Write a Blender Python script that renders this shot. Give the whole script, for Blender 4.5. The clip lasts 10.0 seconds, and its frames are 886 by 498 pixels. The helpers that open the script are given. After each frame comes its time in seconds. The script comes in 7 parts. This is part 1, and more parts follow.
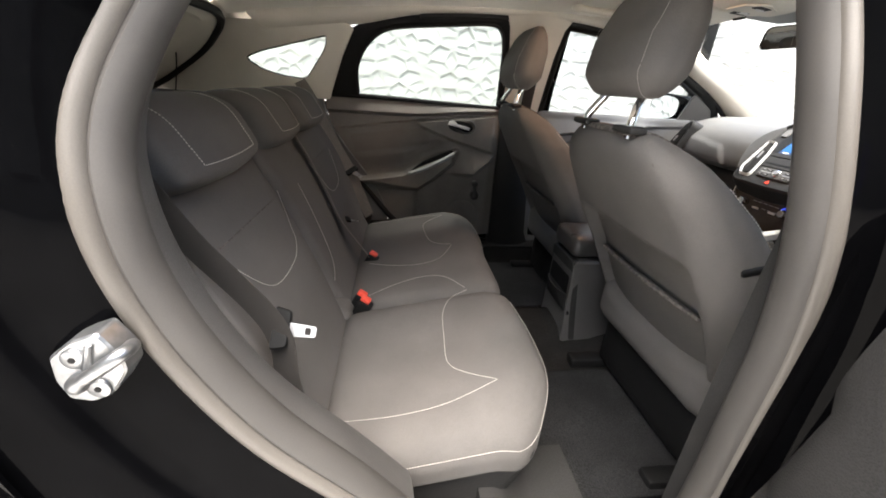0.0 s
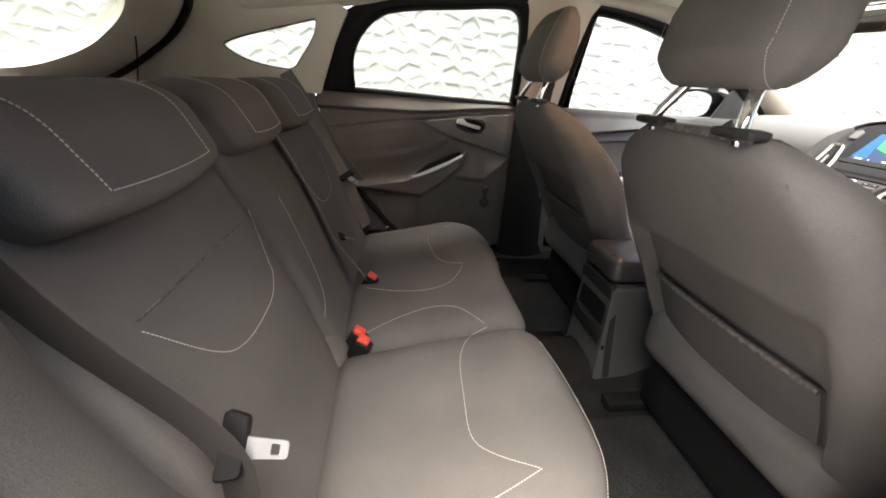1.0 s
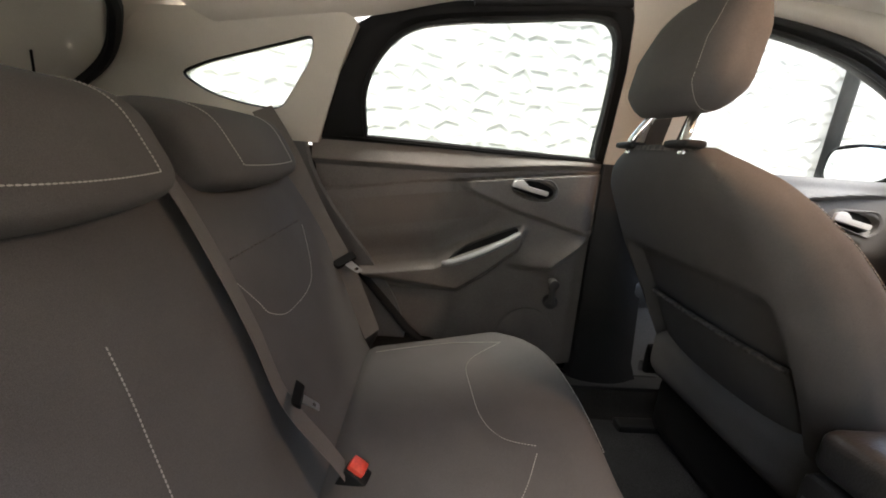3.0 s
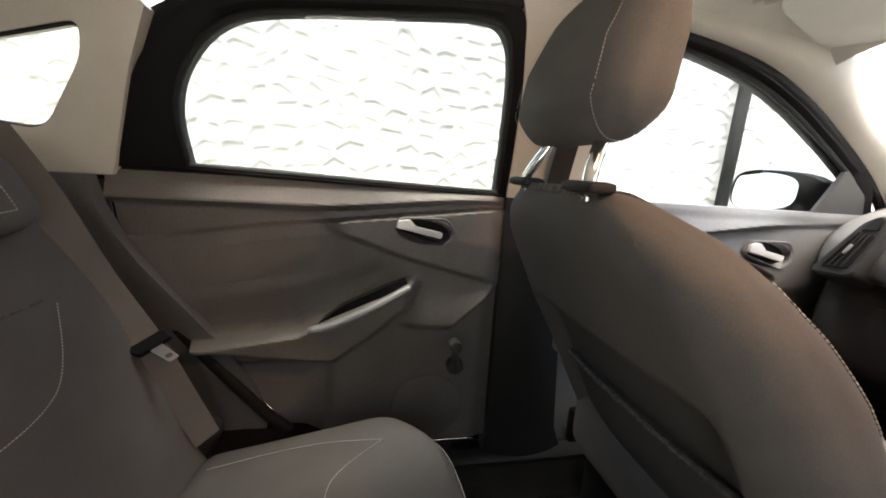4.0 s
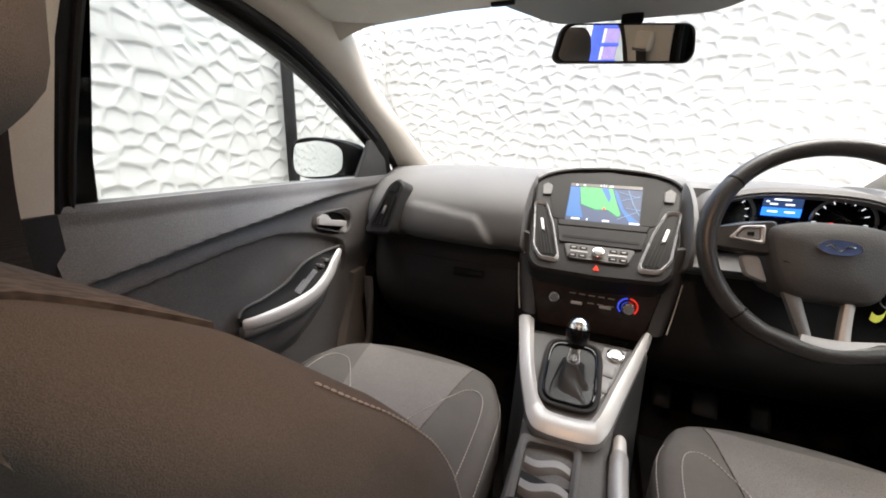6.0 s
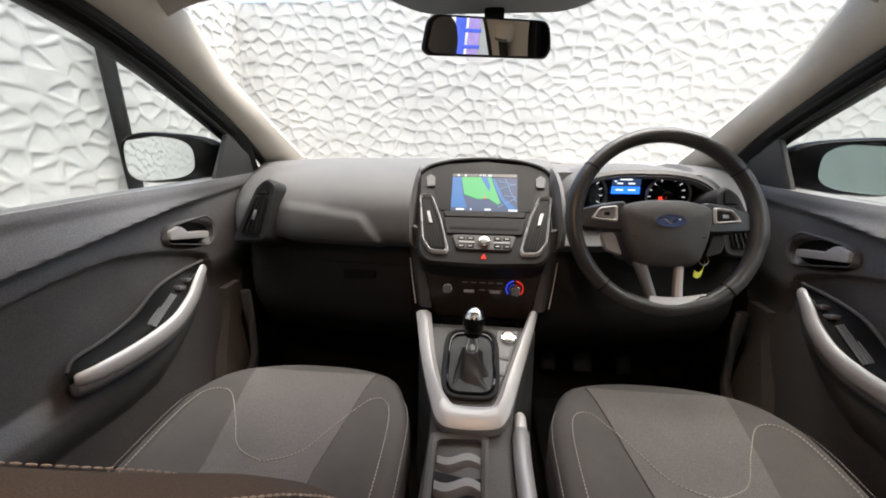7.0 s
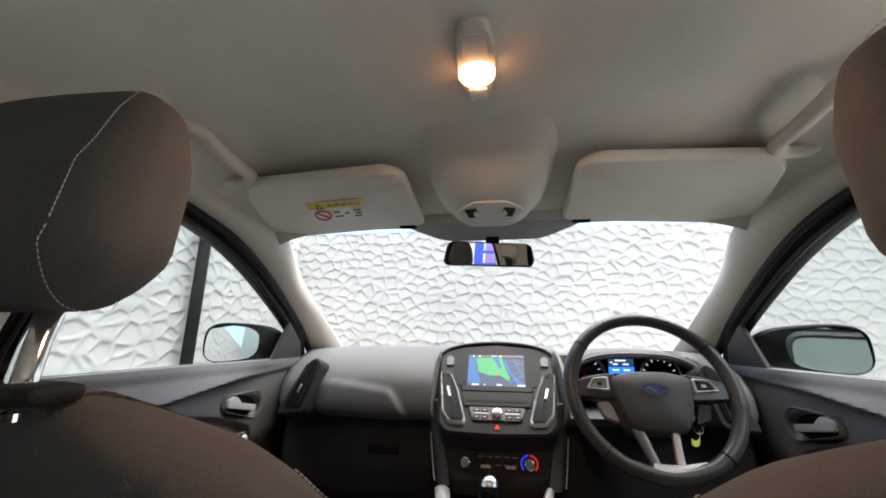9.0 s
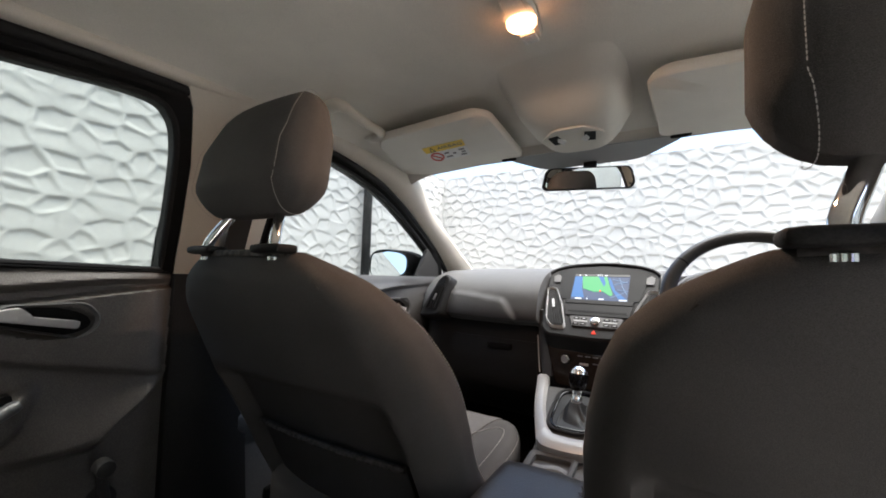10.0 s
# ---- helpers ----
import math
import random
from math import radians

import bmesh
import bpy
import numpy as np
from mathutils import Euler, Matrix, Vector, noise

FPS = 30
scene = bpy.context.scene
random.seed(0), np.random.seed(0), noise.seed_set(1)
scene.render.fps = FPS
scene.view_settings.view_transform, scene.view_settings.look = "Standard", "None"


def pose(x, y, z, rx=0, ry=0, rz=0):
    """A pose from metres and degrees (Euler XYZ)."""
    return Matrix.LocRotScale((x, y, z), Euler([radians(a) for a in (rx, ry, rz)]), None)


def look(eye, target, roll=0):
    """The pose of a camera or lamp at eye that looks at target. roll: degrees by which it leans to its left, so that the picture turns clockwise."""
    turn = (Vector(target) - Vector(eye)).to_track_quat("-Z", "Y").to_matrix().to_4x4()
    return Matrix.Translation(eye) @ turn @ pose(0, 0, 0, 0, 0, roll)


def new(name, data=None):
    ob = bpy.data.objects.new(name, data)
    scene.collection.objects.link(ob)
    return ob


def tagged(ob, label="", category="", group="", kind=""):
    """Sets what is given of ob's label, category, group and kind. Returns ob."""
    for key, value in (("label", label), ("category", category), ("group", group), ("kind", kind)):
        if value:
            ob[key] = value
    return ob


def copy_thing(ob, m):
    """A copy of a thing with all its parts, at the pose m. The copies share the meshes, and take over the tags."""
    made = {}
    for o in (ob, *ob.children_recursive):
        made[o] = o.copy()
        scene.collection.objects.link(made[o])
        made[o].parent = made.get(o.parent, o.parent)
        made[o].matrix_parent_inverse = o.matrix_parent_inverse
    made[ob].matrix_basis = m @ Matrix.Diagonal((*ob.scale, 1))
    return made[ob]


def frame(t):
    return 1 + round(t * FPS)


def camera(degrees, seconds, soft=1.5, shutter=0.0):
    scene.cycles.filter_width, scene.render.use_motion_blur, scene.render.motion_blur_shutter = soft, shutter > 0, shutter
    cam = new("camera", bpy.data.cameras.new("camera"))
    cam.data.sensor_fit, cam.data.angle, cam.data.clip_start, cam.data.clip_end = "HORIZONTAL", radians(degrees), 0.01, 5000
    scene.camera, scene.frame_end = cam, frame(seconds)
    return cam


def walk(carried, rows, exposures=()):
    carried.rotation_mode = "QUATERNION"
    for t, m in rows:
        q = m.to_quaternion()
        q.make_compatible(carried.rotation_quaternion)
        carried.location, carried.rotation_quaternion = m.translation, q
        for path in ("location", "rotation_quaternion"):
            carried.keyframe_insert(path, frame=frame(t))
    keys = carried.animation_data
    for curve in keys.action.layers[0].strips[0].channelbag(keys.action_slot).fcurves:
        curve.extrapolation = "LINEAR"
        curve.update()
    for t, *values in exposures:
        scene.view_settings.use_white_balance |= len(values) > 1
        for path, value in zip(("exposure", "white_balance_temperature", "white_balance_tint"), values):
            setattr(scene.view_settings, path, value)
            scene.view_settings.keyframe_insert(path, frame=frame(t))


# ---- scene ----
cam = camera(99.1, 10.0, soft=1.8)
PATH = [
    (0, (1.077, -0.683, 1.077), (-0.738, -0.428, 0.276), 4.1),
    (0.5, (0.994, -0.713, 1.062), (-0.817, -0.441, 0.258), 4.4),
    (1, (0.864, -0.702, 1.059), (-0.943, -0.427, 0.247), 4.3),
    (1.5, (0.733, -0.701, 1.071), (-1.072, -0.42, 0.257), 4.4),
    (2, (0.613, -0.691, 1.074), (-1.214, -0.517, 0.279), 4.4),
    (2.2, (0.551, -0.685, 1.06), (-1.289, -0.57, 0.285), 4.4),
    (3.3, (0.253, -0.661, 0.979), (-1.693, -0.559, 0.531), 4.2),
    (3.5, (0.206, -0.598, 1.01), (-1.737, -0.516, 0.543), 3.9),
    (4, (0.104, -0.515, 1.03), (-1.814, -0.111, 0.632), 4.0),
    (4.5, (0.047, -0.423, 1.049), (-1.762, 0.345, 0.681), 3.8),
    (5, (0.019, -0.378, 1.053), (-1.624, 0.694, 0.669), 2.9),
    (5.5, (-0.004, -0.339, 1.082), (-1.247, 1.157, 0.616), 2.4),
    (6, (-0.014, -0.314, 1.091), (-0.739, 1.474, 0.566), 1.8),
    (6.2, (-0.03, -0.31, 1.094), (-0.498, 1.555, 0.544), 2.1),
    (7.3, (-0.015, -0.271, 1.117), (-0.175, 1.631, 0.522), 0.4),
    (7.5, (-0.013, -0.288, 1.121), (-0.183, 1.646, 0.641), 0.4),
    (8, (-0.03, -0.338, 1.143), (-0.2, 1.655, 1.182), 0.4),
    (8.5, (-0.027, -0.409, 1.132), (-0.177, 1.536, 1.572), 0.5),
    (9, (0.015, -0.481, 1.059), (-0.277, 1.442, 1.522), 0.5),
    (9.5, (0.108, -0.555, 1.007), (-0.602, 1.291, 1.301), 1.2),
    (10, (0.178, -0.595, 0.995), (-0.848, 1.115, 1.139), 1.6),
]
EXPOSURES = [
    (0.0, 2.85, 6700, 9), (1.0, 2.9, 7000, 9), (2.0, 3.05, 6900, 9), (3.5, 3.25, 6900, 10), (4.0, 3.2, 7000, 10), (4.5, 2.85, 7100, 11),
    (5.5, 2.5, 6850, 11), (6.0, 2.3, 6800, 11), (7.5, 1.9, 6800, 11), (8.5, 1.92, 6450, 9), (9.5, 2.0, 6450, 10), (10.0, 2.05, 6450, 10),
]
walk(cam, [(t, look(eye, target, roll)) for t, eye, target, roll in PATH], EXPOSURES)

# ---- light ----
world = bpy.data.worlds.new("world")
scene.world = world
world.use_nodes = True
wn = world.node_tree.nodes
sky = wn.new("ShaderNodeTexSky")
sky.sky_type, sky.sun_disc = "NISHITA", False
sky.sun_elevation, sky.sun_rotation = radians(76), radians(112)
sky.air_density, sky.dust_density = 1.0, 4.0
world.node_tree.links.new(sky.outputs[0], wn["Background"].inputs[0])
wn["Background"].inputs[1].default_value = 0.15
sun_data = bpy.data.lights.new("sun", "SUN")
sun_data.energy, sun_data.angle, sun_data.color = 3.2, radians(80), (1.0, 0.965, 0.915)
sun = new("sun", sun_data)
sun.matrix_world = look((1.05, -0.42, 4.6), (0, 0, 0))

# ---- materials ----


def principled(name, color, rough=0.6, metal=0.0, **extra):
    m = bpy.data.materials.new(name)
    m.use_nodes = True
    p = m.node_tree.nodes["Principled BSDF"]
    p.inputs["Base Color"].default_value = (*color, 1)
    p.inputs["Roughness"].default_value = rough
    p.inputs["Metallic"].default_value = metal
    for key, value in extra.items():
        p.inputs[key.replace("_", " ")].default_value = value
    return m, p


def surface(name, color, rough=0.6, metal=0.0, fine=900.0, bump=0.15, grain=0.15, broad=9.0, stain=0.12, spread=0.08, kind="NOISE", soft=0.0, **extra):
    """Colour varied by fine grain and broad wear, roughness varied with the wear, and fine relief."""
    m, p = principled(name, color, rough, metal, **extra)
    t = m.node_tree
    at = t.nodes.new("ShaderNodeTexCoord")
    if kind == "VORONOI":
        g = t.nodes.new("ShaderNodeTexVoronoi")
        g.inputs["Scale"].default_value = fine
        height = g.outputs["Distance"]
    elif kind == "WEAVE":
        wa, wb, g = t.nodes.new("ShaderNodeTexWave"), t.nodes.new("ShaderNodeTexWave"), t.nodes.new("ShaderNodeMath")
        wa.bands_direction, wb.bands_direction = "X", "DIAGONAL"
        for w in (wa, wb):
            w.inputs["Scale"].default_value = fine
            w.inputs["Distortion"].default_value = 1.5
            w.inputs["Detail"].default_value = 1
            t.links.new(at.outputs["Object"], w.inputs["Vector"])
        g.operation = "MULTIPLY"
        t.links.new(wa.outputs["Fac"], g.inputs[0])
        t.links.new(wb.outputs["Fac"], g.inputs[1])
        height = g.outputs[0]
    else:
        g = t.nodes.new("ShaderNodeTexNoise")
        g.inputs["Scale"].default_value = fine
        g.inputs["Detail"].default_value = 3
        height = g.outputs["Fac"]
    if kind != "WEAVE":
        t.links.new(at.outputs["Object"], g.inputs["Vector"])
    b = t.nodes.new("ShaderNodeTexNoise")
    b.inputs["Scale"].default_value = broad
    b.inputs["Detail"].default_value = 4
    t.links.new(at.outputs["Object"], b.inputs["Vector"])
    r1, r2, mix, rr = (t.nodes.new("ShaderNodeMapRange") for _ in range(4))
    for r, low, high in ((r1, 1 - grain, 1 + grain), (r2, 1 - stain, 1 + stain), (rr, rough - spread, rough + spread)):
        r.inputs["From Min"].default_value, r.inputs["From Max"].default_value = 0.3, 0.7
        r.inputs["To Min"].default_value, r.inputs["To Max"].default_value = low, high
    t.links.new(height, r1.inputs["Value"])
    t.links.new(b.outputs["Fac"], r2.inputs["Value"])
    t.links.new(b.outputs["Fac"], rr.inputs["Value"])
    mul = t.nodes.new("ShaderNodeMath")
    mul.operation = "MULTIPLY"
    t.links.new(r1.outputs[0], mul.inputs[0])
    t.links.new(r2.outputs[0], mul.inputs[1])
    c = t.nodes.new("ShaderNodeVectorMath")
    c.operation = "SCALE"
    c.inputs[0].default_value = color
    t.links.new(mul.outputs[0], c.inputs["Scale"])
    t.links.new(c.outputs[0], p.inputs["Base Color"])
    t.links.new(rr.outputs[0], p.inputs["Roughness"])
    bp = t.nodes.new("ShaderNodeBump")
    bp.inputs["Strength"].default_value = bump
    bp.inputs["Distance"].default_value = 0.001
    t.links.new(height, bp.inputs["Height"])
    if soft:
        wave = t.nodes.new("ShaderNodeBump")
        wave.inputs["Strength"].default_value, wave.inputs["Distance"].default_value = soft, 0.012
        t.links.new(b.outputs["Fac"], wave.inputs["Height"])
        t.links.new(wave.outputs[0], bp.inputs["Normal"])
    t.links.new(bp.outputs[0], p.inputs["Normal"])
    return m


def clear_glass(name, tint=(0.96, 0.98, 0.97)):
    m = bpy.data.materials.new(name)
    m.use_nodes = True
    t = m.node_tree
    t.nodes.clear()
    out, mix = t.nodes.new("ShaderNodeOutputMaterial"), t.nodes.new("ShaderNodeMixShader")
    see, gloss = t.nodes.new("ShaderNodeBsdfTransparent"), t.nodes.new("ShaderNodeBsdfGlossy")
    face, power, lift = t.nodes.new("ShaderNodeLayerWeight"), t.nodes.new("ShaderNodeMath"), t.nodes.new("ShaderNodeMath")
    see.inputs[0].default_value = (*tint, 1)
    gloss.inputs["Roughness"].default_value = 0.02
    power.operation, lift.operation = "POWER", "MULTIPLY_ADD"
    face.inputs["Blend"].default_value = 0.5
    power.inputs[1].default_value = 5.0
    lift.inputs[1].default_value, lift.inputs[2].default_value = 0.5, 0.02
    t.links.new(face.outputs["Facing"], power.inputs[0])
    t.links.new(power.outputs[0], lift.inputs[0])
    t.links.new(lift.outputs[0], mix.inputs[0])
    t.links.new(see.outputs[0], mix.inputs[1])
    t.links.new(gloss.outputs[0], mix.inputs[2])
    t.links.new(mix.outputs[0], out.inputs[0])
    return m


def glow(name, color, power):
    m, p = principled(name, (0.02, 0.02, 0.02), 0.3)
    p.inputs["Emission Color"].default_value = (*color, 1)
    p.inputs["Emission Strength"].default_value = power
    p.inputs["Specular IOR Level"].default_value = 0.12
    return m


FABRIC = surface("seat_fabric", (0.094, 0.088, 0.083), 0.88, fine=1300, bump=0.6, grain=0.22, stain=0.14, broad=7, soft=0.5, Specular_IOR_Level=0.25)
FABRIC_MID = surface("seat_centre_fabric", (0.140, 0.131, 0.125), 0.85, fine=700, bump=0.7, grain=0.28, stain=0.12, broad=7, soft=0.4, Specular_IOR_Level=0.25)
FABRIC_TOP = surface("seat_honeycomb_fabric", (0.098, 0.086, 0.078), 0.85, fine=120, bump=1.0, grain=0.30, kind="VORONOI", Specular_IOR_Level=0.25)
THREAD = surface("pale_thread", (0.42, 0.39, 0.36), 0.7, fine=2500, bump=0.3)
LINER = surface("headliner_cloth", (0.78, 0.745, 0.67), 0.95, fine=700, bump=0.35, grain=0.07, stain=0.05)
PILLAR = surface("beige_trim", (0.64, 0.59, 0.51), 0.62, fine=600, bump=0.2, grain=0.06, stain=0.05)
VISOR = surface("visor_vinyl", (0.77, 0.735, 0.66), 0.7, fine=800, bump=0.3, grain=0.06, stain=0.05)
DASH = surface("soft_dash", (0.092, 0.092, 0.092), 0.58, fine=800, bump=0.25, grain=0.08, kind="VORONOI", Specular_IOR_Level=0.28)
FASCIA = surface("fascia_grey", (0.028, 0.028, 0.028), 0.5, fine=500, bump=0.12, grain=0.06, kind="VORONOI", Specular_IOR_Level=0.08)
PLASTIC = surface("dark_trim_plastic", (0.118, 0.116, 0.114), 0.46, fine=500, bump=0.3, grain=0.15, kind="VORONOI")
BROWN_PLASTIC = surface("warm_trim_plastic", (0.142, 0.128, 0.116), 0.50, fine=500, bump=0.3, grain=0.15, kind="VORONOI")
DOOR_CLOTH = surface("door_cloth", (0.150, 0.134, 0.120), 0.85, fine=900, bump=0.5, grain=0.25)
BLACK = surface("black_plastic", (0.010, 0.010, 0.010), 0.5, fine=400, bump=0.1, Specular_IOR_Level=0.1)
LOWER = surface("black_grained_plastic", (0.021, 0.0205, 0.020), 0.6, fine=500, bump=0.3, grain=0.15, kind="VORONOI", Specular_IOR_Level=0.15)
RUBBER = surface("black_rubber", (0.016, 0.016, 0.016), 0.6, fine=300, bump=0.2, Specular_IOR_Level=0.2)
SEAL_CLOTH = surface("seal_cloth", (0.045, 0.042, 0.039), 0.6, fine=700, bump=0.05, grain=0.06, stain=0.10, Specular_IOR_Level=0.25)
GREY_RUBBER = surface("worn_seal_rubber", (0.074, 0.067, 0.059), 0.42, fine=700, bump=0.12, grain=0.06, stain=0.10, broad=5, Specular_IOR_Level=0.3)
GLOSS = surface("gloss_brown_panel", (0.030, 0.022, 0.017), 0.14, fine=60, bump=0.01, spread=0.04)
PIANO = surface("gloss_black", (0.006, 0.006, 0.007), 0.08, fine=60, bump=0.0, spread=0.03, Specular_IOR_Level=0.25)
SILVER = surface("satin_silver", (0.58, 0.57, 0.555), 0.40, 0.30, fine=300, bump=0.02, grain=0.02, stain=0.05)
CONSOLE_SILVER = surface("console_silver", (0.40, 0.395, 0.385), 0.42, 0.30, fine=300, bump=0.02, grain=0.03, stain=0.06)
TRAY_GREY = surface("tray_grey", (0.17, 0.17, 0.168), 0.5, fine=400, bump=0.1, grain=0.06)
GREY_SILVER = surface("grey_satin", (0.26, 0.26, 0.26), 0.35, 0.4, fine=300, bump=0.02, grain=0.03)
SATIN_GREY = surface("light_grey_satin", (0.34, 0.34, 0.34), 0.42, 0.2, fine=300, bump=0.02, grain=0.03)
BRIGHT = surface("bright_satin_trim", (0.72, 0.72, 0.71), 0.3, 0.35, fine=300, bump=0.02, grain=0.02)
CHROME = surface("chrome", (0.85, 0.85, 0.84), 0.1, 1.0, fine=80, bump=0.0, spread=0.04)
STEEL = surface("zinc_steel", (0.24, 0.245, 0.25), 0.34, 0.9, fine=120, bump=0.1, stain=0.2)
PAINT = surface("black_paint", (0.0012, 0.0012, 0.0014), 0.04, fine=30, bump=0.0, spread=0.02, Specular_IOR_Level=0.025)
CARPET = surface("black_carpet", (0.014, 0.0135, 0.013), 0.97, fine=500, bump=1.0, grain=0.5, stain=0.3, Specular_IOR_Level=0.03)
MAT = surface("floor_mat", (0.020, 0.020, 0.0205), 0.9, fine=300, bump=0.8, grain=0.4, stain=0.25, Specular_IOR_Level=0.05)
LEATHER = surface("wheel_leather", (0.034, 0.033, 0.032), 0.34, fine=380, bump=0.25, grain=0.12, kind="VORONOI", spread=0.1)
CONSOLE = surface("console_plastic", (0.055, 0.053, 0.051), 0.55, fine=500, bump=0.3, grain=0.12, kind="VORONOI")
BOOT = surface("boot_leather", (0.010, 0.010, 0.010), 0.45, fine=300, bump=0.25, grain=0.1, Specular_IOR_Level=0.3)
RED = surface("red_plastic", (0.62, 0.06, 0.035), 0.35, fine=200, bump=0.05)
BELT = surface("belt_webbing", (0.045, 0.041, 0.038), 0.75, fine=700, bump=0.5, grain=0.25, kind="WEAVE", Specular_IOR_Level=0.2)
BELT_TAN = surface("belt_webbing_pale", (0.17, 0.152, 0.135), 0.75, fine=700, bump=0.5, grain=0.25, kind="WEAVE")
STONE = surface("white_moulded_panel", (0.40, 0.394, 0.382), 0.7, fine=60, bump=0.25, grain=0.05, broad=5, stain=0.06)
MORTAR = surface("white_painted_mortar", (0.64, 0.625, 0.60), 0.9, fine=60, bump=0.6, grain=0.06, broad=5)
RENDER = surface("pale_render", (0.34, 0.36, 0.33), 0.9, fine=40, bump=0.4, grain=0.08, broad=1.5, stain=0.15)
CONCRETE = surface("pale_concrete", (0.62, 0.60, 0.57), 0.9, fine=120, bump=0.6, grain=0.12, broad=2, stain=0.15)
ASPHALT = surface("asphalt", (0.055, 0.054, 0.052), 0.9, fine=120, bump=0.8, grain=0.35, broad=2)
WHITE = surface("white_plastic", (0.75, 0.74, 0.72), 0.45, fine=200, bump=0.05)
YELLOW = surface("yellow_print", (0.80, 0.55, 0.04), 0.5, fine=200, bump=0.05)
BANNER_BLUE = surface("banner_blue", (0.05, 0.10, 0.55), 0.5, fine=60, bump=0.05)
BANNER_PURPLE = surface("banner_purple", (0.34, 0.25, 0.55), 0.5, fine=60, bump=0.05)
INK = surface("dark_print", (0.05, 0.05, 0.05), 0.5, fine=200, bump=0.0)
GLASS = clear_glass("window_glass")
SIDE_GLASS = clear_glass("pale_tinted_glass", (0.80, 0.835, 0.83))
TINTED = clear_glass("tinted_window_glass", (0.72, 0.76, 0.735))
MIRROR, _ = principled("mirror_glass", (0.85, 0.87, 0.87), 0.01, 1.0)

# ---- mesh helpers ----


def thing(name, at=(0, 0, 0), label="", category="", group="", kind=""):
    ob = new(name)
    ob.location = at
    ob.empty_display_size = 0.05
    return tagged(ob, label, category, group, kind)


def part(name, bm, material, parent=None, label="", smooth=40):
    """Links a bmesh, drawn in world metres, as one mesh object under a thing or a part."""
    bmesh.ops.remove_doubles(bm, verts=bm.verts, dist=1e-6)
    bmesh.ops.recalc_face_normals(bm, faces=bm.faces)
    me = bpy.data.meshes.new(name)
    for f in bm.faces:
        f.smooth = smooth > 0
    for e in bm.edges:
        if len(e.link_faces) == 2 and smooth:
            e.smooth = e.calc_face_angle(0) < radians(smooth)
    bm.to_mesh(me)
    bm.free()
    me.materials.append(material)
    ob = new(name, me)
    if parent is not None:
        ob.parent = parent
        if parent.type == "EMPTY":
            ob.matrix_parent_inverse = Matrix.Translation(parent.location).inverted()
    if label:
        ob["label"] = label
    return ob


def piece(name, bm, material, label, category, group="", kind="", smooth=40):
    """A thing of one mesh."""
    return tagged(part(name, bm, material, None, "", smooth), label, category, group, kind)


def spline(points, n, closed=False):
    """n places along a smooth line through points."""
    p = [np.array(v, float) for v in points]
    m = len(p) if closed else len(p) - 1
    out = []
    for k in range(n):
        s = k * m / (n if closed else n - 1)
        i = min(int(s), m - 1)
        f = s - i
        pick = (lambda j: p[j % len(p)]) if closed else (lambda j: p[max(0, min(len(p) - 1, j))])
        a, b, c, d = pick(i - 1), pick(i), pick(i + 1), pick(i + 2)
        out.append(0.5 * (2 * b + (c - a) * f + (2 * a - 5 * b + 4 * c - d) * f * f + (3 * b - a - 3 * c + d) * f**3))
    return out


def along(points, n):
    """n places spaced evenly along straight runs."""
    p = [np.array(v, float) for v in points]
    d = np.r_[0, np.cumsum([np.linalg.norm(b - a) for a, b in zip(p, p[1:])])]
    return [np.array([np.interp(s, d, [q[k] for q in p]) for k in range(len(p[0]))]) for s in np.linspace(0, d[-1], n)]


def rounded(points, r, n=5):
    """A closed outline with its corners rounded by about r."""
    p = [np.array(v, float) for v in points]
    out = []
    for a, b, c in zip(p[-1:] + p[:-1], p, p[1:] + p[:1]):
        u, v = a - b, c - b
        lu, lv = np.linalg.norm(u), np.linalg.norm(v)
        k = min(r, 0.45 * lu, 0.45 * lv)
        s, e = b + u / lu * k, b + v / lv * k
        for f in np.linspace(0, 1, n):
            out.append((1 - f) ** 2 * s + 2 * f * (1 - f) * b + f * f * e)
    return out


def quads(bm, rows, wrap=False, ends=False):
    """Faces between rows of places. wrap: each row is a ring; ends: close the first and last ring."""
    vs = [[bm.verts.new(tuple(float(c) for c in q)) for q in row] for row in rows]
    n = len(vs[0])
    for a, b in zip(vs, vs[1:]):
        for k in range(n if wrap else n - 1):
            bm.faces.new((a[k], a[(k + 1) % n], b[(k + 1) % n], b[k]))
    if ends:
        bm.faces.new(vs[0])
        bm.faces.new(vs[-1][::-1])
    return vs


def slab(bm, rows, thick):
    """A sheet through rows of places, with thickness along the vector thick (or a function of place)."""
    give = thick if callable(thick) else (lambda q: thick)
    low = [[np.array(q, float) + np.array(give(q), float) for q in row] for row in rows]
    a, b = quads(bm, rows), quads(bm, [row[::-1] for row in low])
    n = len(rows[0])
    for r in range(len(rows) - 1):
        bm.faces.new((a[r][0], a[r + 1][0], b[r + 1][n - 1], b[r][n - 1]))
        bm.faces.new((a[r + 1][n - 1], a[r][n - 1], b[r][0], b[r + 1][0]))
    for r in (0, -1):
        for k in range(n - 1):
            bm.faces.new((a[r][k], a[r][k + 1], b[r][n - 2 - k], b[r][n - 1 - k]))
    return bm


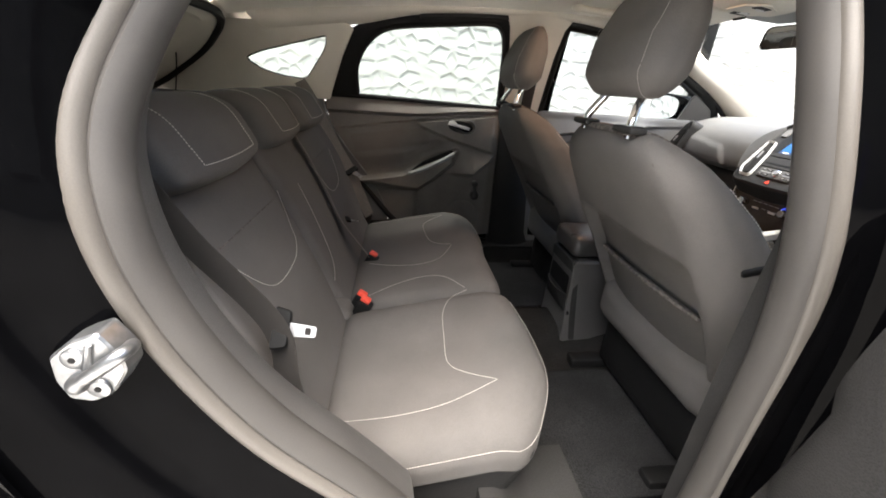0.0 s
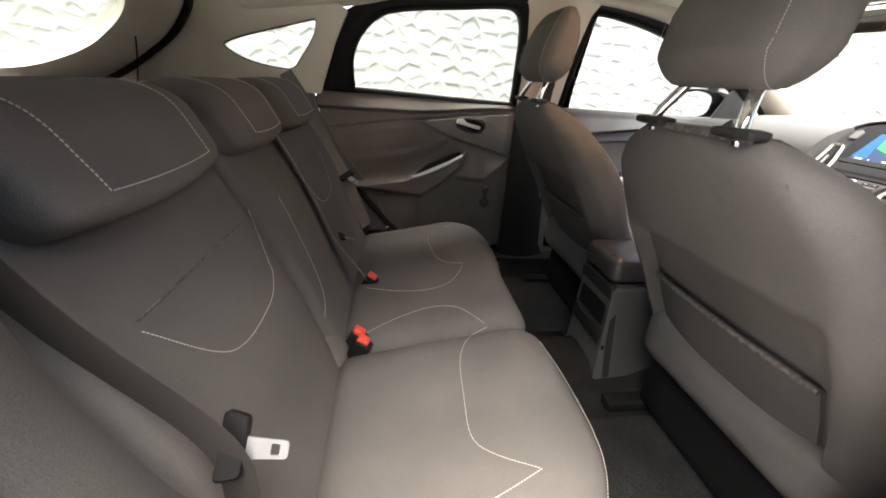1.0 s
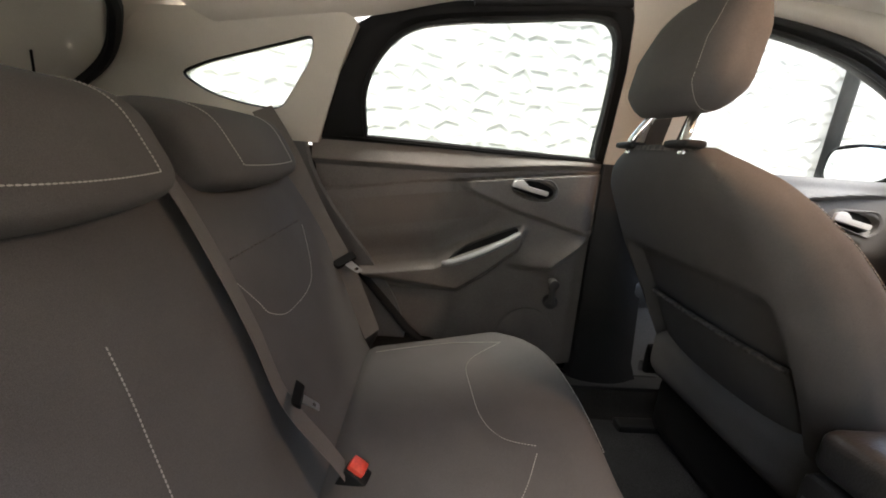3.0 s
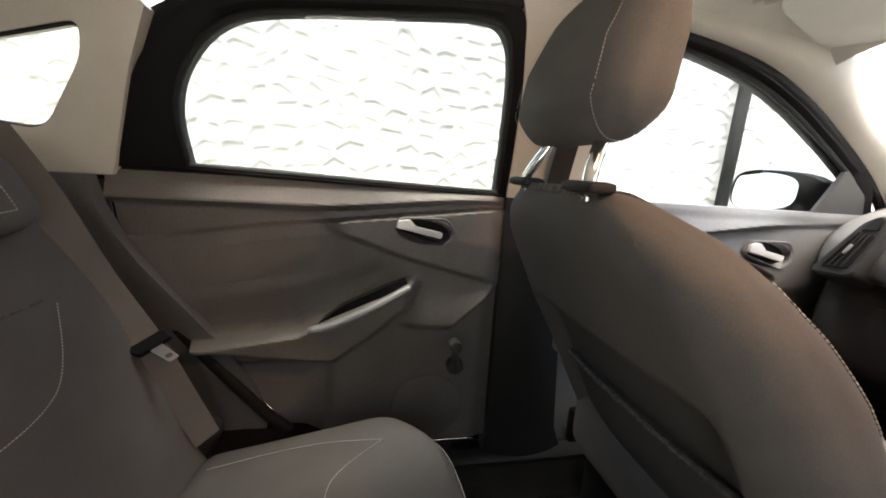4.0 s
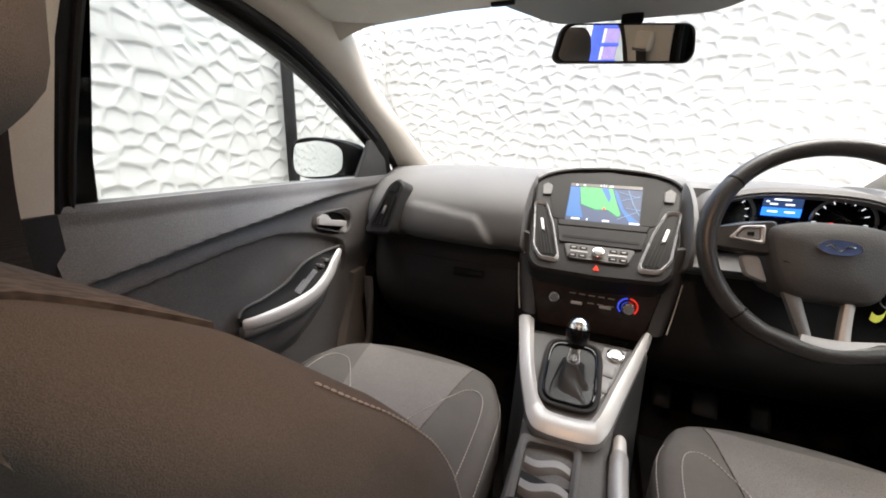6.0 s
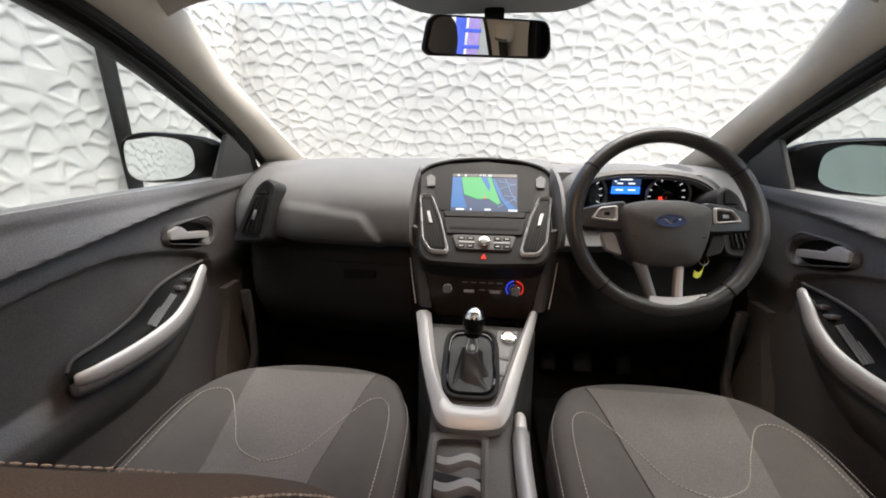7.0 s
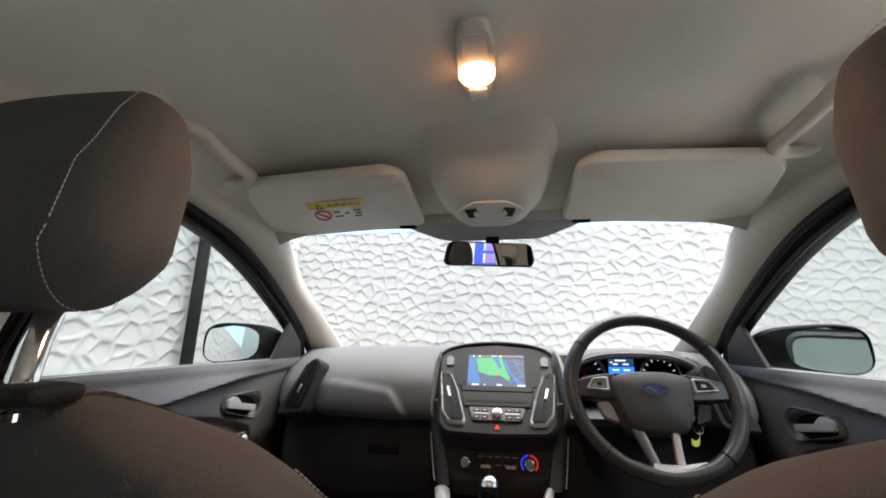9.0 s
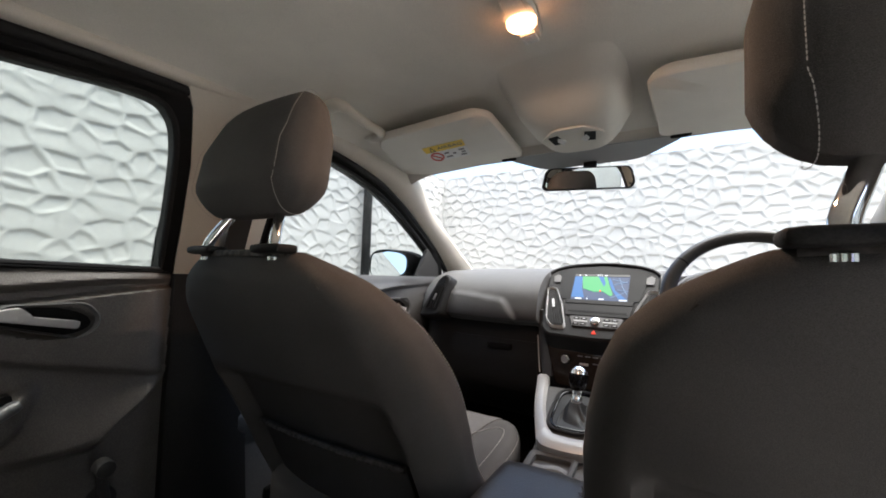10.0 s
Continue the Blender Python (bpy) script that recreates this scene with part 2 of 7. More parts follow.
def plate(bm, outline, thick, edge=0.0):
    """A filled outline with thickness along a vector; edge: a small bevel at the front."""
    o = [np.array(q, float) for q in outline]
    mid = sum(o) / len(o)
    t = np.array(thick, float)
    rows = []
    if edge:
        unit = t / np.linalg.norm(t)
        rows.append([q + (mid - q) / max(np.linalg.norm(mid - q), 1e-6) * edge for q in o])
        rows.append([q + unit * edge for q in o])
    else:
        rows.append(o)
    rows.append([q + t for q in o])
    quads(bm, rows, wrap=True, ends=True)
    return bm


def ring(bm, outer, inner, thick, n=72, crown=None):
    """A frame between two closed outlines of the same count, with thickness; crown lifts its middle line."""
    t = np.array(thick, float)
    rows = [[np.array(q, float) for q in outer], [np.array(q, float) for q in inner]]
    mid = [] if crown is None else [[(a + b) / 2 + np.array(crown, float) for a, b in zip(*rows)]]
    loop = [rows[0], *mid, rows[1], [q + t for q in rows[1]], [q + t for q in rows[0]]]
    vs = [[bm.verts.new(tuple(q)) for q in row] for row in loop]
    m = len(outer)
    for a, b in zip(vs, vs[1:] + vs[:1]):
        for k in range(m):
            bm.faces.new((a[k], a[(k + 1) % m], b[(k + 1) % m], b[k]))
    return bm


def tube(bm, points, r, seg=10, closed=False, flat=1.0, up=(0, 0, 1), caps=True):
    """A round (or flattened) bar along places; r may be a list."""
    p = [np.array(q, float) for q in points]
    rs = r if isinstance(r, (list, tuple)) else [r] * len(p)
    rows = []
    for k, q in enumerate(p):
        a, b = p[(k - 1) % len(p)] if closed or k else q, p[(k + 1) % len(p)] if closed or k < len(p) - 1 else q
        d = (b - a) / max(np.linalg.norm(b - a), 1e-9)
        u = np.array(up, float) - d * np.dot(up, d)
        if np.linalg.norm(u) < 1e-3:
            u = np.array((1.0, 0.2, 0)) - d * d[0]
        u /= np.linalg.norm(u)
        v = np.cross(d, u)
        rows.append([q + rs[k] * (np.cos(w) * v + flat * np.sin(w) * u) for w in np.linspace(0, 2 * np.pi, seg, endpoint=False)])
    if closed:
        rows.append(rows[0])
    quads(bm, rows, wrap=True, ends=caps and not closed)
    return bm


def disc(bm, at, axis, r, depth, seg=24, lip=0.0, top=None):
    """A round knob or button from at along axis, with a rounded lip."""
    ax = np.array(axis, float) / np.linalg.norm(axis)
    u = np.cross(ax, (0.3, 0.2, 0.93))
    u /= np.linalg.norm(u)
    v = np.cross(ax, u)
    lip = lip or min(r, depth) * 0.2
    top = r if top is None else top
    rows = []
    for rad, d in ((r, 0), (top, depth - lip), (top - 0.3 * lip, depth - 0.3 * lip), (top - lip, depth)):
        rows.append([np.array(at) + ax * d + rad * (np.cos(w) * u + np.sin(w) * v) for w in np.linspace(0, 2 * np.pi, seg, endpoint=False)])
    quads(bm, rows, wrap=True, ends=True)
    return bm


def soft_box(bm, size, r, n=6, shape=None):
    """A rounded box about the origin, its faces cut n by n, each place passed through shape."""
    h = np.array(size, float) / 2
    inner = np.maximum(h - r, 1e-4)
    seen = {}

    def vert(q):
        key = tuple(np.round(q, 5))
        if key not in seen:
            c = np.clip(q * h, -inner, inner)
            d = q * h - c
            ln = np.linalg.norm(d)
            w = c + d / ln * r if ln > 1e-9 else c
            seen[key] = bm.verts.new(tuple(shape(w) if shape else w))
        return seen[key]

    ticks = np.r_[-1, np.linspace(-1, 1, n + 3)[1:-1], 1]
    # extra rings near the edges carry the rounding
    line = sorted({-1.0, -0.985, -0.94, 0.94, 0.985, 1.0, *[float(v) for v in ticks]})
    for ax in range(3):
        for side in (-1, 1):
            for i in range(len(line) - 1):
                for j in range(len(line) - 1):
                    corner = []
                    for a, b in ((i, j), (i + 1, j), (i + 1, j + 1), (i, j + 1)):
                        q = np.zeros(3)
                        q[ax], q[(ax + 1) % 3], q[(ax + 2) % 3] = side, line[a], line[b]
                        corner.append(vert(q))
                    if len(set(corner)) > 2:
                        bm.faces.new(list(dict.fromkeys(corner)) if side > 0 else list(dict.fromkeys(corner))[::-1])
    return bm


def box_at(center, size, r=0.004, n=1, turn=(0, 0, 0), bm=None, shape=None):
    """A rounded box at a place with a turn in degrees."""
    m = pose(*center, *turn)
    bm = bm or bmesh.new()
    return soft_box(bm, size, r, n, (lambda w: m @ Vector(shape(w) if shape else w)))


def stitches(bm, points, step=0.006, r=0.0008, lift=0.0005):
    """Short raised threads along a line."""
    p = [np.array(q, float) for q in points]
    d = np.r_[0, np.cumsum([np.linalg.norm(b - a) for a, b in zip(p, p[1:])])]
    at = lambda s: np.array([np.interp(s, d, [q[k] for q in p]) for k in range(3)])
    s = 0.0
    while s < d[-1] - step:
        a, b = at(s), at(s + step * 0.74)
        tube(bm, [a, (a + b) / 2, b], [r * 0.6, r, r * 0.6], 5)
        s += step
    return bm


def sew(points, parent, r=0.0010, step=0.006, label=""):
    """One line of stitching as a part of its own."""
    bm = bmesh.new()
    stitches(bm, points, step=step, r=r)
    return part("stitching", bm, THREAD, parent, label)


def round_rect(a, b, r, n=80):
    """Places round a rounded rectangle of half sizes a and b."""
    return along([tuple(q) for q in rounded([(-a, -b), (a, -b), (a, b), (-a, b)], r * 1.6, 9)] + [tuple(rounded([(-a, -b), (a, -b), (a, b), (-a, b)], r * 1.6, 9)[0])], n)

# ---- the setting: ground and panelled walls round the parked car ----


def smooth01(a, b, v):
    f = min(max((v - a) / (b - a), 0.0), 1.0)
    return f * f * (3 - 2 * f)


# ground coloured pale so that it bounces light up to the roof lining
bm = bmesh.new()
quads(bm, [[(x, y, 0.02 * noise.noise((x * 0.3, y * 0.3, 0))) for x in np.linspace(-60, 60, 41)] for y in np.linspace(-60, 60, 41)])
piece("ground", bm, CONCRETE, "concrete yard under the car, coloured pale to bounce light", "ground", kind="structure")


def hollows(a, b, seed):
    """Relief of hewn pits with a steep upper edge and a floor that runs out below, over arrays of places."""
    rs = np.random.RandomState(seed)
    spots, size, lean = rs.uniform(-0.46, 0.46, (2, 160, 160)), rs.uniform(-0.22, 0.14, (160, 160)), rs.uniform(-1, 1, (2, 160, 160))
    sway = rs.uniform(0, 6.28, 6)
    b = b + 0.008 * np.sin(5.3 * a + sway[0]) + 0.003 * np.sin(31.0 * a + 17 * b + sway[1])
    a = a + 0.012 * np.sin(9.1 * b + sway[2]) + 0.004 * np.sin(47.0 * b + 14 * a + sway[3])
    wide, high = 0.100, 0.080
    i0, j0 = np.floor(a / wide).astype(int), np.floor(b / high).astype(int)
    first, second = np.full_like(a, 9.0), np.full_like(a, 9.0)
    floor_z = np.zeros_like(a)
    for di in (-1, 0, 1):
        for dj in (-1, 0, 1):
            i, j = i0 + di, j0 + dj
            p, q = i % 160, j % 160
            du = a / wide - (i + 0.5 + 0.5 * (j % 2) - 0.25 + spots[0, p, q])
            dv = b / high - (j + 0.5 + spots[1, p, q])
            w = np.sqrt(du * du + dv * dv) + 0.6 * size[p, q] + 0.2
            f = 0.0080 + 0.0040 * lean[0, q, p] + 0.015 * dv + 0.006 * lean[0, p, q] * du + 0.003 * lean[1, p, q] * dv
            nearer = w < first
            second = np.where(nearer, first, np.minimum(second, w))
            floor_z = np.where(nearer, f, floor_z)
            first = np.where(nearer, w, first)
    f = np.clip((second - first - 0.02) / 0.34, 0, 1)
    pit = f * f * (3 - 2 * f)
    return 0.016 - (0.60 if seed == 3 else 0.62) * pit * np.clip(floor_z, -0.001, 0.018) + 0.003 * np.sin(3.1 * a + sway[0]) * np.sin(6.0 * b + sway[1])


def clad_wall(name, origin, run, length, height, inward, seed):
    """A wall faced with long white panels, moulded like hewn stone, that meet without a gap."""
    o, r, n = np.array(origin, float), np.array(run, float), np.array(inward, float)
    up = np.array((0, 0, 1.0))
    bm = bmesh.new()
    slab(bm, [[o + r * a + up * b - 0.004 * n for a in np.linspace(0, length, 3)] for b in np.linspace(0, height, 3)], tuple(-0.25 * n))
    wall = piece(name, bm, MORTAR, "high white yard wall clad in rippled moulded panels", "wall", kind="structure", smooth=0)
    across, tall = 4, 0.5
    for row in range(int(height / tall)):
        for col in range(across):
            fine = 1.0 if row and (col or seed != 3) and (col < 3 or seed == 3) else 0.4
            a = np.linspace(col * length / across, (col + 1) * length / across, int(340 * fine))
            b = np.linspace(row * tall, (row + 1) * tall, int(100 * fine))
            grid_a, grid_b = np.meshgrid(a, b)
            d = hollows(grid_a, grid_b, seed) + 0.004
            where = (o + grid_a[..., None] * r + grid_b[..., None] * up + d[..., None] * n).reshape(-1, 3)
            k = np.arange(len(a) * (len(b) - 1)).reshape(len(b) - 1, len(a))[:, :-1].ravel()
            loop = np.stack((k, k + 1, k + 1 + len(a), k + len(a)), 1)
            if np.dot(np.cross(r, up), n) < 0:
                loop = loop[:, ::-1]
            me = bpy.data.meshes.new("panel")
            me.from_pydata(where.tolist(), [], loop.tolist())
            me.polygons.foreach_set("use_smooth", [True] * len(loop))
            me.materials.append(STONE)
            new("panel", me).parent = wall
    return wall


WALL_X, WALL_Y = -1.85, 2.75
clad_wall("wall_left", (WALL_X, -5.0, 0), (0, 1, 0), -(-5.0) + WALL_Y, 2.0, (1, 0, 0), 3)
clad_wall("wall_front", (WALL_X, WALL_Y, 0), (1, 0, 0), 7.5, 2.0, (0, -1, 0), 5)

for px, py in ((-1.77, 1.53), (3.10, 2.66)):
    pipe = thing("drain_pipe", (px, py, 0), "dark grey drain pipe on the white panelled wall", "pipe", "drain pipes")
    bm = bmesh.new()
    tube(bm, [(px, py, 0), (px, py, 1.0), (px, py, 2.0)], 0.034, 14)
    part("downpipe", bm, BLACK, pipe)
    for z in (0.6, 1.8):
        bm = bmesh.new()
        tube(bm, [(px, py, z - 0.02), (px, py, z + 0.02)], 0.042, 14)
        part("bracket", bm, BLACK, pipe)

# a low white building across the yard, seen in the mirrors
shed = thing("building", (7.0, -3.0, 0), "low pale rendered building across the yard", "building")
bm = bmesh.new()
slab(bm, [[(6.5, y, z) for y in np.linspace(-16, 6, 8)] for z in np.linspace(0, 4.2, 4)], (0.3, 0, 0))
part("wall", bm, RENDER, shed, smooth=0)
bm = bmesh.new()
slab(bm, [[(x, y, 4.2 + 0.12 * (x - 6.3)) for y in np.linspace(-16.2, 6.2, 4)] for x in (6.3, 9.0)], (0, 0, 0.12))
part("roof", bm, ASPHALT, shed, smooth=0)
for y in (-12.0, -8.5, -5.0, -1.5, 2.0):
    w = part("window", box_at((6.48, y, 1.9), (0.06, 1.5, 0.9), 0.01, 0), WHITE, shed)
    part("pane", box_at((6.445, y, 1.9), (0.02, 1.35, 0.75), 0.004, 0), PIANO, w)
banner = thing("banner", (4.6, -4.96, 0.1), "blue, white and purple striped banner on the back wall", "banner")
for x0, x1, m in ((4.10, 4.22, WHITE), (4.22, 4.46, BANNER_BLUE), (4.46, 4.52, WHITE), (4.52, 4.80, BANNER_PURPLE), (4.80, 5.02, RENDER)):
    part("stripe", box_at(((x0 + x1) / 2, -4.98, 1.2), (x1 - x0 - 0.004, 0.02, 2.2), 0.004, 0), m, banner)
for z in (0.35, 0.62, 0.88, 1.15):
    part("print_bar", box_at((4.62, -4.965, z), (0.40, 0.012, 0.06), 0.004, 0), BANNER_BLUE, banner)
# back wall, added this close and tall to cut sky light from behind
bm = bmesh.new()
slab(bm, [[(x, -5.0, z) for x in np.linspace(-1.85, 6.5, 6)] for z in np.linspace(0, 4.2, 4)], (0, -0.3, 0))
piece("wall_back", bm, RENDER, "plain pale wall behind the car, set close to cut light", "wall", kind="structure")

# ---- body shell ----


def side(z):
    """Half-width of the cabin at a height: the glass leans in above the belt line."""
    return 0.715 - 0.35 * (z - 1.0) if z > 1.0 else 0.715 + 0.02 * min(1.0, (1.0 - z) / 0.3)


def on_side(y, z, out=0.0, s=-1):
    return (s * (side(z) + out), y, z)


REAR_GLASS = [(-0.845, 1.009), (-0.846, 1.105), (-0.815, 1.180), (-0.752, 1.240), (-0.664, 1.266), (-0.466, 1.287), (-0.325, 1.299), (-0.275, 1.283), (-0.252, 1.225), (-0.238, 1.095), (-0.230, 0.992)]
REAR_FRAME = [(-0.965, 1.000), (-0.920, 1.115), (-0.860, 1.205), (-0.790, 1.256), (-0.690, 1.286), (-0.466, 1.308), (-0.310, 1.320), (-0.240, 1.310), (-0.213, 1.250), (-0.203, 1.100), (-0.198, 0.984)]
FRONT_GLASS = [(-0.020, 0.985), (-0.015, 1.118), (0.000, 1.285), (0.025, 1.306), (0.143, 1.294), (0.288, 1.265), (0.420, 1.222), (0.540, 1.172), (0.660, 1.118), (0.760, 1.062), (0.800, 0.968)]
FRONT_FRAME = [(-0.055, 0.982), (-0.050, 1.120), (-0.045, 1.305), (0.000, 1.330), (0.150, 1.317), (0.300, 1.288), (0.432, 1.246), (0.560, 1.193), (0.685, 1.137), (0.800, 1.080), (0.900, 0.962)]


def window_loop(points, s=-1, out=0.0, n=44, base=14):
    """A closed outline on the leaning side: smooth over the top, straight along the belt."""
    arc = spline([(y, z) for y, z in points], n)
    low = along([points[-1], points[0]], base + 2)[1:-1]
    return [on_side(q[0], q[1], out, s) for q in list(arc) + list(low)]


def door_glass(s, points, parent, material=None):
    bm = bmesh.new()
    plate(bm, window_loop(points, s, 0.004), (s * 0.004, 0, 0))
    g = part("window_glass", bm, material or GLASS, parent, smooth=0)
    g.visible_shadow = False
    return g


def window_frame(s, outer, inner, parent):
    bm = bmesh.new()
    ring(bm, window_loop(outer, s, -0.012), window_loop(inner, s, -0.002), (s * 0.03, 0, 0), crown=(-s * 0.008, 0, 0))
    f = part("window_frame", bm, BLACK, parent)
    bm = bmesh.new()
    tube(bm, window_loop(inner, s, -0.006), 0.006, 8, closed=True, up=(1, 0, 0))
    part("window_seal", bm, RUBBER, f)
    cen = sum(np.array(p) for p in outer) / len(outer)
    wide = [tuple(cen + (np.array(p) - cen) * (1.16 if p[1] > cen[1] else 1.06)) for p in outer]
    bm = bmesh.new()
    ring(bm, window_loop(wide, s, 0.008), window_loop(outer, s, 0.002), (s * 0.006, 0, 0))
    part("frame_flange", bm, BLACK, f)
    return f


def door_sheet(s, zs, edges, depth, ny=26):
    """The inner trim of a door: rows over height between two edges, with its relief."""
    rows = []
    for z in zs:
        y0, y1 = edges(z)
        rows.append([(s * (0.712 - depth(y, z)), y, z) for y in np.linspace(y0, y1, ny)])
    bm = bmesh.new()
    slab(bm, rows, (s * 0.05, 0, 0))
    return bm


def pit(y, z, cy, cz, k):
    """The sunk oval behind a door pull."""
    r = math.hypot((y - cy - 0.002) / (0.080 * k), (z - cz - 0.10 * (cy - y) + 0.002) / (0.034 * k))
    return 0.022 * (1 - smooth01(0.80, 1.0, r))


HANDLE_RIM = [(-0.083, -0.001), (-0.066, 0.034), (0.060, 0.035), (0.084, 0.004), (0.078, -0.024), (0.051, -0.042)]
HANDLE_PULL = [(-0.076, 0.006), (-0.071, 0.026), (-0.040, 0.030), (-0.025, 0.011), (0.050, -0.004), (0.046, -0.020)]


def handle_set(y, z, parent, x, k=1.0):
    """A satin pull in an oval black recess with a soft rim, flush with the trim."""
    def outline(points, grow, r, dx):
        return [np.array((-x + dx, y + q[0] * k, z + q[1] * k)) for q in rounded([np.array(p) * grow for p in points], r, 6)]
    bm = bmesh.new()
    ring(bm, outline(HANDLE_RIM, 1.06, 0.026, -0.004), outline(HANDLE_RIM, 0.90, 0.022, 0.0), (-0.022, 0, 0), crown=(0.005, 0, 0))
    bezel = part("handle_bezel", bm, PLASTIC, parent)
    bm = bmesh.new()
    plate(bm, outline(HANDLE_RIM, 0.94, 0.022, -0.016), (-0.003, 0, 0))
    part("handle_recess", bm, BLACK, bezel)
    bm = bmesh.new()
    loop = outline(HANDLE_PULL, 1.0, 0.006, 0.004)
    mid = sum(loop) / len(loop)
    quads(bm, [[q + np.array((-0.014, 0, 0)) for q in loop], loop, [q + (mid - q) * 0.06 + np.array((0.004, 0, 0)) for q in loop], [q + (mid - q) * 0.5 + np.array((0.0055, 0, 0)) for q in loop]], wrap=True, ends=True)
    part("door_handle", bm, SILVER, bezel, "satin silver door pull")
    return bezel


# rear left door, closed
def rear_edges(z):
    y0 = np.interp(z, [0.38, 0.40, 0.474, 0.72, 0.90, 1.0], [-0.60, -0.62, -0.703, -0.90, -0.975, -0.985])
    y1 = np.interp(z, [0.38, 0.70, 1.0], [-0.118, -0.168, -0.205])
    return y0, y1


def rear_depth(y, z):
    """The moulded relief of the rear door: top pad, dark groove, handle panel, armrest and pockets."""
    top = 0.938 + 0.030 * smooth01(-0.65, -0.25, y)
    groove = np.interp(y, [-0.95, -0.89, -0.707, -0.572, -0.229], [0.868, 0.875, 0.905, 0.918, 0.958])
    diag = np.interp(y, [-0.62, -0.571, -0.428, -0.252, -0.20], [0.920, 0.895, 0.844, 0.797, 0.782])
    fore = smooth01(-0.62, -0.54, y)
    below = 1 - smooth01(groove - 0.004, groove + 0.003, z)
    d = 0.030 * smooth01(top - 0.006, top + 0.010, z) * (1 - 0.8 * max(0.0, (z - top) / (0.99 - top))) + 0.012 * below
    d += 0.016 * below * fore * smooth01(diag - 0.010, diag + 0.004, z)
    arm_top = np.interp(y, [-0.9, -0.813, -0.647, -0.606, -0.471, -0.409], [0.664, 0.667, 0.691, 0.713, 0.774, 0.807])
    arm_low = np.interp(y, [-0.80, -0.62, -0.581, -0.508, -0.413, -0.40], [0.628, 0.606, 0.603, 0.653, 0.737, 0.77])
    d += 0.044 * (1 - smooth01(arm_top - 0.016, arm_top + 0.003, z)) * smooth01(arm_low - 0.010, arm_low + 0.022, z) * (1 - smooth01(-0.435, -0.385, y))
    d -= 0.012 * smooth01(arm_top, arm_top + 0.02, z) * (1 - smooth01(arm_top + 0.03, arm_top + 0.09, z)) * (1 - smooth01(-0.5, -0.42, y))
    brow = np.interp(y, [-0.45, -0.433, -0.317, -0.215, -0.19], [0.69, 0.69, 0.686, 0.782, 0.80])
    d += 0.030 * smooth01(diag, brow, z) * smooth01(brow - 0.016, brow + 0.008, z) * smooth01(-0.46, -0.36, y) * below
    low = 1 - smooth01(0.596, 0.608, z)
    d -= 0.010 * low * (1 - smooth01(-0.60, -0.57, y))
    d *= 1 - 0.85 * smooth01(-0.250, -0.205, y)
    return d - pit(y, z, -0.392, 0.905, 0.80)


door_a = thing("door_rear_left", (-0.72, -0.6, 0.38), "closed rear passenger door with brown-grey trim and winding handle", "car door")
bm = door_sheet(-1, np.r_[np.linspace(0.38, 0.985, 170), 0.995], rear_edges, rear_depth, 150)
part("door_trim", bm, BROWN_PLASTIC, door_a)
bm = bmesh.new()
rows = []
for f in np.linspace(0, 1, 12):
    row = []
    for g in np.linspace(0, 1, 30):
        y = -0.885 + 0.335 * g + 0.02 * f
        z = (1 - f) * np.interp(y, [-0.89, -0.706, -0.55], [0.845, 0.870, 0.892]) + f * np.interp(y, [-0.86, -0.703, -0.53], [0.768, 0.794, 0.820])
        row.append((-0.712 + rear_depth(y, z) + 0.0015 + 0.004 * math.sin(math.pi * f), y, z))
    rows.append(row)
slab(bm, rows, (-0.008, 0, 0))
part("cloth_insert", bm, DOOR_CLOTH, door_a, "woven cloth insert")
handle_set(-0.392, 0.905, door_a, 0.712 - 0.029, 0.80)
bm = bmesh.new()
slot = [(-0.612, 0.700), (-0.585, 0.702), (-0.470, 0.758), (-0.425, 0.782), (-0.425, 0.802), (-0.468, 0.786), (-0.560, 0.742)]
plate(bm, [(-0.668, q[0], q[1]) for q in rounded(slot, 0.010, 5)], (-0.02, 0, 0))
pocket = part("pull_pocket", bm, BLACK, door_a)
bm = bmesh.new()
tube(bm, spline([(-0.660, -0.625, 0.690), (-0.657, -0.585, 0.700), (-0.656, -0.53, 0.724), (-0.657, -0.47, 0.756), (-0.662, -0.418, 0.786)], 20), [0.009] + [0.0125] * 18 + [0.009], 12, flat=0.75)
part("armrest_trim", bm, GREY_SILVER, door_a, "grey satin strip")
bm = bmesh.new()
disc(bm, (-0.700, -0.300, 0.585), (1, 0, 0), 0.020, 0.020)
tube(bm, [(-0.678, -0.300, 0.585), (-0.672, -0.305, 0.615), (-0.670, -0.310, 0.648)], [0.010, 0.008, 0.009], 10)
crank = part("window_winder", bm, CONSOLE, door_a)
bm = bmesh.new()
disc(bm, (-0.670, -0.311, 0.652), (1, 0, 0), 0.014, 0.026)
part("winder_knob", bm, CONSOLE, crank)
bm = bmesh.new()
disc(bm, (-0.706, -0.36, 0.475), (1, 0, 0), 0.085, 0.012, 40, 0.004)
part("speaker_grille", bm, BROWN_PLASTIC, door_a)
window_frame(-1, REAR_FRAME, REAR_GLASS, door_a)
door_glass(-1, REAR_GLASS, door_a, TINTED)
bm = bmesh.new()
slab(bm, [[(-0.712, y, z + 0.016 * smooth01(-0.25, -0.85, y)) for y in np.linspace(-0.98, -0.21, 12)] for z in (0.965, 0.998)], (-0.045, 0, 0))
part("belt_seal", bm, RUBBER, door_a)
bm = bmesh.new()
slab(bm, [[(-0.80 - 0.05 * math.sin((z - 0.3) * 3.2), y, z) for y in np.linspace(*rear_edges(max(0.38, z)), 8)] for z in np.linspace(0.3, 0.99, 8)], (0.004, 0, 0))
part("outer_skin", bm, PAINT, door_a)

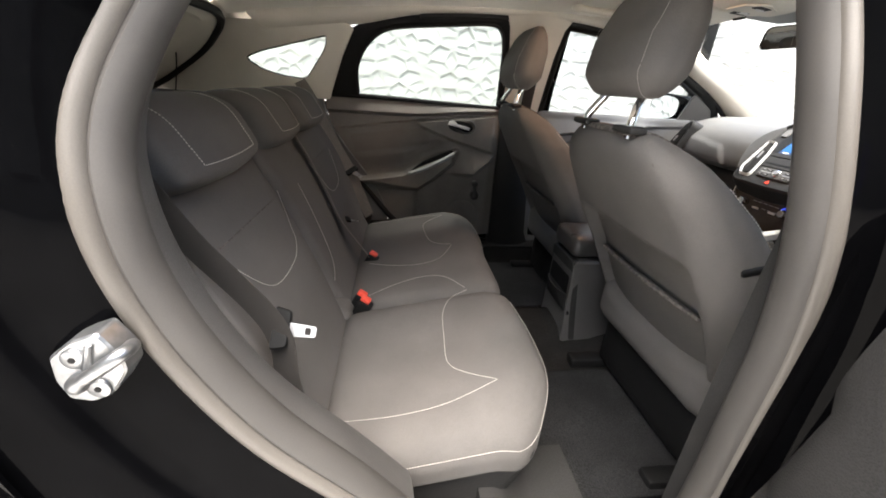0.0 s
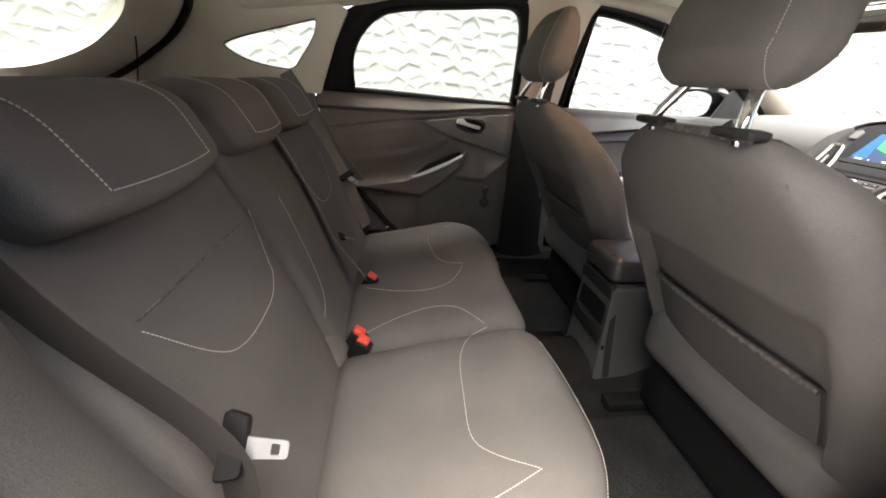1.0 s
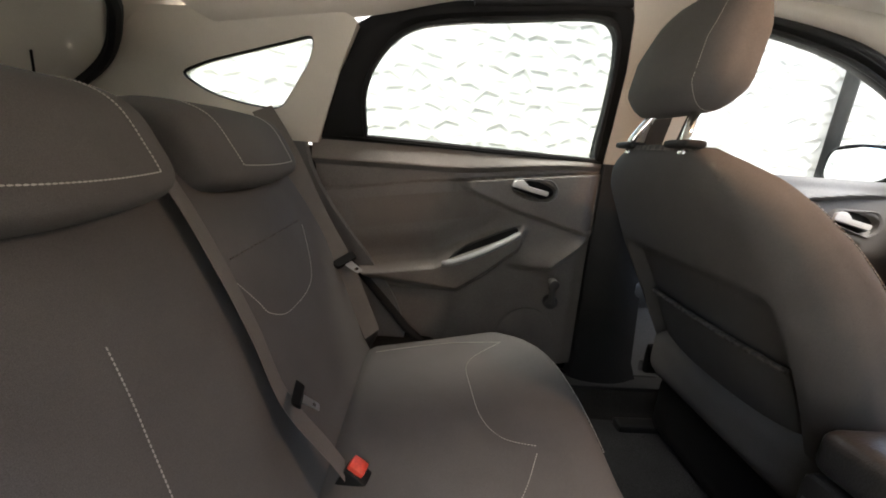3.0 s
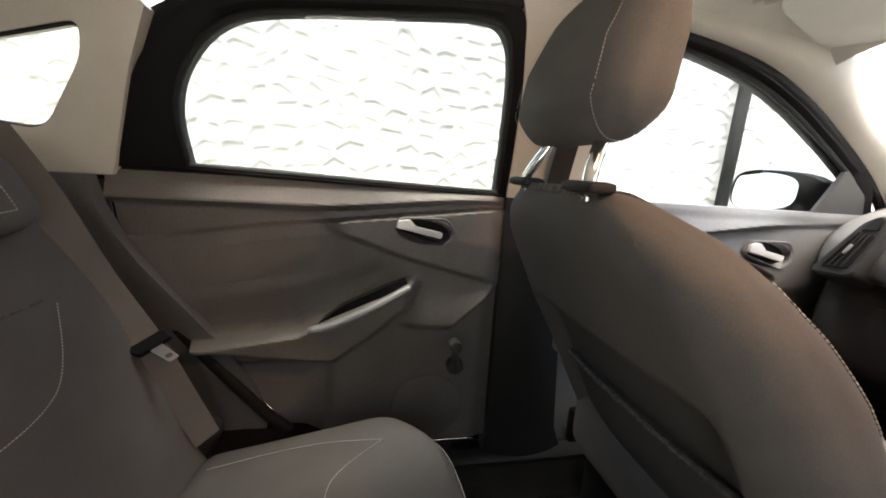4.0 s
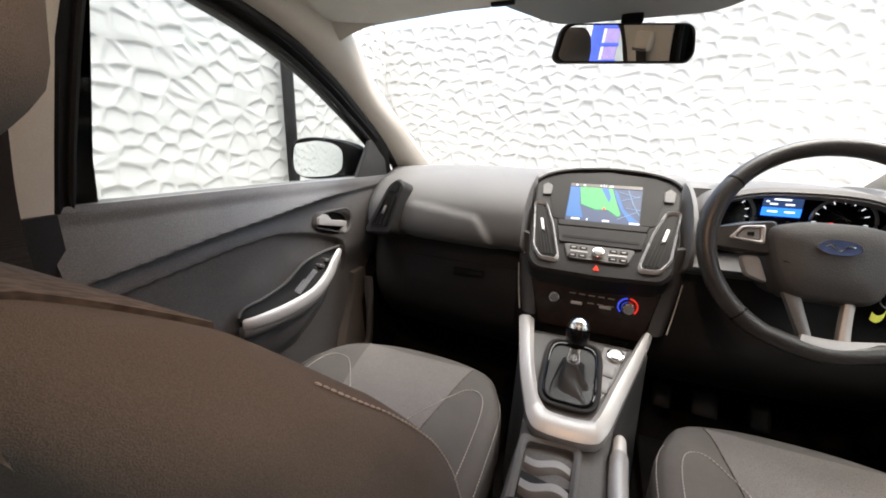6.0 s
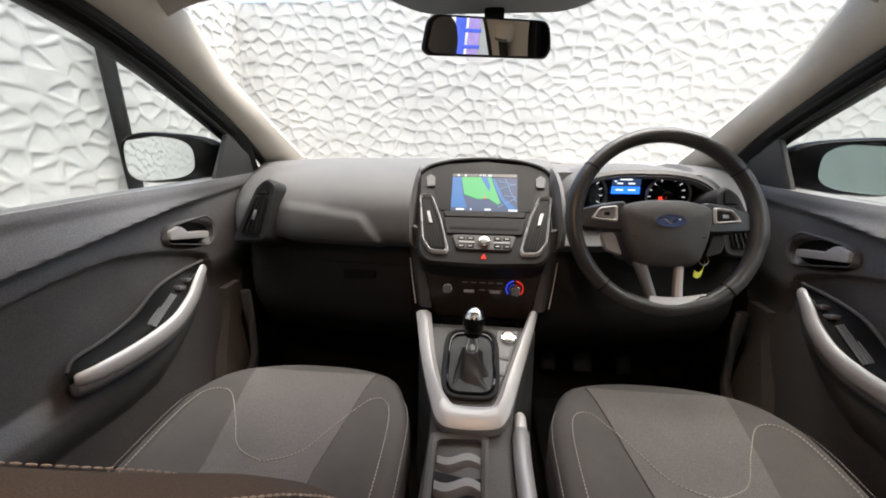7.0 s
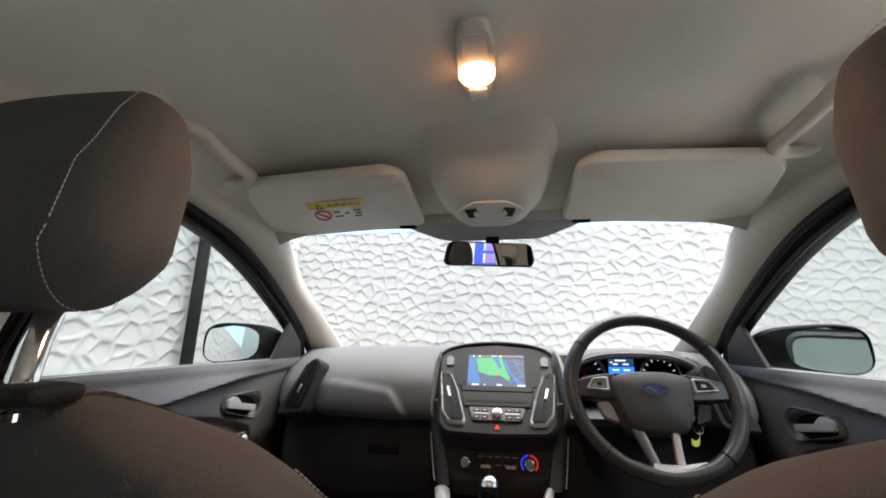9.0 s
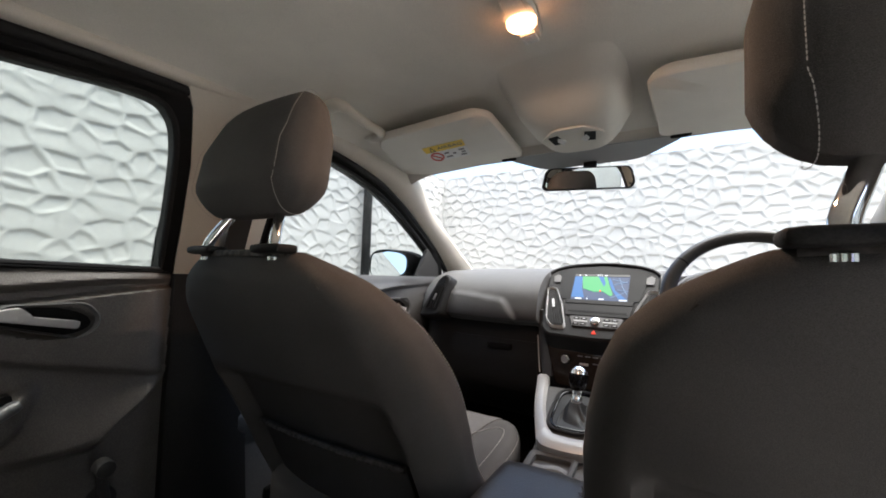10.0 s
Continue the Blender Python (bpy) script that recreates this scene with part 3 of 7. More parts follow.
bm = bmesh.new()
tube(bm, [(-0.700, rear_edges(z)[0] - 0.012, z) for z in np.linspace(0.42, 0.975, 30)], 0.013, 10, up=(1, 0, 0))
piece("trim_door_seal_rear_left", bm, RUBBER, "black rubber seal behind the closed rear door", "door seal", kind="structure")

# front doors: the left one is built, the right one mirrors it


def front_edges(z):
    return -0.060, np.interp(z, [0.34, 0.60, 0.80, 0.97, 1.0], [0.66, 0.70, 0.79, 0.86, 0.87])


def front_depth(y, z):
    """The moulded relief of a front door: top pad with a falling crease, handle panel and the big sunk oval."""
    crease = np.interp(y, [-0.06, 0.16, 0.32, 0.49, 0.79], [0.872, 0.903, 0.922, 0.945, 0.962])
    d = 0.044 * smooth01(crease - 0.007, crease + 0.010, z) * (1 - 0.75 * smooth01(0.40, 0.62, y)) * (1 - 0.95 * max(0.0, (z - crease) / (0.99 - crease))) + 0.006 * smooth01(0.96, 0.985, z)
    d += 0.022 * smooth01(0.36, 0.60, y) * smooth01(0.70, 0.80, z)
    oval = np.interp(y, [-0.06, 0.15, 0.24, 0.34, 0.424, 0.51, 0.57, 0.582], [0.835, 0.860, 0.872, 0.877, 0.864, 0.842, 0.814, 0.77])
    inside = (1 - smooth01(oval - 0.012, oval + 0.004, z)) * (1 - smooth01(0.575, 0.592, y))
    d -= 0.016 * inside
    d += 0.012 * smooth01(crease, oval, z) * (1 - inside) * (1 - smooth01(0.40, 0.55, y))
    low = np.interp(y, [0.10, 0.20, 0.30, 0.38, 0.45, 0.52], [0.70, 0.700, 0.692, 0.700, 0.738, 0.795])
    d += 0.046 * (1 - smooth01(low - 0.05, low + 0.012, z)) * smooth01(low - 0.17, low - 0.06, z) * (1 - smooth01(0.50, 0.57, y))
    return max(d, 0.0) - pit(y, z, 0.535, 0.876, 1.0)


door_b = thing("door_front_left", (-0.72, 0.35, 0.34), "closed front door with dark grey trim and satin pull", "car door")
bm = door_sheet(-1, np.r_[np.linspace(0.34, 0.985, 160), 0.992], front_edges, front_depth, 140)
part("door_trim", bm, PLASTIC, door_b)
handle_set(0.535, 0.876, door_b, 0.712 - front_depth(0.535, 0.876) - 0.026)
grip = [(-0.664, 0.548, 0.806), (-0.655, 0.513, 0.806), (-0.648, 0.478, 0.782), (-0.644, 0.445, 0.752), (-0.641, 0.385, 0.724), (-0.643, 0.300, 0.716), (-0.650, 0.225, 0.718), (-0.662, 0.195, 0.720)]
grip = [(x, y - 0.003, z) for x, y, z in grip[1:]]
bm = bmesh.new()
tube(bm, spline(grip, 30), [0.007] + [0.0105 + 0.0075 * math.sin(math.pi * k / 29) for k in range(1, 29)] + [0.008], 14, flat=0.5, up=(1, 0, 0))
part("grab_bar", bm, SILVER, door_b, "satin silver pull strip")
bm = bmesh.new()
tube(bm, spline([(x - 0.012, y, z - 0.020) for x, y, z in grip], 20), [0.010] + [0.016] * 18 + [0.010], 12, flat=0.9)
part("armrest", bm, PLASTIC, door_b)
bm = bmesh.new()
low = spline([(x - 0.010, y, z + 0.002) for x, y, z in grip], 24)
high = spline([(-0.690, 0.548, 0.803), (-0.692, 0.47, 0.800), (-0.693, 0.405, 0.788), (-0.694, 0.344, 0.756), (-0.694, 0.275, 0.741), (-0.694, 0.223, 0.737), (-0.693, 0.205, 0.722)], 24)
slab(bm, [[a, a * 0.6 + b * 0.4 + np.array((0, 0, -0.012)), a * 0.2 + b * 0.8 + np.array((0, 0, -0.010)), b] for a, b in zip(low, high)], (0, 0, -0.008))
pod = part("switch_panel", bm, BLACK, door_b, "black sunk tray behind the pull")
bm = bmesh.new()
tube(bm, [q + np.array((0.002, 0, 0.002)) for q in high], 0.0035, 8)
part("tray_rim", bm, PLASTIC, pod)
for a in (0.475, 0.450):
    bm = box_at((-0.676, a, 0.783 - (0.475 - a) * 0.35), (0.020, 0.020, 0.010), 0.003, 1, (-20, 0, 0))
    part("window_switch", bm, GREY_SILVER, pod)
for k in range(5):
    f = 0.12 + 0.19 * k
    bm = bmesh.new()
    p, q = np.array((-0.668, 0.432, 0.764)), np.array((-0.664, 0.360, 0.726))
    off = np.array((-0.022, -0.004, 0.010)) * f
    tube(bm, [p + off, q + off], 0.0022, 6)
    part("rib", bm, GREY_SILVER, pod)
bm = bmesh.new()
rows = [[(-0.672 - 0.020 * smooth01(0.44, 0.62, z), y, z) for y in np.linspace(0.52 + 0.10 * smooth01(0.42, 0.66, z), 0.665 + 0.02 * smooth01(0.4, 0.7, z), 8)] for z in np.linspace(0.42, 0.70, 14)]
slab(bm, rows, (-0.03, 0, 0))
part("lower_panel", bm, BROWN_PLASTIC, door_b, "brown-grey lower door panel")
bm = bmesh.new()
tube(bm, spline([(-0.662, 0.655, 0.68), (-0.655, 0.648, 0.52), (-0.645, 0.60, 0.455), (-0.640, 0.45, 0.42), (-0.640, 0.2, 0.41), (-0.645, -0.02, 0.42)], 24), 0.011, 8, flat=1.6)
part("door_pocket", bm, PLASTIC, door_b)
window_frame(-1, FRONT_FRAME, FRONT_GLASS, door_b)
door_glass(-1, FRONT_GLASS, door_b, SIDE_GLASS)
bm = bmesh.new()
plate(bm, rounded([on_side(0.650, 0.972, -0.018), on_side(0.845, 0.966, -0.018), on_side(0.800, 1.045, -0.018), on_side(0.682, 1.106, -0.018)], 0.012), (-0.012, 0, 0), 0.003)
part("mirror_sail", bm, CONSOLE, door_b)
bm = bmesh.new()
slab(bm, [[(-0.800 - 0.05 * math.sin((z - 0.3) * 3.2), y, z) for y in np.linspace(-0.06, 0.92, 8)] for z in np.linspace(0.3, 0.975, 8)], (0.004, 0, 0))
part("outer_skin", bm, PAINT, door_b)
# wing mirror under the door
MM = pose(-0.842, 0.725, 1.040, 0, 0, 14)
round_box = lambda a: (math.copysign(abs(math.cos(a)) ** 0.62, math.cos(a)), math.copysign(abs(math.sin(a)) ** 0.62, math.sin(a)))
bm = bmesh.new()
rings = []
for k, y in ((0.94, -0.036), (1.0, -0.030), (1.03, -0.008), (0.98, 0.030), (0.82, 0.058), (0.5, 0.074), (0.1, 0.080)):
    rings.append([MM @ Vector((0.122 * k * c, y, 0.063 * k * d * (1 - 0.14 * c))) for c, d in map(round_box, np.linspace(0, 2 * np.pi, 48, endpoint=False))])
quads(bm, rings, wrap=True, ends=True)
housing = part("wing_mirror", bm, PAINT, door_b, "black wing mirror housing")
bm = bmesh.new()
face = MM @ pose(-0.026, -0.0420, 0.0, -6, 0, -1)
plate(bm, [face @ Vector((0.084 * c, 0, 0.056 * d * (1 - 0.14 * c))) for c, d in map(round_box, np.linspace(0, 2 * np.pi, 48, endpoint=False))], tuple(face.to_3x3() @ Vector((0, 0.004, 0))))
part("mirror_glass", bm, MIRROR, housing)
bm = bmesh.new()
tube(bm, [(-0.785, 0.75, 1.0), (-0.735, 0.77, 0.985)], [0.03, 0.034], 10, flat=0.7)
part("mirror_foot", bm, BLACK, housing)
door_c = copy_thing(door_b, Matrix.Translation((0.72, 0.35, 0.34)) @ Matrix.Diagonal((-1, 1, 1, 1)))
door_c.name = "door_front_right"
door_c["label"] = "closed driver's door with dark grey trim, mirror switch and satin pull"
bm = bmesh.new()
disc(bm, (0.668, 0.437, 0.790), (-0.75, -0.2, 0.65), 0.028, 0.014, 28, 0.003)
sw = part("mirror_switch", bm, PLASTIC, door_c, "round mirror adjusting switch")
bm = bmesh.new()
disc(bm, (0.658, 0.434, 0.800), (-0.75, -0.2, 0.65), 0.018, 0.006, 24, 0.002)
part("switch_cap", bm, BLACK, sw)
lx = 0.712 - front_depth(0.640, 0.868)
bm = box_at((lx, 0.636, 0.868), (0.014, 0.030, 0.046), 0.004, 1, (8, 0, 0))
lock = part("lock_button", bm, SILVER, door_c)
part("lock_face", box_at((lx - 0.007, 0.636, 0.868), (0.003, 0.022, 0.034), 0.001, 1, (8, 0, 0)), PLASTIC, lock)
part("lock_mark", box_at((lx - 0.009, 0.636, 0.868), (0.002, 0.008, 0.012), 0.001, 0, (8, 0, 0)), SATIN_GREY, lock)
bm = bmesh.new()
rim = spline([(0.448, 0.886), (0.470, 0.915), (0.540, 0.920), (0.640, 0.908), (0.664, 0.880), (0.656, 0.840), (0.600, 0.828), (0.500, 0.842)], 48, closed=True)
tube(bm, [(0.712 - front_depth(y, z) - 0.001 - 0.024 * (pit(y, z, 0.535, 0.876, 1.0) > 0.001), y, z) for y, z in rim], 0.0028, 8, closed=True)
part("handle_surround", bm, LOWER, door_c)

# pillars, rails and quarter panels


def strip(bm, a, b, bulge, thick, n=40, m=8):
    """A trim between two lines, bulging along a vector."""
    pa, pb = spline(a, n), spline(b, n)
    rows = []
    for p, q in zip(pa, pb):
        rows.append([p + (q - p) * f + np.array(bulge) * math.sin(math.pi * f) for f in np.linspace(0, 1, m)])
    return slab(bm, rows, thick)


def rail_lines(s):
    roof = [(0.618, 1.02, 1.022), (0.616, 0.82, 1.132), (0.604, 0.63, 1.236), (0.568, 0.47, 1.322), (0.562, 0.25, 1.350), (0.568, 0.0, 1.362), (0.572, -0.3, 1.362), (0.572, -0.6, 1.345), (0.572, -0.90, 1.318), (0.560, -1.22, 1.262)]
    low = [(0.720, 0.97, 0.965), (0.694, 0.81, 1.082), (0.655, 0.60, 1.180), (0.628, 0.43, 1.250), (0.612, 0.26, 1.300), (0.603, 0.0, 1.333), (0.600, -0.3, 1.333), (0.604, -0.6, 1.312), (0.618, -0.84, 1.262), (0.625, -1.15, 1.222)]
    return [(s * x, y, z) for x, y, z in roof], [(s * x, y, z) for x, y, z in low]


for s, where in ((-1, "left"), (1, "right")):
    bm = bmesh.new()
    strip(bm, *rail_lines(s), (-s * 0.018, 0, -0.010), (s * 0.012, 0, 0.02), 60)
    piece("trim_roof_rail_" + where, bm, PILLAR, "beige moulded windscreen pillar and roof rail trim", "pillar trim", kind="structure")
    bm = bmesh.new()
    line = [(s * (abs(q[0]) - 0.006), q[1], q[2] - 0.004) for q in spline(rail_lines(s)[1][:8], 50)]
    tube(bm, line, 0.011, 10)
    piece("trim_door_seal_" + where, bm, RUBBER, "black rubber door seal along the roof rail", "door seal", kind="structure")

# centre pillars
for s, where in ((-1, "left"), (1, "right")):
    bm = bmesh.new()
    top = [[(s * (side(z) - 0.030 + 0.012 * (2 * f - 1) ** 2), y0 + f * (y1 - y0), z) for f in np.linspace(0, 1, 7)] for z, y0, y1 in ((0.985, -0.21, -0.045), (1.08, -0.215, -0.04), (1.2, -0.225, -0.035), (1.30, -0.245, -0.02), (1.345, -0.265, 0.01))]
    slab(bm, top, (s * 0.03, 0, 0))
    piece("trim_upper_pillar_" + where, bm, PILLAR, "beige upper centre pillar trim", "pillar trim", kind="structure")
    bm = bmesh.new()
    low = [[(s * (0.690 - 0.018 + 0.018 * (2 * f - 1) ** 2), y0 + f * (y1 - y0), z) for f in np.linspace(0, 1, 7)] for z, y0, y1 in ((0.30, -0.215, 0.02), (0.40, -0.205, -0.02), (0.7, -0.21, -0.045), (0.985, -0.21, -0.045))]
    slab(bm, low, (s * 0.04, 0, 0))
    piece("trim_lower_pillar_" + where, bm, LOWER, "black lower centre pillar trim", "pillar trim", kind="structure")

for s, where in ((-1, "left"), (1, "right")):
    bm = bmesh.new()
    slab(bm, [[(s * (0.735 - 0.33 * max(0.0, z - 1.0)), y, z) for y in np.linspace(-0.222, 0.02, 5)] for z in np.linspace(0.25, 1.33, 9)], (s * 0.05, 0, 0))
    piece("trim_pillar_core_" + where, bm, PAINT, "black painted centre pillar", "car body", kind="structure")
    bm = bmesh.new()
    slab(bm, [[(s * 0.672, y, z) for y in np.linspace(np.interp(z, [0.24, 0.60, 0.70, 0.80, 0.99], [0.62, 0.66, 0.72, 0.80, 0.87]), 1.02, 5)] for z in np.linspace(0.24, 0.99, 16)], (s * 0.12, 0, 0))
    piece("trim_kick_" + where, bm, CARPET, "black carpeted footwell side", "side trim", kind="structure")

# quarter panels with the small triangular window
QUARTER = [(-1.285, 1.122), (-1.210, 1.152), (-0.950, 1.222), (-0.965, 1.170), (-1.054, 1.054), (-1.152, 1.064), (-1.225, 1.082)]
for s, where in ((-1, "left"), (1, "right")):
    inner2 = rounded(QUARTER, 0.03, 6)
    cen = sum(inner2) / len(inner2)
    box = [(-0.850, 1.250), (-0.920, 1.115), (-0.965, 0.985), (-1.25, 0.975), (-1.62, 0.975), (-1.60, 1.08), (-1.42, 1.205), (-1.22, 1.285), (-1.0, 1.315)]
    edge = along([*box, box[0]], 400)[:-1]
    outer2 = []
    for q in inner2:
        w = math.atan2(*(q - cen)[::-1])
        outer2.append(min(edge, key=lambda e: abs((math.atan2(*(e - cen)[::-1]) - w + math.pi) % (2 * math.pi) - math.pi)))
    bm = bmesh.new()
    ring(bm, [on_side(*q, -0.022, s) for q in outer2], [on_side(*q, -0.012, s) for q in inner2], (s * 0.03, 0, 0), crown=(-s * 0.012, 0, 0))
    quarter = piece("trim_quarter_" + where, bm, PILLAR, "beige rear quarter trim round a small triangular window", "pillar trim", kind="structure")
    bm = bmesh.new()
    plate(bm, [on_side(*(cen + (q - cen) * 1.06), 0.002, s) for q in inner2], (s * 0.004, 0, 0))
    g = part("window_glass", bm, TINTED, quarter, smooth=0)
    g.visible_shadow = False
    bm = bmesh.new()
    tube(bm, [on_side(*q, -0.004, s) for q in inner2], 0.005, 6, closed=True, up=(1, 0, 0))
    part("window_seal", bm, RUBBER, quarter)
    bm = bmesh.new()
    rows = [[(s * (0.66 + 0.04 * smooth01(1.0, 0.5, z)), y, z) for y in np.linspace(-0.72 - 0.27 * smooth01(0.45, 1.0, z), -1.75, 10)] for z in np.linspace(0.30, 0.985, 14)]
    slab(bm, rows, (s * 0.03, 0, 0))
    piece("trim_side_" + where, bm, PLASTIC, "dark lower side trim of the load bay", "side trim", kind="structure")
    bm = bmesh.new()
    rows = [[(s * (0.78 + 0.06 * math.sin((z - 0.2) * 3) - 0.3 * max(0, z - 0.98)), y, z) for y in np.linspace(-0.93 - 0.08 * smooth01(0.5, 0.9, z), -1.95, 10)] for z in np.linspace(0.25, 1.30, 14)]
    slab(bm, [r for r in rows if r[0][2] < 1.0], (s * 0.004, 0, 0))
    piece("trim_rear_wing_" + where, bm, PAINT, "gloss black rear wing of the car", "car body", kind="structure")

# tailgate with its heated glass
HX, HY = (-1.22, 1.301), (-1.70, 0.983)


def hatch(x, f, out=0.0):
    """A place on the tailgate: f 0 at the hinge, 1 at the foot of the glass."""
    return (x, HX[0] + (HY[0] - HX[0]) * f - 0.55 * out, HX[1] + (HY[1] - HX[1]) * f + 0.83 * out)


tail = thing("tailgate", (0, -1.75, 1.0), "closed tailgate with beige inner trim and glass", "tailgate")
go = rounded([(-0.46, 0.10), (0.46, 0.10), (0.63, 0.42), (0.645, 0.80), (0.56, 1.02), (-0.56, 1.02), (-0.645, 0.80), (-0.63, 0.42)], 0.14, 8)
gi = rounded([(-0.28, 0.22), (0.28, 0.22), (0.40, 0.42), (0.435, 0.68), (0.33, 0.87), (-0.33, 0.87), (-0.435, 0.68), (-0.40, 0.42)], 0.12, 8)
bm = bmesh.new()
ring(bm, [hatch(*q, -0.03) for q in go], [hatch(*q, -0.012) for q in gi], (0, -0.02, 0.03), crown=(0, 0.012, -0.018))
part("inner_trim", bm, PILLAR, tail)
bm = bmesh.new()
plate(bm, [hatch(*q, 0.0) for q in go], (0, -0.003, 0.004))
g = part("window_glass", bm, TINTED, tail, smooth=0)
g.visible_shadow = False
bm = bmesh.new()
tube(bm, [hatch(q[0] * 1.0, q[1], -0.034) for q in go], 0.014, 8, closed=True)
part("tailgate_seal", bm, RUBBER, tail)
for s in (-1, 1):
    bm = bmesh.new()
    tube(bm, [(s * 0.482, -1.470, 1.135), (s * 0.480, -1.448, 1.149), (s * 0.479, -1.436, 1.157)], [0.013, 0.012, 0.007], 12)
    pin = part("shelf_pin", bm, BLACK, tail)
    bm = bmesh.new()
    tube(bm, spline([(s * 0.480, -1.436, 1.15), (s * 0.492, -1.450, 1.085), (s * 0.530, -1.490, 0.99)], 14), 0.0022, 6)
    part("shelf_cord", bm, BLACK, pin)
bm = bmesh.new()
slab(bm, [[(x, -1.78 - 0.12 * math.sin((z - 0.3) * 3), z) for x in np.linspace(-0.68, 0.68, 6)] for z in np.linspace(0.3, 1.0, 6)], (0, 0.01, 0))
part("lower_panel", bm, PAINT, tail)
for s, where in ((-1, "left"), (1, "right")):
    bm = bmesh.new()
    rows = [[(s * x, y, min(1.345, 1.338 + (y + 1.20) * 0.66) - 0.45 * max(0.0, x - 0.56)) for x in np.linspace(0.47, 0.74, 10)] for y in np.linspace(-1.00, -1.66, 16)]
    slab(bm, rows, (0, 0, 0.012))
    piece("trim_rear_corner_" + where, bm, PILLAR, "beige roof corner trim beside the tailgate", "pillar trim", kind="structure")
bm = bmesh.new()
slab(bm, [[(x, y, 0.972 + 0.008 * math.cos(x * 3)) for x in np.linspace(-0.64, 0.64, 10)] for y in np.linspace(-1.10, -1.74, 6)], (0, 0, -0.025))
piece("parcel_shelf", bm, CARPET, "black felt parcel shelf behind the rear seats", "parcel shelf")

# roof lining and roof skin


def roof_z(x, y):
    zc = 1.388 - 0.036 * max(0.0, (y + 0.05) / 0.5) ** 2 if y > -0.05 else 1.388 - 0.090 * ((y + 0.05) / 1.2) ** 2
    return zc - 0.034 * (abs(x) / 0.57) ** 8


def roof_half(y):
    return np.interp(y, [-1.27, -0.9, -0.3, 0.25, 0.47], [0.575, 0.585, 0.585, 0.575, 0.575])


bm = bmesh.new()
slab(bm, [[(f * roof_half(y), y, roof_z(f * roof_half(y), y)) for f in np.linspace(-1, 1, 61)] for y in np.linspace(-1.29, 0.425, 80)], (0, 0, 0.012))
piece("ceiling", bm, LINER, "pale beige cloth roof lining", "roof lining", kind="structure")
bm = bmesh.new()
slab(bm, [[(f * 0.64, y, 1.482 - 0.10 * abs(f) ** 4 - 0.07 * ((y + 0.35) / 0.95) ** 2) for f in np.linspace(-1, 1, 17)] for y in np.linspace(-1.30, 0.50, 20)], (0, 0, 0.004))
piece("roof", bm, PAINT, "gloss black outer roof panel", "car body", kind="structure")

bm = bmesh.new()
slab(bm, [[(x, 0.395 + 0.012 * f + 0.022 * f * f, roof_z(min(abs(x), 0.57), 0.40) + 0.004 - 0.028 * f) for x in np.linspace(-0.60, 0.60, 40)] for f in np.linspace(0, 1, 6)], (0, 0.01, 0.012))
piece("trim_header", bm, PILLAR, "beige header trim above the windscreen", "header trim", kind="structure")

# windscreen
bm = bmesh.new()
rows = []
for f in np.linspace(-0.08, 1, 14):
    rows.append([(x * (0.60 + 0.06 * f), 0.425 + 0.585 * f + 0.045 * (1 - x * x), 1.340 - 0.318 * f + 0.006 * (1 - x * x)) for x in np.linspace(-1, 1, 15)])
slab(bm, rows, (0, 0.002, 0.004))
ws = piece("windscreen", bm, GLASS, "clear curved windscreen", "windscreen", kind="structure")
ws.visible_shadow = False
bm = bmesh.new()
fr = [(-0.225, 0.408, 1.337), (0.225, 0.408, 1.337), (0.122, 0.463, 1.308), (-0.122, 0.463, 1.308)]
plate(bm, [(x, y, z - 0.002) for x, y, z in rounded(fr, 0.03, 5)], (0, 0.001, 0.002))
FRIT, _p = principled("dotted_frit", (0.42, 0.43, 0.43), 0.6)
part("sensor_band", bm, FRIT, ws)
bm = bmesh.new()
slab(bm, [[(x, 1.03 + 0.06 * (1 - (x / 0.7) ** 2) + f * 1.05, 1.0 - 0.18 * f - 0.10 * f * f - 0.05 * (x / 0.75) ** 2) for x in np.linspace(-0.76, 0.76, 14)] for f in np.linspace(0, 1, 10)], (0, 0, -0.006))
piece("bonnet", bm, PAINT, "gloss black bonnet in front of the windscreen", "car body", kind="structure")
bm = bmesh.new()
slab(bm, [[(x, 0.98 - 0.03 * math.sin(z * 4), z) for x in np.linspace(-0.72, 0.72, 6)] for z in np.linspace(0.28, 1.0, 6)], (0, 0.02, 0))
piece("wall_firewall", bm, CARPET, "black carpeted bulkhead", "bulkhead", kind="structure")

# floor with its centre tunnel


def floor_z(x, y):
    ahead = 1 - smooth01(-0.45, -0.60, y)
    z = 0.255 + 0.10 * math.exp(-((x / 0.11) ** 4)) * ahead
    z += 0.10 * smooth01(-0.48, -0.66, y)
    z += 0.20 * smooth01(0.78, 1.0, y)
    return z + 0.004 * noise.noise((x * 14, y * 14, 0)) + 0.09 * smooth01(0.60, 0.70, abs(x)) * (ahead if x > 0 else 1)


bm = bmesh.new()
slab(bm, [[(x, y, floor_z(x, y)) for x in np.linspace(-0.73, 0.73, 60)] for y in np.linspace(-1.8, 1.0, 90)], (0, 0, -0.04))
piece("floor", bm, CARPET, "black carpeted cabin floor with centre tunnel", "floor", kind="structure")

# ---- front seats ----


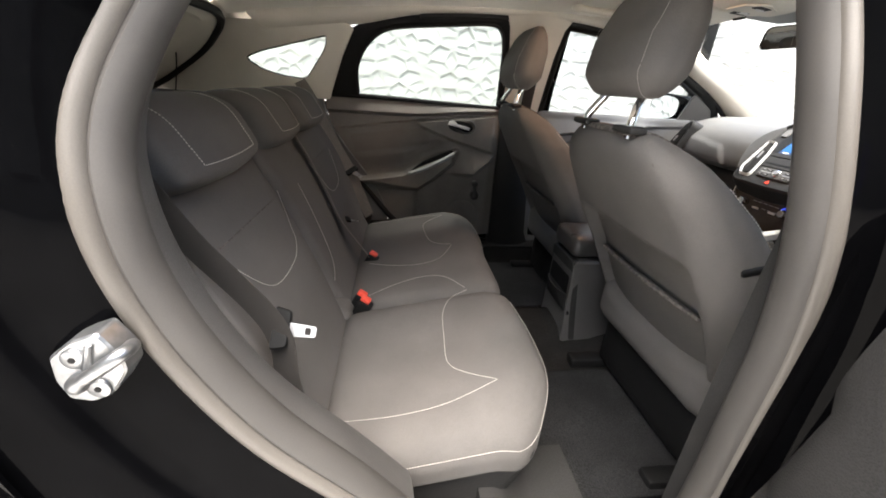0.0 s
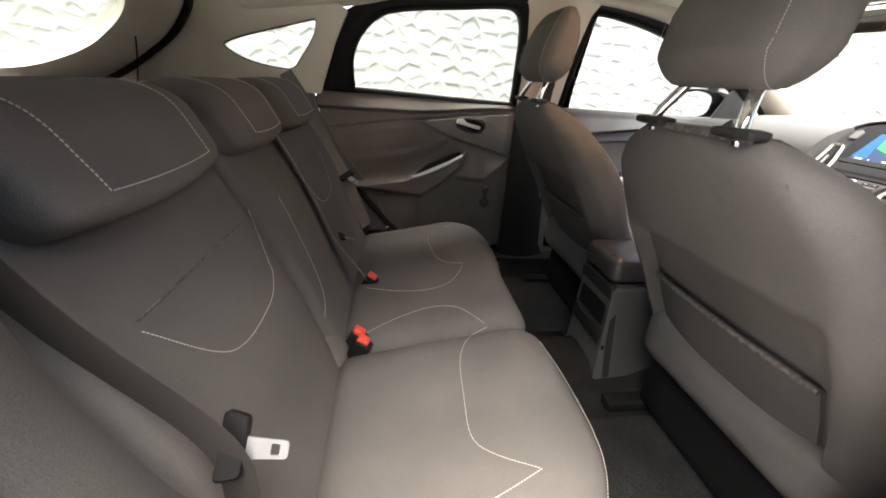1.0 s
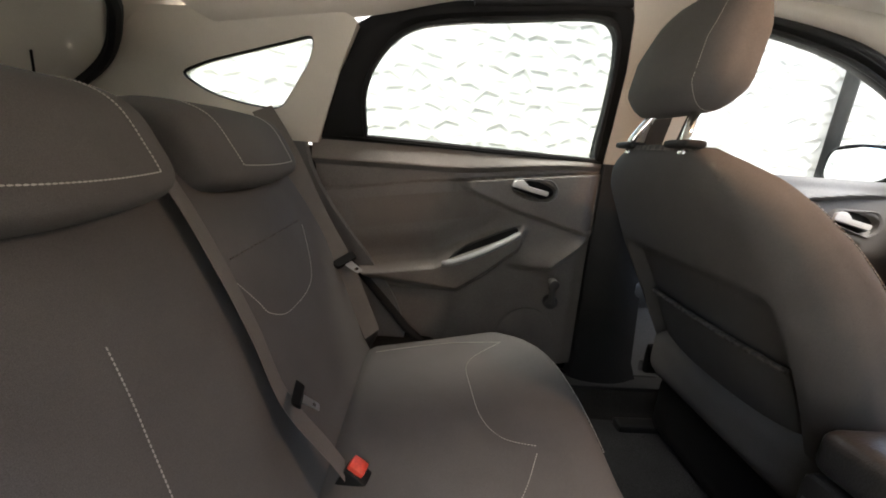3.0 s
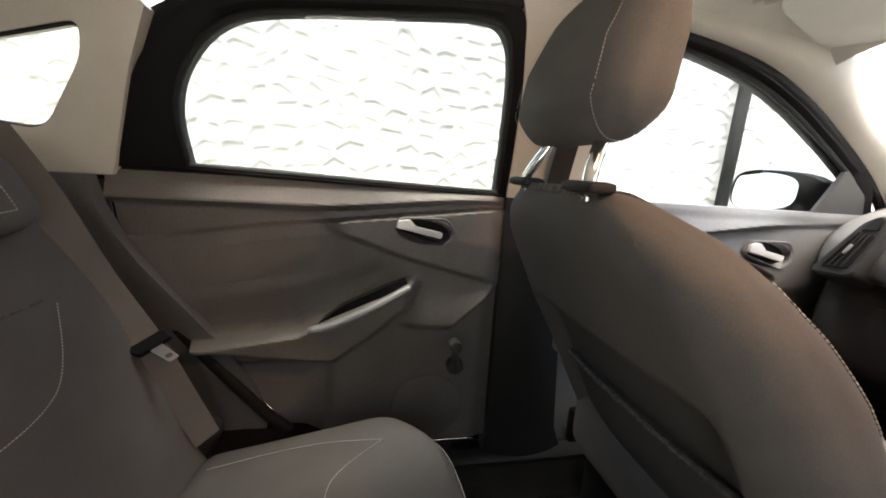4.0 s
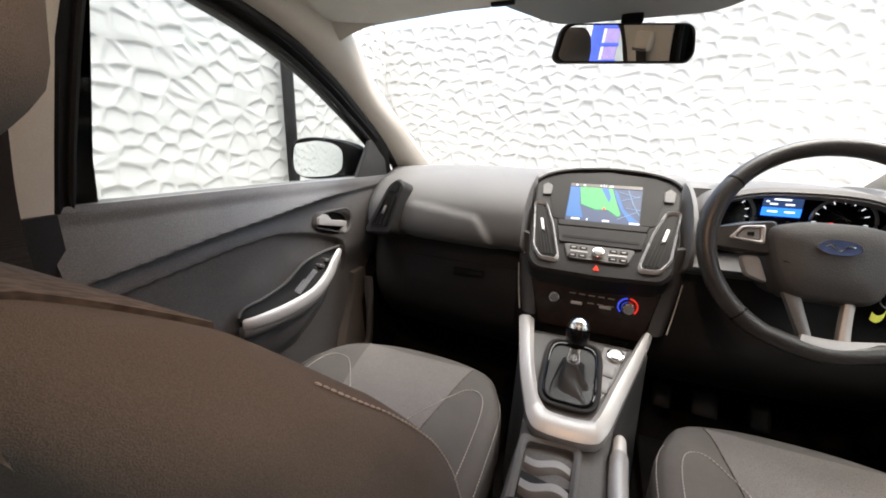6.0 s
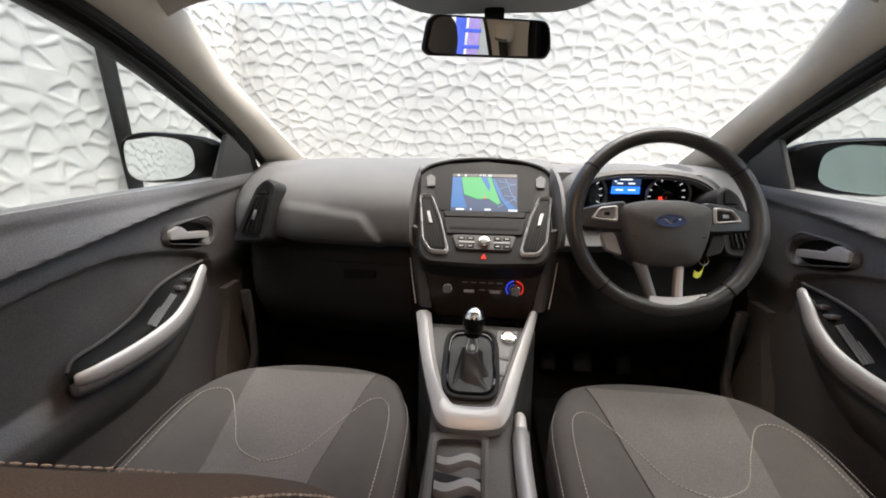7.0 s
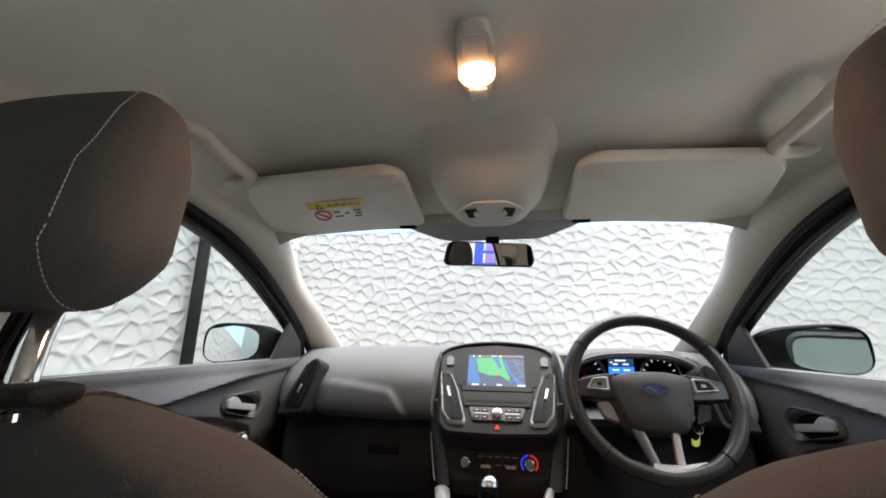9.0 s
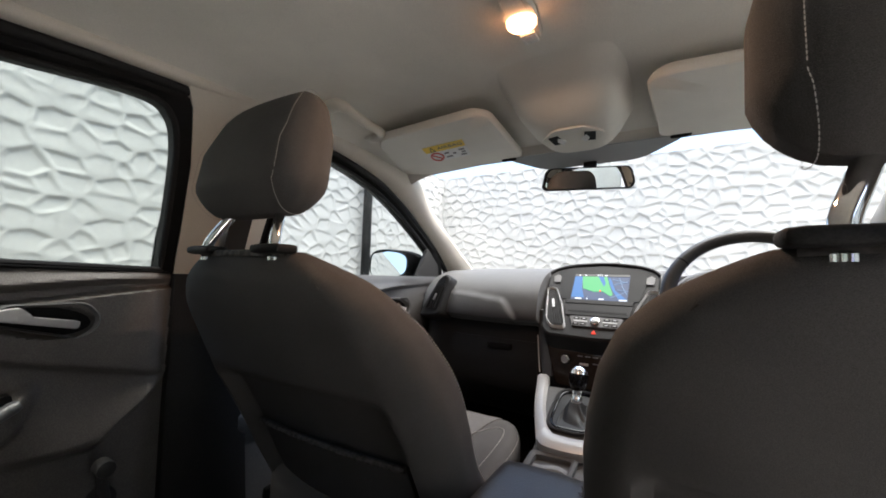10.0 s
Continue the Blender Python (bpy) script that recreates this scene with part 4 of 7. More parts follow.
def back_place(w, cx):
    """From a flat block (x across, y depth, z up from 0) to the reclined, bolstered front backrest."""
    x, d, h = w
    f = min(max(h / 0.56, 0.0), 1.0)
    half = np.interp(f, [0, 0.15, 0.3, 0.5, 0.6, 0.7, 0.8, 0.88, 0.94, 1.0], [0.235, 0.255, 0.264, 0.266, 0.262, 0.252, 0.236, 0.214, 0.182, 0.135])
    u = x / 0.25
    k = min(max((d + 0.0625) / 0.125, 0.0), 1.0)
    wing = abs(u) ** 3 * (0.100 * math.exp(-(((f - 0.14) / 0.15) ** 2)) + 0.034 * math.exp(-(((f - 0.68) / 0.18) ** 2)))
    rear = -np.interp(f, [0, 0.25, 0.6, 0.85, 1.0], [0.058, 0.072, 0.080, 0.066, 0.040])
    fore = np.interp(f, [0, 0.3, 0.8, 0.93, 1.0], [0.070, 0.062, 0.068, 0.060, 0.040])
    yy = 0.035 - 0.300 * f + 0.030 * math.sin(math.pi * f) + rear * (1 - k) + fore * k + wing * k + 0.030 * abs(u) ** 3.5 * (1 - k) + min(d + 0.0625, 0) + max(d - 0.0625, 0)
    yy += 0.036 * (1 - smooth01(0.585, 0.645, f)) * (1 - smooth01(0.70, 0.80, abs(u))) * (1 - k)
    return (cx + u * half, yy, 0.475 + 0.548 * f - 0.006 * abs(u) ** 3 * f)


def cushion_place(w, cx):
    x, y, h = w
    u, v = x / 0.25, y / 0.27
    xx = cx + x * 0.92 * (1 - 0.13 * smooth01(0.1, 1.0, v))
    zz = 0.512 + h + 0.036 * abs(u) ** 3 * (1 if h > 0 else 0) * (1 - 0.6 * smooth01(0.3, 1, v)) + 0.036 * smooth01(-1, 1, v) - 0.020 * max(0, v - 0.55) ** 2 / 0.2
    return (xx, 0.208 + y - 0.075 * abs(u) ** 2.6 * smooth01(0.2, 1.0, v), zz)


def on_seat(x, y, cx, lift=0.0015):
    """A place on the front cushion's top, at x from its middle and world y."""
    v = (y - 0.208) / 0.27
    return Vector(cushion_place((x / (0.92 * (1 - 0.13 * smooth01(0.1, 1.0, v))), y - 0.208 + 0.075 * abs(x / 0.21) ** 2.6 * smooth01(0.2, 1.0, v), 0.065 + lift), cx))


def headrest_place(w, cx):
    """A thick pad, deeper at its foot, whose back slopes forward to the crown."""
    x, y, z = w
    f = z / 0.0925
    half = np.interp(f, [-1, -0.5, 0.2, 0.7, 1.0], [0.90, 1.0, 0.98, 0.88, 0.76])
    k = min(max((y + 0.0525) / 0.105, 0.0), 1.0)
    rear = np.interp(f, [-1, -0.6, 0.0, 0.6, 1.0], [-0.300, -0.311, -0.302, -0.276, -0.256])
    fore = np.interp(f, [-1, -0.6, 0.2, 1.0], [-0.207, -0.189, -0.179, -0.187])
    yy = rear + (fore - rear) * k + 0.016 * (x / 0.13) ** 2 * (1 - k) - 0.030 * (x / 0.13) ** 2 * k
    return (cx + x * half, yy + min(y + 0.0525, 0) + max(y - 0.0525, 0), 1.172 + z * 1.04)


def front_seat(cx):
    seat = thing("front_seat", (cx, 0.1, 0.30), "dark brown-grey cloth front seat with pale stitching", "car seat", "front seats")
    bm = bmesh.new()
    soft_box(bm, (0.50, 0.54, 0.13), 0.055, 16, lambda w: cushion_place(w, cx))
    part("seat_cushion", bm, FABRIC, seat)
    bm = bmesh.new()
    wide = lambda y: np.interp(y, [0.0, 0.17, 0.32, 0.43], [0.085, 0.090, 0.118, 0.140])
    rows = [[on_seat(f * wide(y), y, cx, 0.0022) for f in np.linspace(-1, 1, 14)] for y in np.linspace(0.0, 0.405, 20)]
    slab(bm, rows, (0, 0, -0.005))
    part("centre_panel", bm, FABRIC_MID, seat, "charcoal cloth centre panel")
    for s in (-1, 1):
        sew([on_seat(s * x, y, cx, 0.0034 if x < wide(y) + 0.004 else 0.0012) for x, y in spline([(0.190, 0.02), (0.196, 0.14), (0.193, 0.26), (0.176, 0.312), (0.140, 0.318), (0.095, 0.262), (0.055, 0.205), (0.0, 0.182)], 80)], seat, 0.0010, label="pale decorative stitching")
        bm = bmesh.new()
        tube(bm, [on_seat(s * wide(y), y, cx, 0.0003) for y in np.linspace(0.0, 0.41, 30)], 0.0014, 6)
        part("panel_seam", bm, FABRIC_TOP, seat)
        edge = [(0.238, -0.22), (0.238, 0.0), (0.232, 0.15), (0.20, 0.235)]
        sew([Vector(cushion_place((s * (x + 0.009), y, 0.040), cx)) for x, y in spline(edge, 60)], seat, 0.0007)
    bm = bmesh.new()
    soft_box(bm, (0.50, 0.125, 0.56), 0.052, 54, lambda w: back_place((w[0], w[1], w[2] + 0.28), cx))
    back = part("backrest", bm, FABRIC, seat)
    bm = bmesh.new()
    rows = [[Vector(back_place((x, 0.0640, h), cx)) for x in np.linspace(-0.13, 0.13, 14)] for h in np.linspace(0.08, 0.44, 16)]
    slab(bm, rows, (0, -0.006, 0))
    part("centre_panel", bm, FABRIC_MID, back)
    bm = bmesh.new()
    rows = [[Vector(back_place((x, 0.0560 * math.cos(a) + 0.0105 * max(-1.0, min(1.0, 3 * math.cos(a))), 0.508 + 0.0565 * math.sin(a)), cx)) + Vector((0, 0, 0.0018)) for x in np.linspace(-0.185, 0.185, 24)] for a in np.linspace(0.25, 2.1, 16)]
    slab(bm, rows, (0, 0, -0.006))
    part("shoulder_panel", bm, FABRIC_TOP, back, "honeycomb cloth shoulder panel")
    for s in (-1, 1):
        sew([Vector(back_place((s * 0.2375, 0.045, h), cx)) + Vector((s * 0.0008, 0.0008, 0)) for h in np.linspace(0.05, 0.50, 50)], back, 0.0009)
        sew([Vector(back_place((s * (0.15 + 0.08 * (0.5 - h)), 0.0645, h), cx)) for h in np.linspace(0.10, 0.53, 50)], back, 0.0008)
        bm = bmesh.new()
        tube(bm, [Vector(back_place((s * 0.205, -0.058, h), cx)) + Vector((0, -0.0005, 0)) for h in np.linspace(0.04, 0.52, 60)], 0.0022, 6)
        part("back_seam", bm, FABRIC_TOP, back)
    # moulded back with a map pocket
    bm = bmesh.new()
    rows = []
    for h in np.linspace(0.02, 0.225, 16):
        wide = np.interp(h, [0.0, 0.225], [0.176, 0.170])
        rows.append([Vector(back_place((x, -0.0625, h), cx)) + Vector((0, -0.010 - 0.006 * math.cos(x / wide * 1.5), 0)) for x in np.linspace(-wide, wide, 18)])
    slab(bm, rows, (0, 0.014, 0))
    pocket = part("map_pocket", bm, FABRIC, back, "flat cloth map pocket")
    bm = bmesh.new()
    tube(bm, [Vector(q) + Vector((0, -0.003, 0.001)) for q in rows[-1]], 0.0055, 8)
    part("pocket_hem", bm, FABRIC_TOP, pocket)
    # headrest on two bent posts
    head = bmesh.new()
    soft_box(head, (0.244, 0.105, 0.185), 0.042, 14, lambda w: headrest_place(w, cx))
    rest = part("headrest", head, FABRIC, seat)
    for s in (-1, 1):
        loop = [Vector(headrest_place((s * 0.100, q[0], q[1]), cx)) for q in round_rect(0.0535, 0.0935, 0.042, 160) if q[0] < 0.028]
        sew(loop, rest, 0.00045, 0.004)
    for s in (-1, 1):
        bm = bmesh.new()
        tube(bm, spline([(cx + s * 0.083, -0.281, 1.010), (cx + s * 0.082, -0.280, 1.034), (cx + s * 0.072, -0.270, 1.058), (cx + s * 0.062, -0.258, 1.082), (cx + s * 0.060, -0.256, 1.11)], 16), 0.0078, 14)
        part("headrest_post", bm, CHROME, rest, "bent chrome post")
        bm = box_at((cx + s * 0.082, -0.281, 1.025), (0.062, 0.034, 0.013), 0.006, 3)
        part("post_collar", bm, LOWER, seat)
    bm = box_at((cx, 0.18, 0.37), (0.42, 0.40, 0.17), 0.03, 4)
    part("seat_base", bm, BLACK, seat)
    for s in (-1, 1):
        bm = box_at((cx + s * 0.205, 0.13, 0.275), (0.045, 0.48, 0.035), 0.008, 2)
        rail = part("seat_rail", bm, BLACK, seat)
        bm = bmesh.new()
        disc(bm, (cx + s * 0.205, -0.085, 0.268), (0, 0, 1), 0.017, 0.014, 20)
        disc(bm, (cx + s * 0.205, -0.085, 0.282), (0, 0, 1), 0.010, 0.008, 6)
        part("rail_bolt", bm, STEEL, rail, "zinc bolt head")
    bm = box_at((cx + 0.262 * (1 if cx > 0 else -1), 0.15, 0.46), (0.022, 0.36, 0.09), 0.01, 3)
    part("side_shield", bm, BLACK, seat)
    return seat


front_seat(-0.355)
front_seat(0.350)

# ---- rear bench ----
RB_BASE, RB_UP, RB_OUT = np.array((0, -0.825, 0.50)), np.array((0, -0.44, 0.898)), np.array((0, 0.898, 0.44))


def rear_cushion_z(y):
    return 0.545 + 0.2 * (y + 0.5)


def rear_cushion_place(w, cx):
    x, y, h = w
    xx = cx + x
    v = (y + 0.245) / 0.49
    edge = smooth01(0.40, 0.68, abs(xx))
    yy = -0.825 + v * (0.465 + 0.015 * math.sin(max(0.0, min(1.0, (abs(xx) - 0.12) / 0.45)) * math.pi) - 0.075 * edge**2)
    dip = -0.012 * math.exp(-(((abs(xx) - 0.40) / 0.14) ** 2)) * math.sin(math.pi * min(max(v, 0), 1))
    h = h if h > 0 else h * (1 - 0.92 * smooth01(0.45, 0.62, abs(xx)))
    zz = rear_cushion_z(yy) - 0.075 + h + (dip if h > 0 else 0) - 0.03 * edge**2 - 0.022 * smooth01(0.8, 1.0, v)
    return (xx, yy, zz)


def rear_back_place(w, cx):
    x, d, h = w
    f = h / 0.58
    xx = cx + x
    curve = 0.020 * math.sin(math.pi * min(1, max(0, f))) + 0.020 * smooth01(0.52, 0.64, abs(xx)) * math.sin(math.pi * min(1, max(0, f)))
    q = RB_BASE + RB_UP * h + RB_OUT * (d - 0.06 + curve * min(max((d + 0.03) / 0.06, 0.0), 1.0))
    return (xx * (1 - 0.07 * f * smooth01(0.45, 0.65, abs(xx))), q[1], q[2])


bench = thing("rear_bench", (0, -0.5, 0.30), "dark brown-grey cloth rear bench seat with pale stitching", "car seat")
for lo, hi, nm in ((0.150, 0.625, "outer"), (-0.625, 0.143, "wide")):
    bm = bmesh.new()
    grow = 0.006 if hi > 0.5 else -0.006
    soft_box(bm, (hi - lo + 0.006, 0.49, 0.15), 0.05, 22, lambda w: rear_cushion_place(w, (lo + hi + grow) / 2))
    part("seat_cushion", bm, FABRIC, bench)
    bm = bmesh.new()
    soft_box(bm, (hi - lo, 0.12, 0.67), 0.04, 22, lambda w: rear_back_place((w[0], w[1], w[2] + 0.245), (lo + hi) / 2))
    part("backrest", bm, FABRIC, bench)


# fillers for the bench gaps; the outer pair is black in place of shade
for bx, by, bz, size in ((0.147, -0.850, 0.455, (0.110, 0.100, 0.100)), (-0.635, -0.860, 0.470, (0.070, 0.120, 0.140)), (0.635, -0.860, 0.470, (0.070, 0.120, 0.140))):
    part("gap_filler", box_at((bx, by, bz), size, 0.034, 6, (-25, 0, 0)), FABRIC if abs(bx) < 0.5 else LOWER, bench)


def on_cushion(x, y, lift=0.0015):
    """A place on top of the bench cushion, down over its rounded front edge."""
    edge = smooth01(0.40, 0.68, abs(x))
    run = 0.465 + 0.015 * math.sin(max(0.0, min(1.0, (abs(x) - 0.12) / 0.45)) * math.pi) - 0.075 * edge**2
    yc = 0.49 * (y + 0.825) / run - 0.245
    over = max(0.0, abs(yc) - 0.195)
    drop = 0.05 - math.sqrt(max(0.0, 0.05**2 - min(over, 0.049) ** 2))
    return Vector(rear_cushion_place((x, yc, 0.075 - drop + lift), 0))


def on_back(x, z, lift=0.001):
    h = (z - 0.50) / 0.898
    q = rear_back_place((x, 0.06, h), 0)
    return Vector((x, q[1], q[2])) + Vector(RB_OUT * lift)


for s in (-1, 1):
    for line in ([(0.113, -0.768), (0.068, -0.687), (0.045, -0.601), (0.067, -0.532), (0.155, -0.480)], [(0.165, -0.480), (0.192, -0.528), (0.250, -0.555), (0.350, -0.563), (0.430, -0.564), (0.470, -0.535), (0.510, -0.472)], [(0.542, -0.781), (0.549, -0.676), (0.541, -0.576), (0.508, -0.472)]):
        sew([on_cushion(s * q[0], q[1]) for q in spline(line, 60)], bench, 0.0008, 0.005, label="pale decorative stitching")
    cx, half = (0.3905, 0.2405) if s > 0 else (-0.244, 0.387)
    welt = [(half - 0.0025, y) for y in np.linspace(-0.19, 0.195, 30)] + [(half - 0.05 + 0.0475 * math.cos(a), 0.195 + 0.0475 * math.sin(a)) for a in np.linspace(0.1, 1.5, 12)] + [(x, 0.2425) for x in np.linspace(half - 0.06, half - 0.45, 30)]
    sew([Vector(rear_cushion_place((s * x, y, 0.046), cx)) for x, y in welt], bench, 0.0008, 0.005)
    for line in ([(0.170, 0.812), (0.215, 0.74), (0.235, 0.710), (0.30, 0.690), (0.432, 0.704), (0.516, 0.798)], [(0.018, 0.79), (0.034, 0.716), (0.068, 0.591), (0.135, 0.553)])[: 2 if s > 0 else 1]:
        sew([on_back(s * q[0], q[1], 0.0012) for q in spline(line, 60)], bench, 0.0008, 0.005, label="pale decorative stitching")
    bm = bmesh.new()
    tube(bm, [on_back(s * x, z, 0.0018) for x, z in zip(np.linspace(0.21, 0.51, 20), np.linspace(0.804, 0.806, 20))], 0.0012, 6)
    part("cloth_seam", bm, FABRIC_TOP, bench)


REST_PATH = spline([(-0.958, 0.912), (-0.978, 0.960), (-1.008, 1.010), (-1.065, 1.032), (-1.150, 1.026)], 41)


def rear_rest_place(w, cx, half):
    """A padded hood: its face hangs in front of the backrest, its top runs back over it."""
    x, d, h = w
    t = min(max((h + 0.0925) / 0.185, 0.0), 1.0) * 40
    i = min(int(t), 39)
    a, b = REST_PATH[i], REST_PATH[i + 1]
    p, g = a + (b - a) * (t - i), (b - a) / np.linalg.norm(b - a)
    q = p + np.array((g[1], -g[0])) * (d * (1.15 - 0.4 * t / 40) - 0.030)
    return (cx + x * (1 + 0.05 * t / 40 - 0.07 * (1 - t / 40) ** 2), q[0] - 0.010 * (x / half) ** 2, q[1] - 0.010 * (x / half) ** 2 * (t / 40) + 0.010 * (x / half) ** 2 * (1 - t / 40))


for cx, half in ((0.383, 0.174), (-0.383, 0.174), (-0.010, 0.142)):
    rest = thing("rear_headrest", (cx, -1.04, 0.92), "dark cloth rear headrest with pale stitched edge", "headrest", "rear headrests")
    bm = bmesh.new()
    soft_box(bm, (2 * half, 0.075, 0.185), 0.032, 18, lambda w: rear_rest_place(w, cx, half))
    part("cushion", bm, FABRIC, rest)
    for s in (-1, 1):
        sew([Vector(rear_rest_place((s * half * 0.62, 0.0385, h), cx, half)) for h in np.linspace(-0.066, 0.06, 60)], rest, 0.0009, 0.005)
    sew([Vector(rear_rest_place((x, 0.0385, -0.066), cx, half)) for x in np.linspace(-half * 0.62, half * 0.62, 50)], rest, 0.0009, 0.005)
    for s in (-1, 1):
        bm = bmesh.new()
        tube(bm, [(cx + s * 0.06, -1.04, 0.90), (cx + s * 0.06, -1.05, 0.98)], 0.006, 8)
        part("post", bm, CHROME, rest)

# seat belts


def webbing(bm, points, wide, across, thick=0.0014, n=40):
    p = spline(points, n)
    a = np.array(across, float) / np.linalg.norm(across) * wide / 2
    slab(bm, [[q - a, q, q + a] for q in p], tuple(0.5 * thick * np.cross(across, p[-1] - p[0]) / np.linalg.norm(np.cross(across, p[-1] - p[0]))))
    return bm


def belt(points, across, tongue_at, tongue_dir, material, label, flat=None):
    b = thing("seat_belt", tuple(points[-1]), label, "seat belt", "rear seat belts")
    bm = bmesh.new()
    webbing(bm, points, 0.046, across)
    part("webbing", bm, material, b)
    d = np.array(tongue_dir, float) / np.linalg.norm(tongue_dir)
    c = np.array(across, float) / np.linalg.norm(across)
    c = c if flat is None else np.array(flat, float) / np.linalg.norm(flat)
    n = np.cross(d, c)
    t = np.array(tongue_at, float)
    bm = bmesh.new()
    ring2 = lambda e, f: rounded([t + c * e - d * f, t - c * e - d * f, t - c * e * 0.85 + d * f, t + c * e * 0.85 + d * f], 0.006, 4)
    plate(bm, [q + n * 0.006 for q in ring2(0.032, 0.012)], tuple(-0.012 * n), 0.003)
    guide = part("tongue_cover", bm, BLACK, b)
    bm = bmesh.new()
    lo, hi = t + d * 0.008, t + d * 0.050
    ring(bm, rounded([lo + c * 0.010, lo - c * 0.010, hi - c * 0.008, hi + c * 0.008], 0.004, 5), rounded([t + d * 0.034 + c * 0.005, t + d * 0.034 - c * 0.005, t + d * 0.042 - c * 0.005, t + d * 0.042 + c * 0.005], 0.002, 5), tuple(0.0025 * n))
    part("tongue", bm, GREY_SILVER, guide, "bright steel belt tongue")
    return b


belt([(0.612, -1.045, 1.045), (0.611, -0.992, 0.972), (0.610, -0.938, 0.876), (0.606, -0.852, 0.745), (0.604, -0.842, 0.63), (0.606, -0.815, 0.50)], (0.25, 0.83, 0.45), (0.598, -0.845, 0.735), (0.02, 0.98, -0.14), BELT, "dark grey seat belt hanging down the rear backrest", (-0.56, 0.10, 0.82))
belt([(-0.590, -1.06, 1.05), (-0.586, -1.002, 0.955), (-0.584, -0.940, 0.823), (-0.584, -0.880, 0.712), (-0.592, -0.845, 0.62), (-0.600, -0.80, 0.50)], (-0.5, 0.72, 0.42), (-0.582, -0.872, 0.707), (0.25, 0.8, -0.45), BELT_TAN, "pale grey seat belt hanging beside the rear seat")
belt([tuple(on_back(-0.172, 0.985, 0.012)), tuple(on_back(-0.171, 0.92, 0.014)), tuple(on_back(-0.166, 0.84, 0.014)), tuple(on_back(-0.155, 0.72, 0.014)), tuple(on_back(-0.142, 0.62, 0.016)), (-0.148, -0.800, 0.545), (-0.150, -0.775, 0.505)], (0.9, 0.2, 0.1), (-0.140, -0.838, 0.642), (0.5, 0.6, 0.1), BELT_TAN, "grey centre seat belt lying on the rear backrest")


for s in (-1, 1):
    lines = [(s * (side(z) - 0.052), y, z) for y, z in ((-0.122, 1.21), (-0.117, 1.12), (-0.115, 1.03), (-0.114, 0.96))] + [(s * 0.668, -0.113, 0.915), (s * 0.700, -0.113, 0.885)]
    b = thing("pillar_belt", lines[-1], "dark webbing seat belt hanging down the centre pillar", "seat belt", "pillar belts")
    bm = bmesh.new()
    webbing(bm, lines, 0.047, (0, 1, 0))
    part("webbing", bm, BELT, b)
    bm = bmesh.new()
    tube(bm, [(s * (side(1.21) - 0.055), y, 1.212) for y in np.linspace(-0.152, -0.092, 6)], 0.008, 10)
    guide = part("belt_guide", bm, PLASTIC, b)
    part("anchor_cover", box_at((s * (side(1.235) - 0.040), -0.122, 1.235), (0.03, 0.075, 0.06), 0.012, 3), PILLAR, guide)


def buckle(x, y, z, n):
    b = thing("belt_buckle", (x, y, z - 0.06), "black seat belt buckle with red release button", "belt buckle", "rear belt buckles")
    for k in range(n):
        cx = x + (k - (n - 1) / 2) * 0.032
        body = part("buckle_body", box_at((cx, y + 0.012 * k, z - 0.035), (0.030, 0.042, 0.070), 0.006, 2, (-28, 0, -15)), BLACK, b)
        part("release_button", box_at((cx, y + 0.012 * k + 0.012, z - 0.002), (0.025, 0.028, 0.016), 0.004, 1, (-28, 0, -15)), RED, body, "red release button")
    return b


buckle(0.132, -0.785, 0.508, 2)
buckle(-0.152, -0.768, 0.512, 1)
buckle(-0.118, 0.02, 0.585, 1)
buckle(0.118, 0.02, 0.585, 1)

# ---- dashboard ----


def dash_place(x, y, z):
    """The dashboard sweeps forward towards the doors."""
    return (x, y + (0.055 * (x / 0.62) ** 2 + 0.10 * smooth01(0.605, 0.70, abs(x))) * smooth01(0.95, 0.65, y), z - 0.012 * (x / 0.62) ** 4 * smooth01(0.90, 0.97, z))


DASH_LINE = spline([(1.005, 1.024), (0.93, 1.034), (0.80, 1.033), (0.69, 1.020), (0.61, 0.992), (0.565, 0.955), (0.547, 0.915), (0.541, 0.878), (0.552, 0.862), (0.585, 0.856)], 46)


def crease(x, z):
    """A pressed line across the passenger side."""
    zc = 0.944 - 0.018 * smooth01(-0.47, -0.27, x) - 0.075 * smooth01(-0.295, -0.215, x)
    return 0.011 * (1 - smooth01(zc - 0.006, zc + 0.006, z)) * smooth01(-0.50, -0.46, x) if x < -0.15 else 0.0


def dash_cut(x, y, z):
    """The pad sinks behind the centre panel and under the instrument hood."""
    q = np.array(dash_place(x, y - crease(x, z), z))
    if abs(x) < 0.166:
        d = (q - np.array((0, 0.682, 1.006))) @ np.array((0, -0.688, 0.725))
        if d > -0.03:
            q = q - np.array((0, -0.688, 0.725)) * (d + 0.03)
    if 0.186 < x < 0.545 and z > 0.875:
        q[1] = max(q[1], 0.735)
        q[2] = min(q[2], 1.015)
    return q


dash = thing("dashboard", (0, 0.7, 0.85), "dark grey soft-touch dashboard with centre screen and vents", "dashboard")
bm = bmesh.new()
slab(bm, [[dash_cut(x, y, z) for y, z in DASH_LINE] for x in np.linspace(-0.692, 0.692, 168)], (0, 0.02, -0.012))
part("upper_pad", bm, DASH, dash)
# lower dash in near-black colour, which carries the falloff of light below the pad
bm = bmesh.new()
low = spline([(0.600, 0.850), (0.590, 0.800), (0.578, 0.730), (0.585, 0.660), (0.63, 0.590), (0.72, 0.52), (0.90, 0.47)], 26)
slab(bm, [[dash_place(x, y, z) for y, z in low] for x in np.linspace(-0.690, 0.690, 54)], (0, 0.015, 0.0))
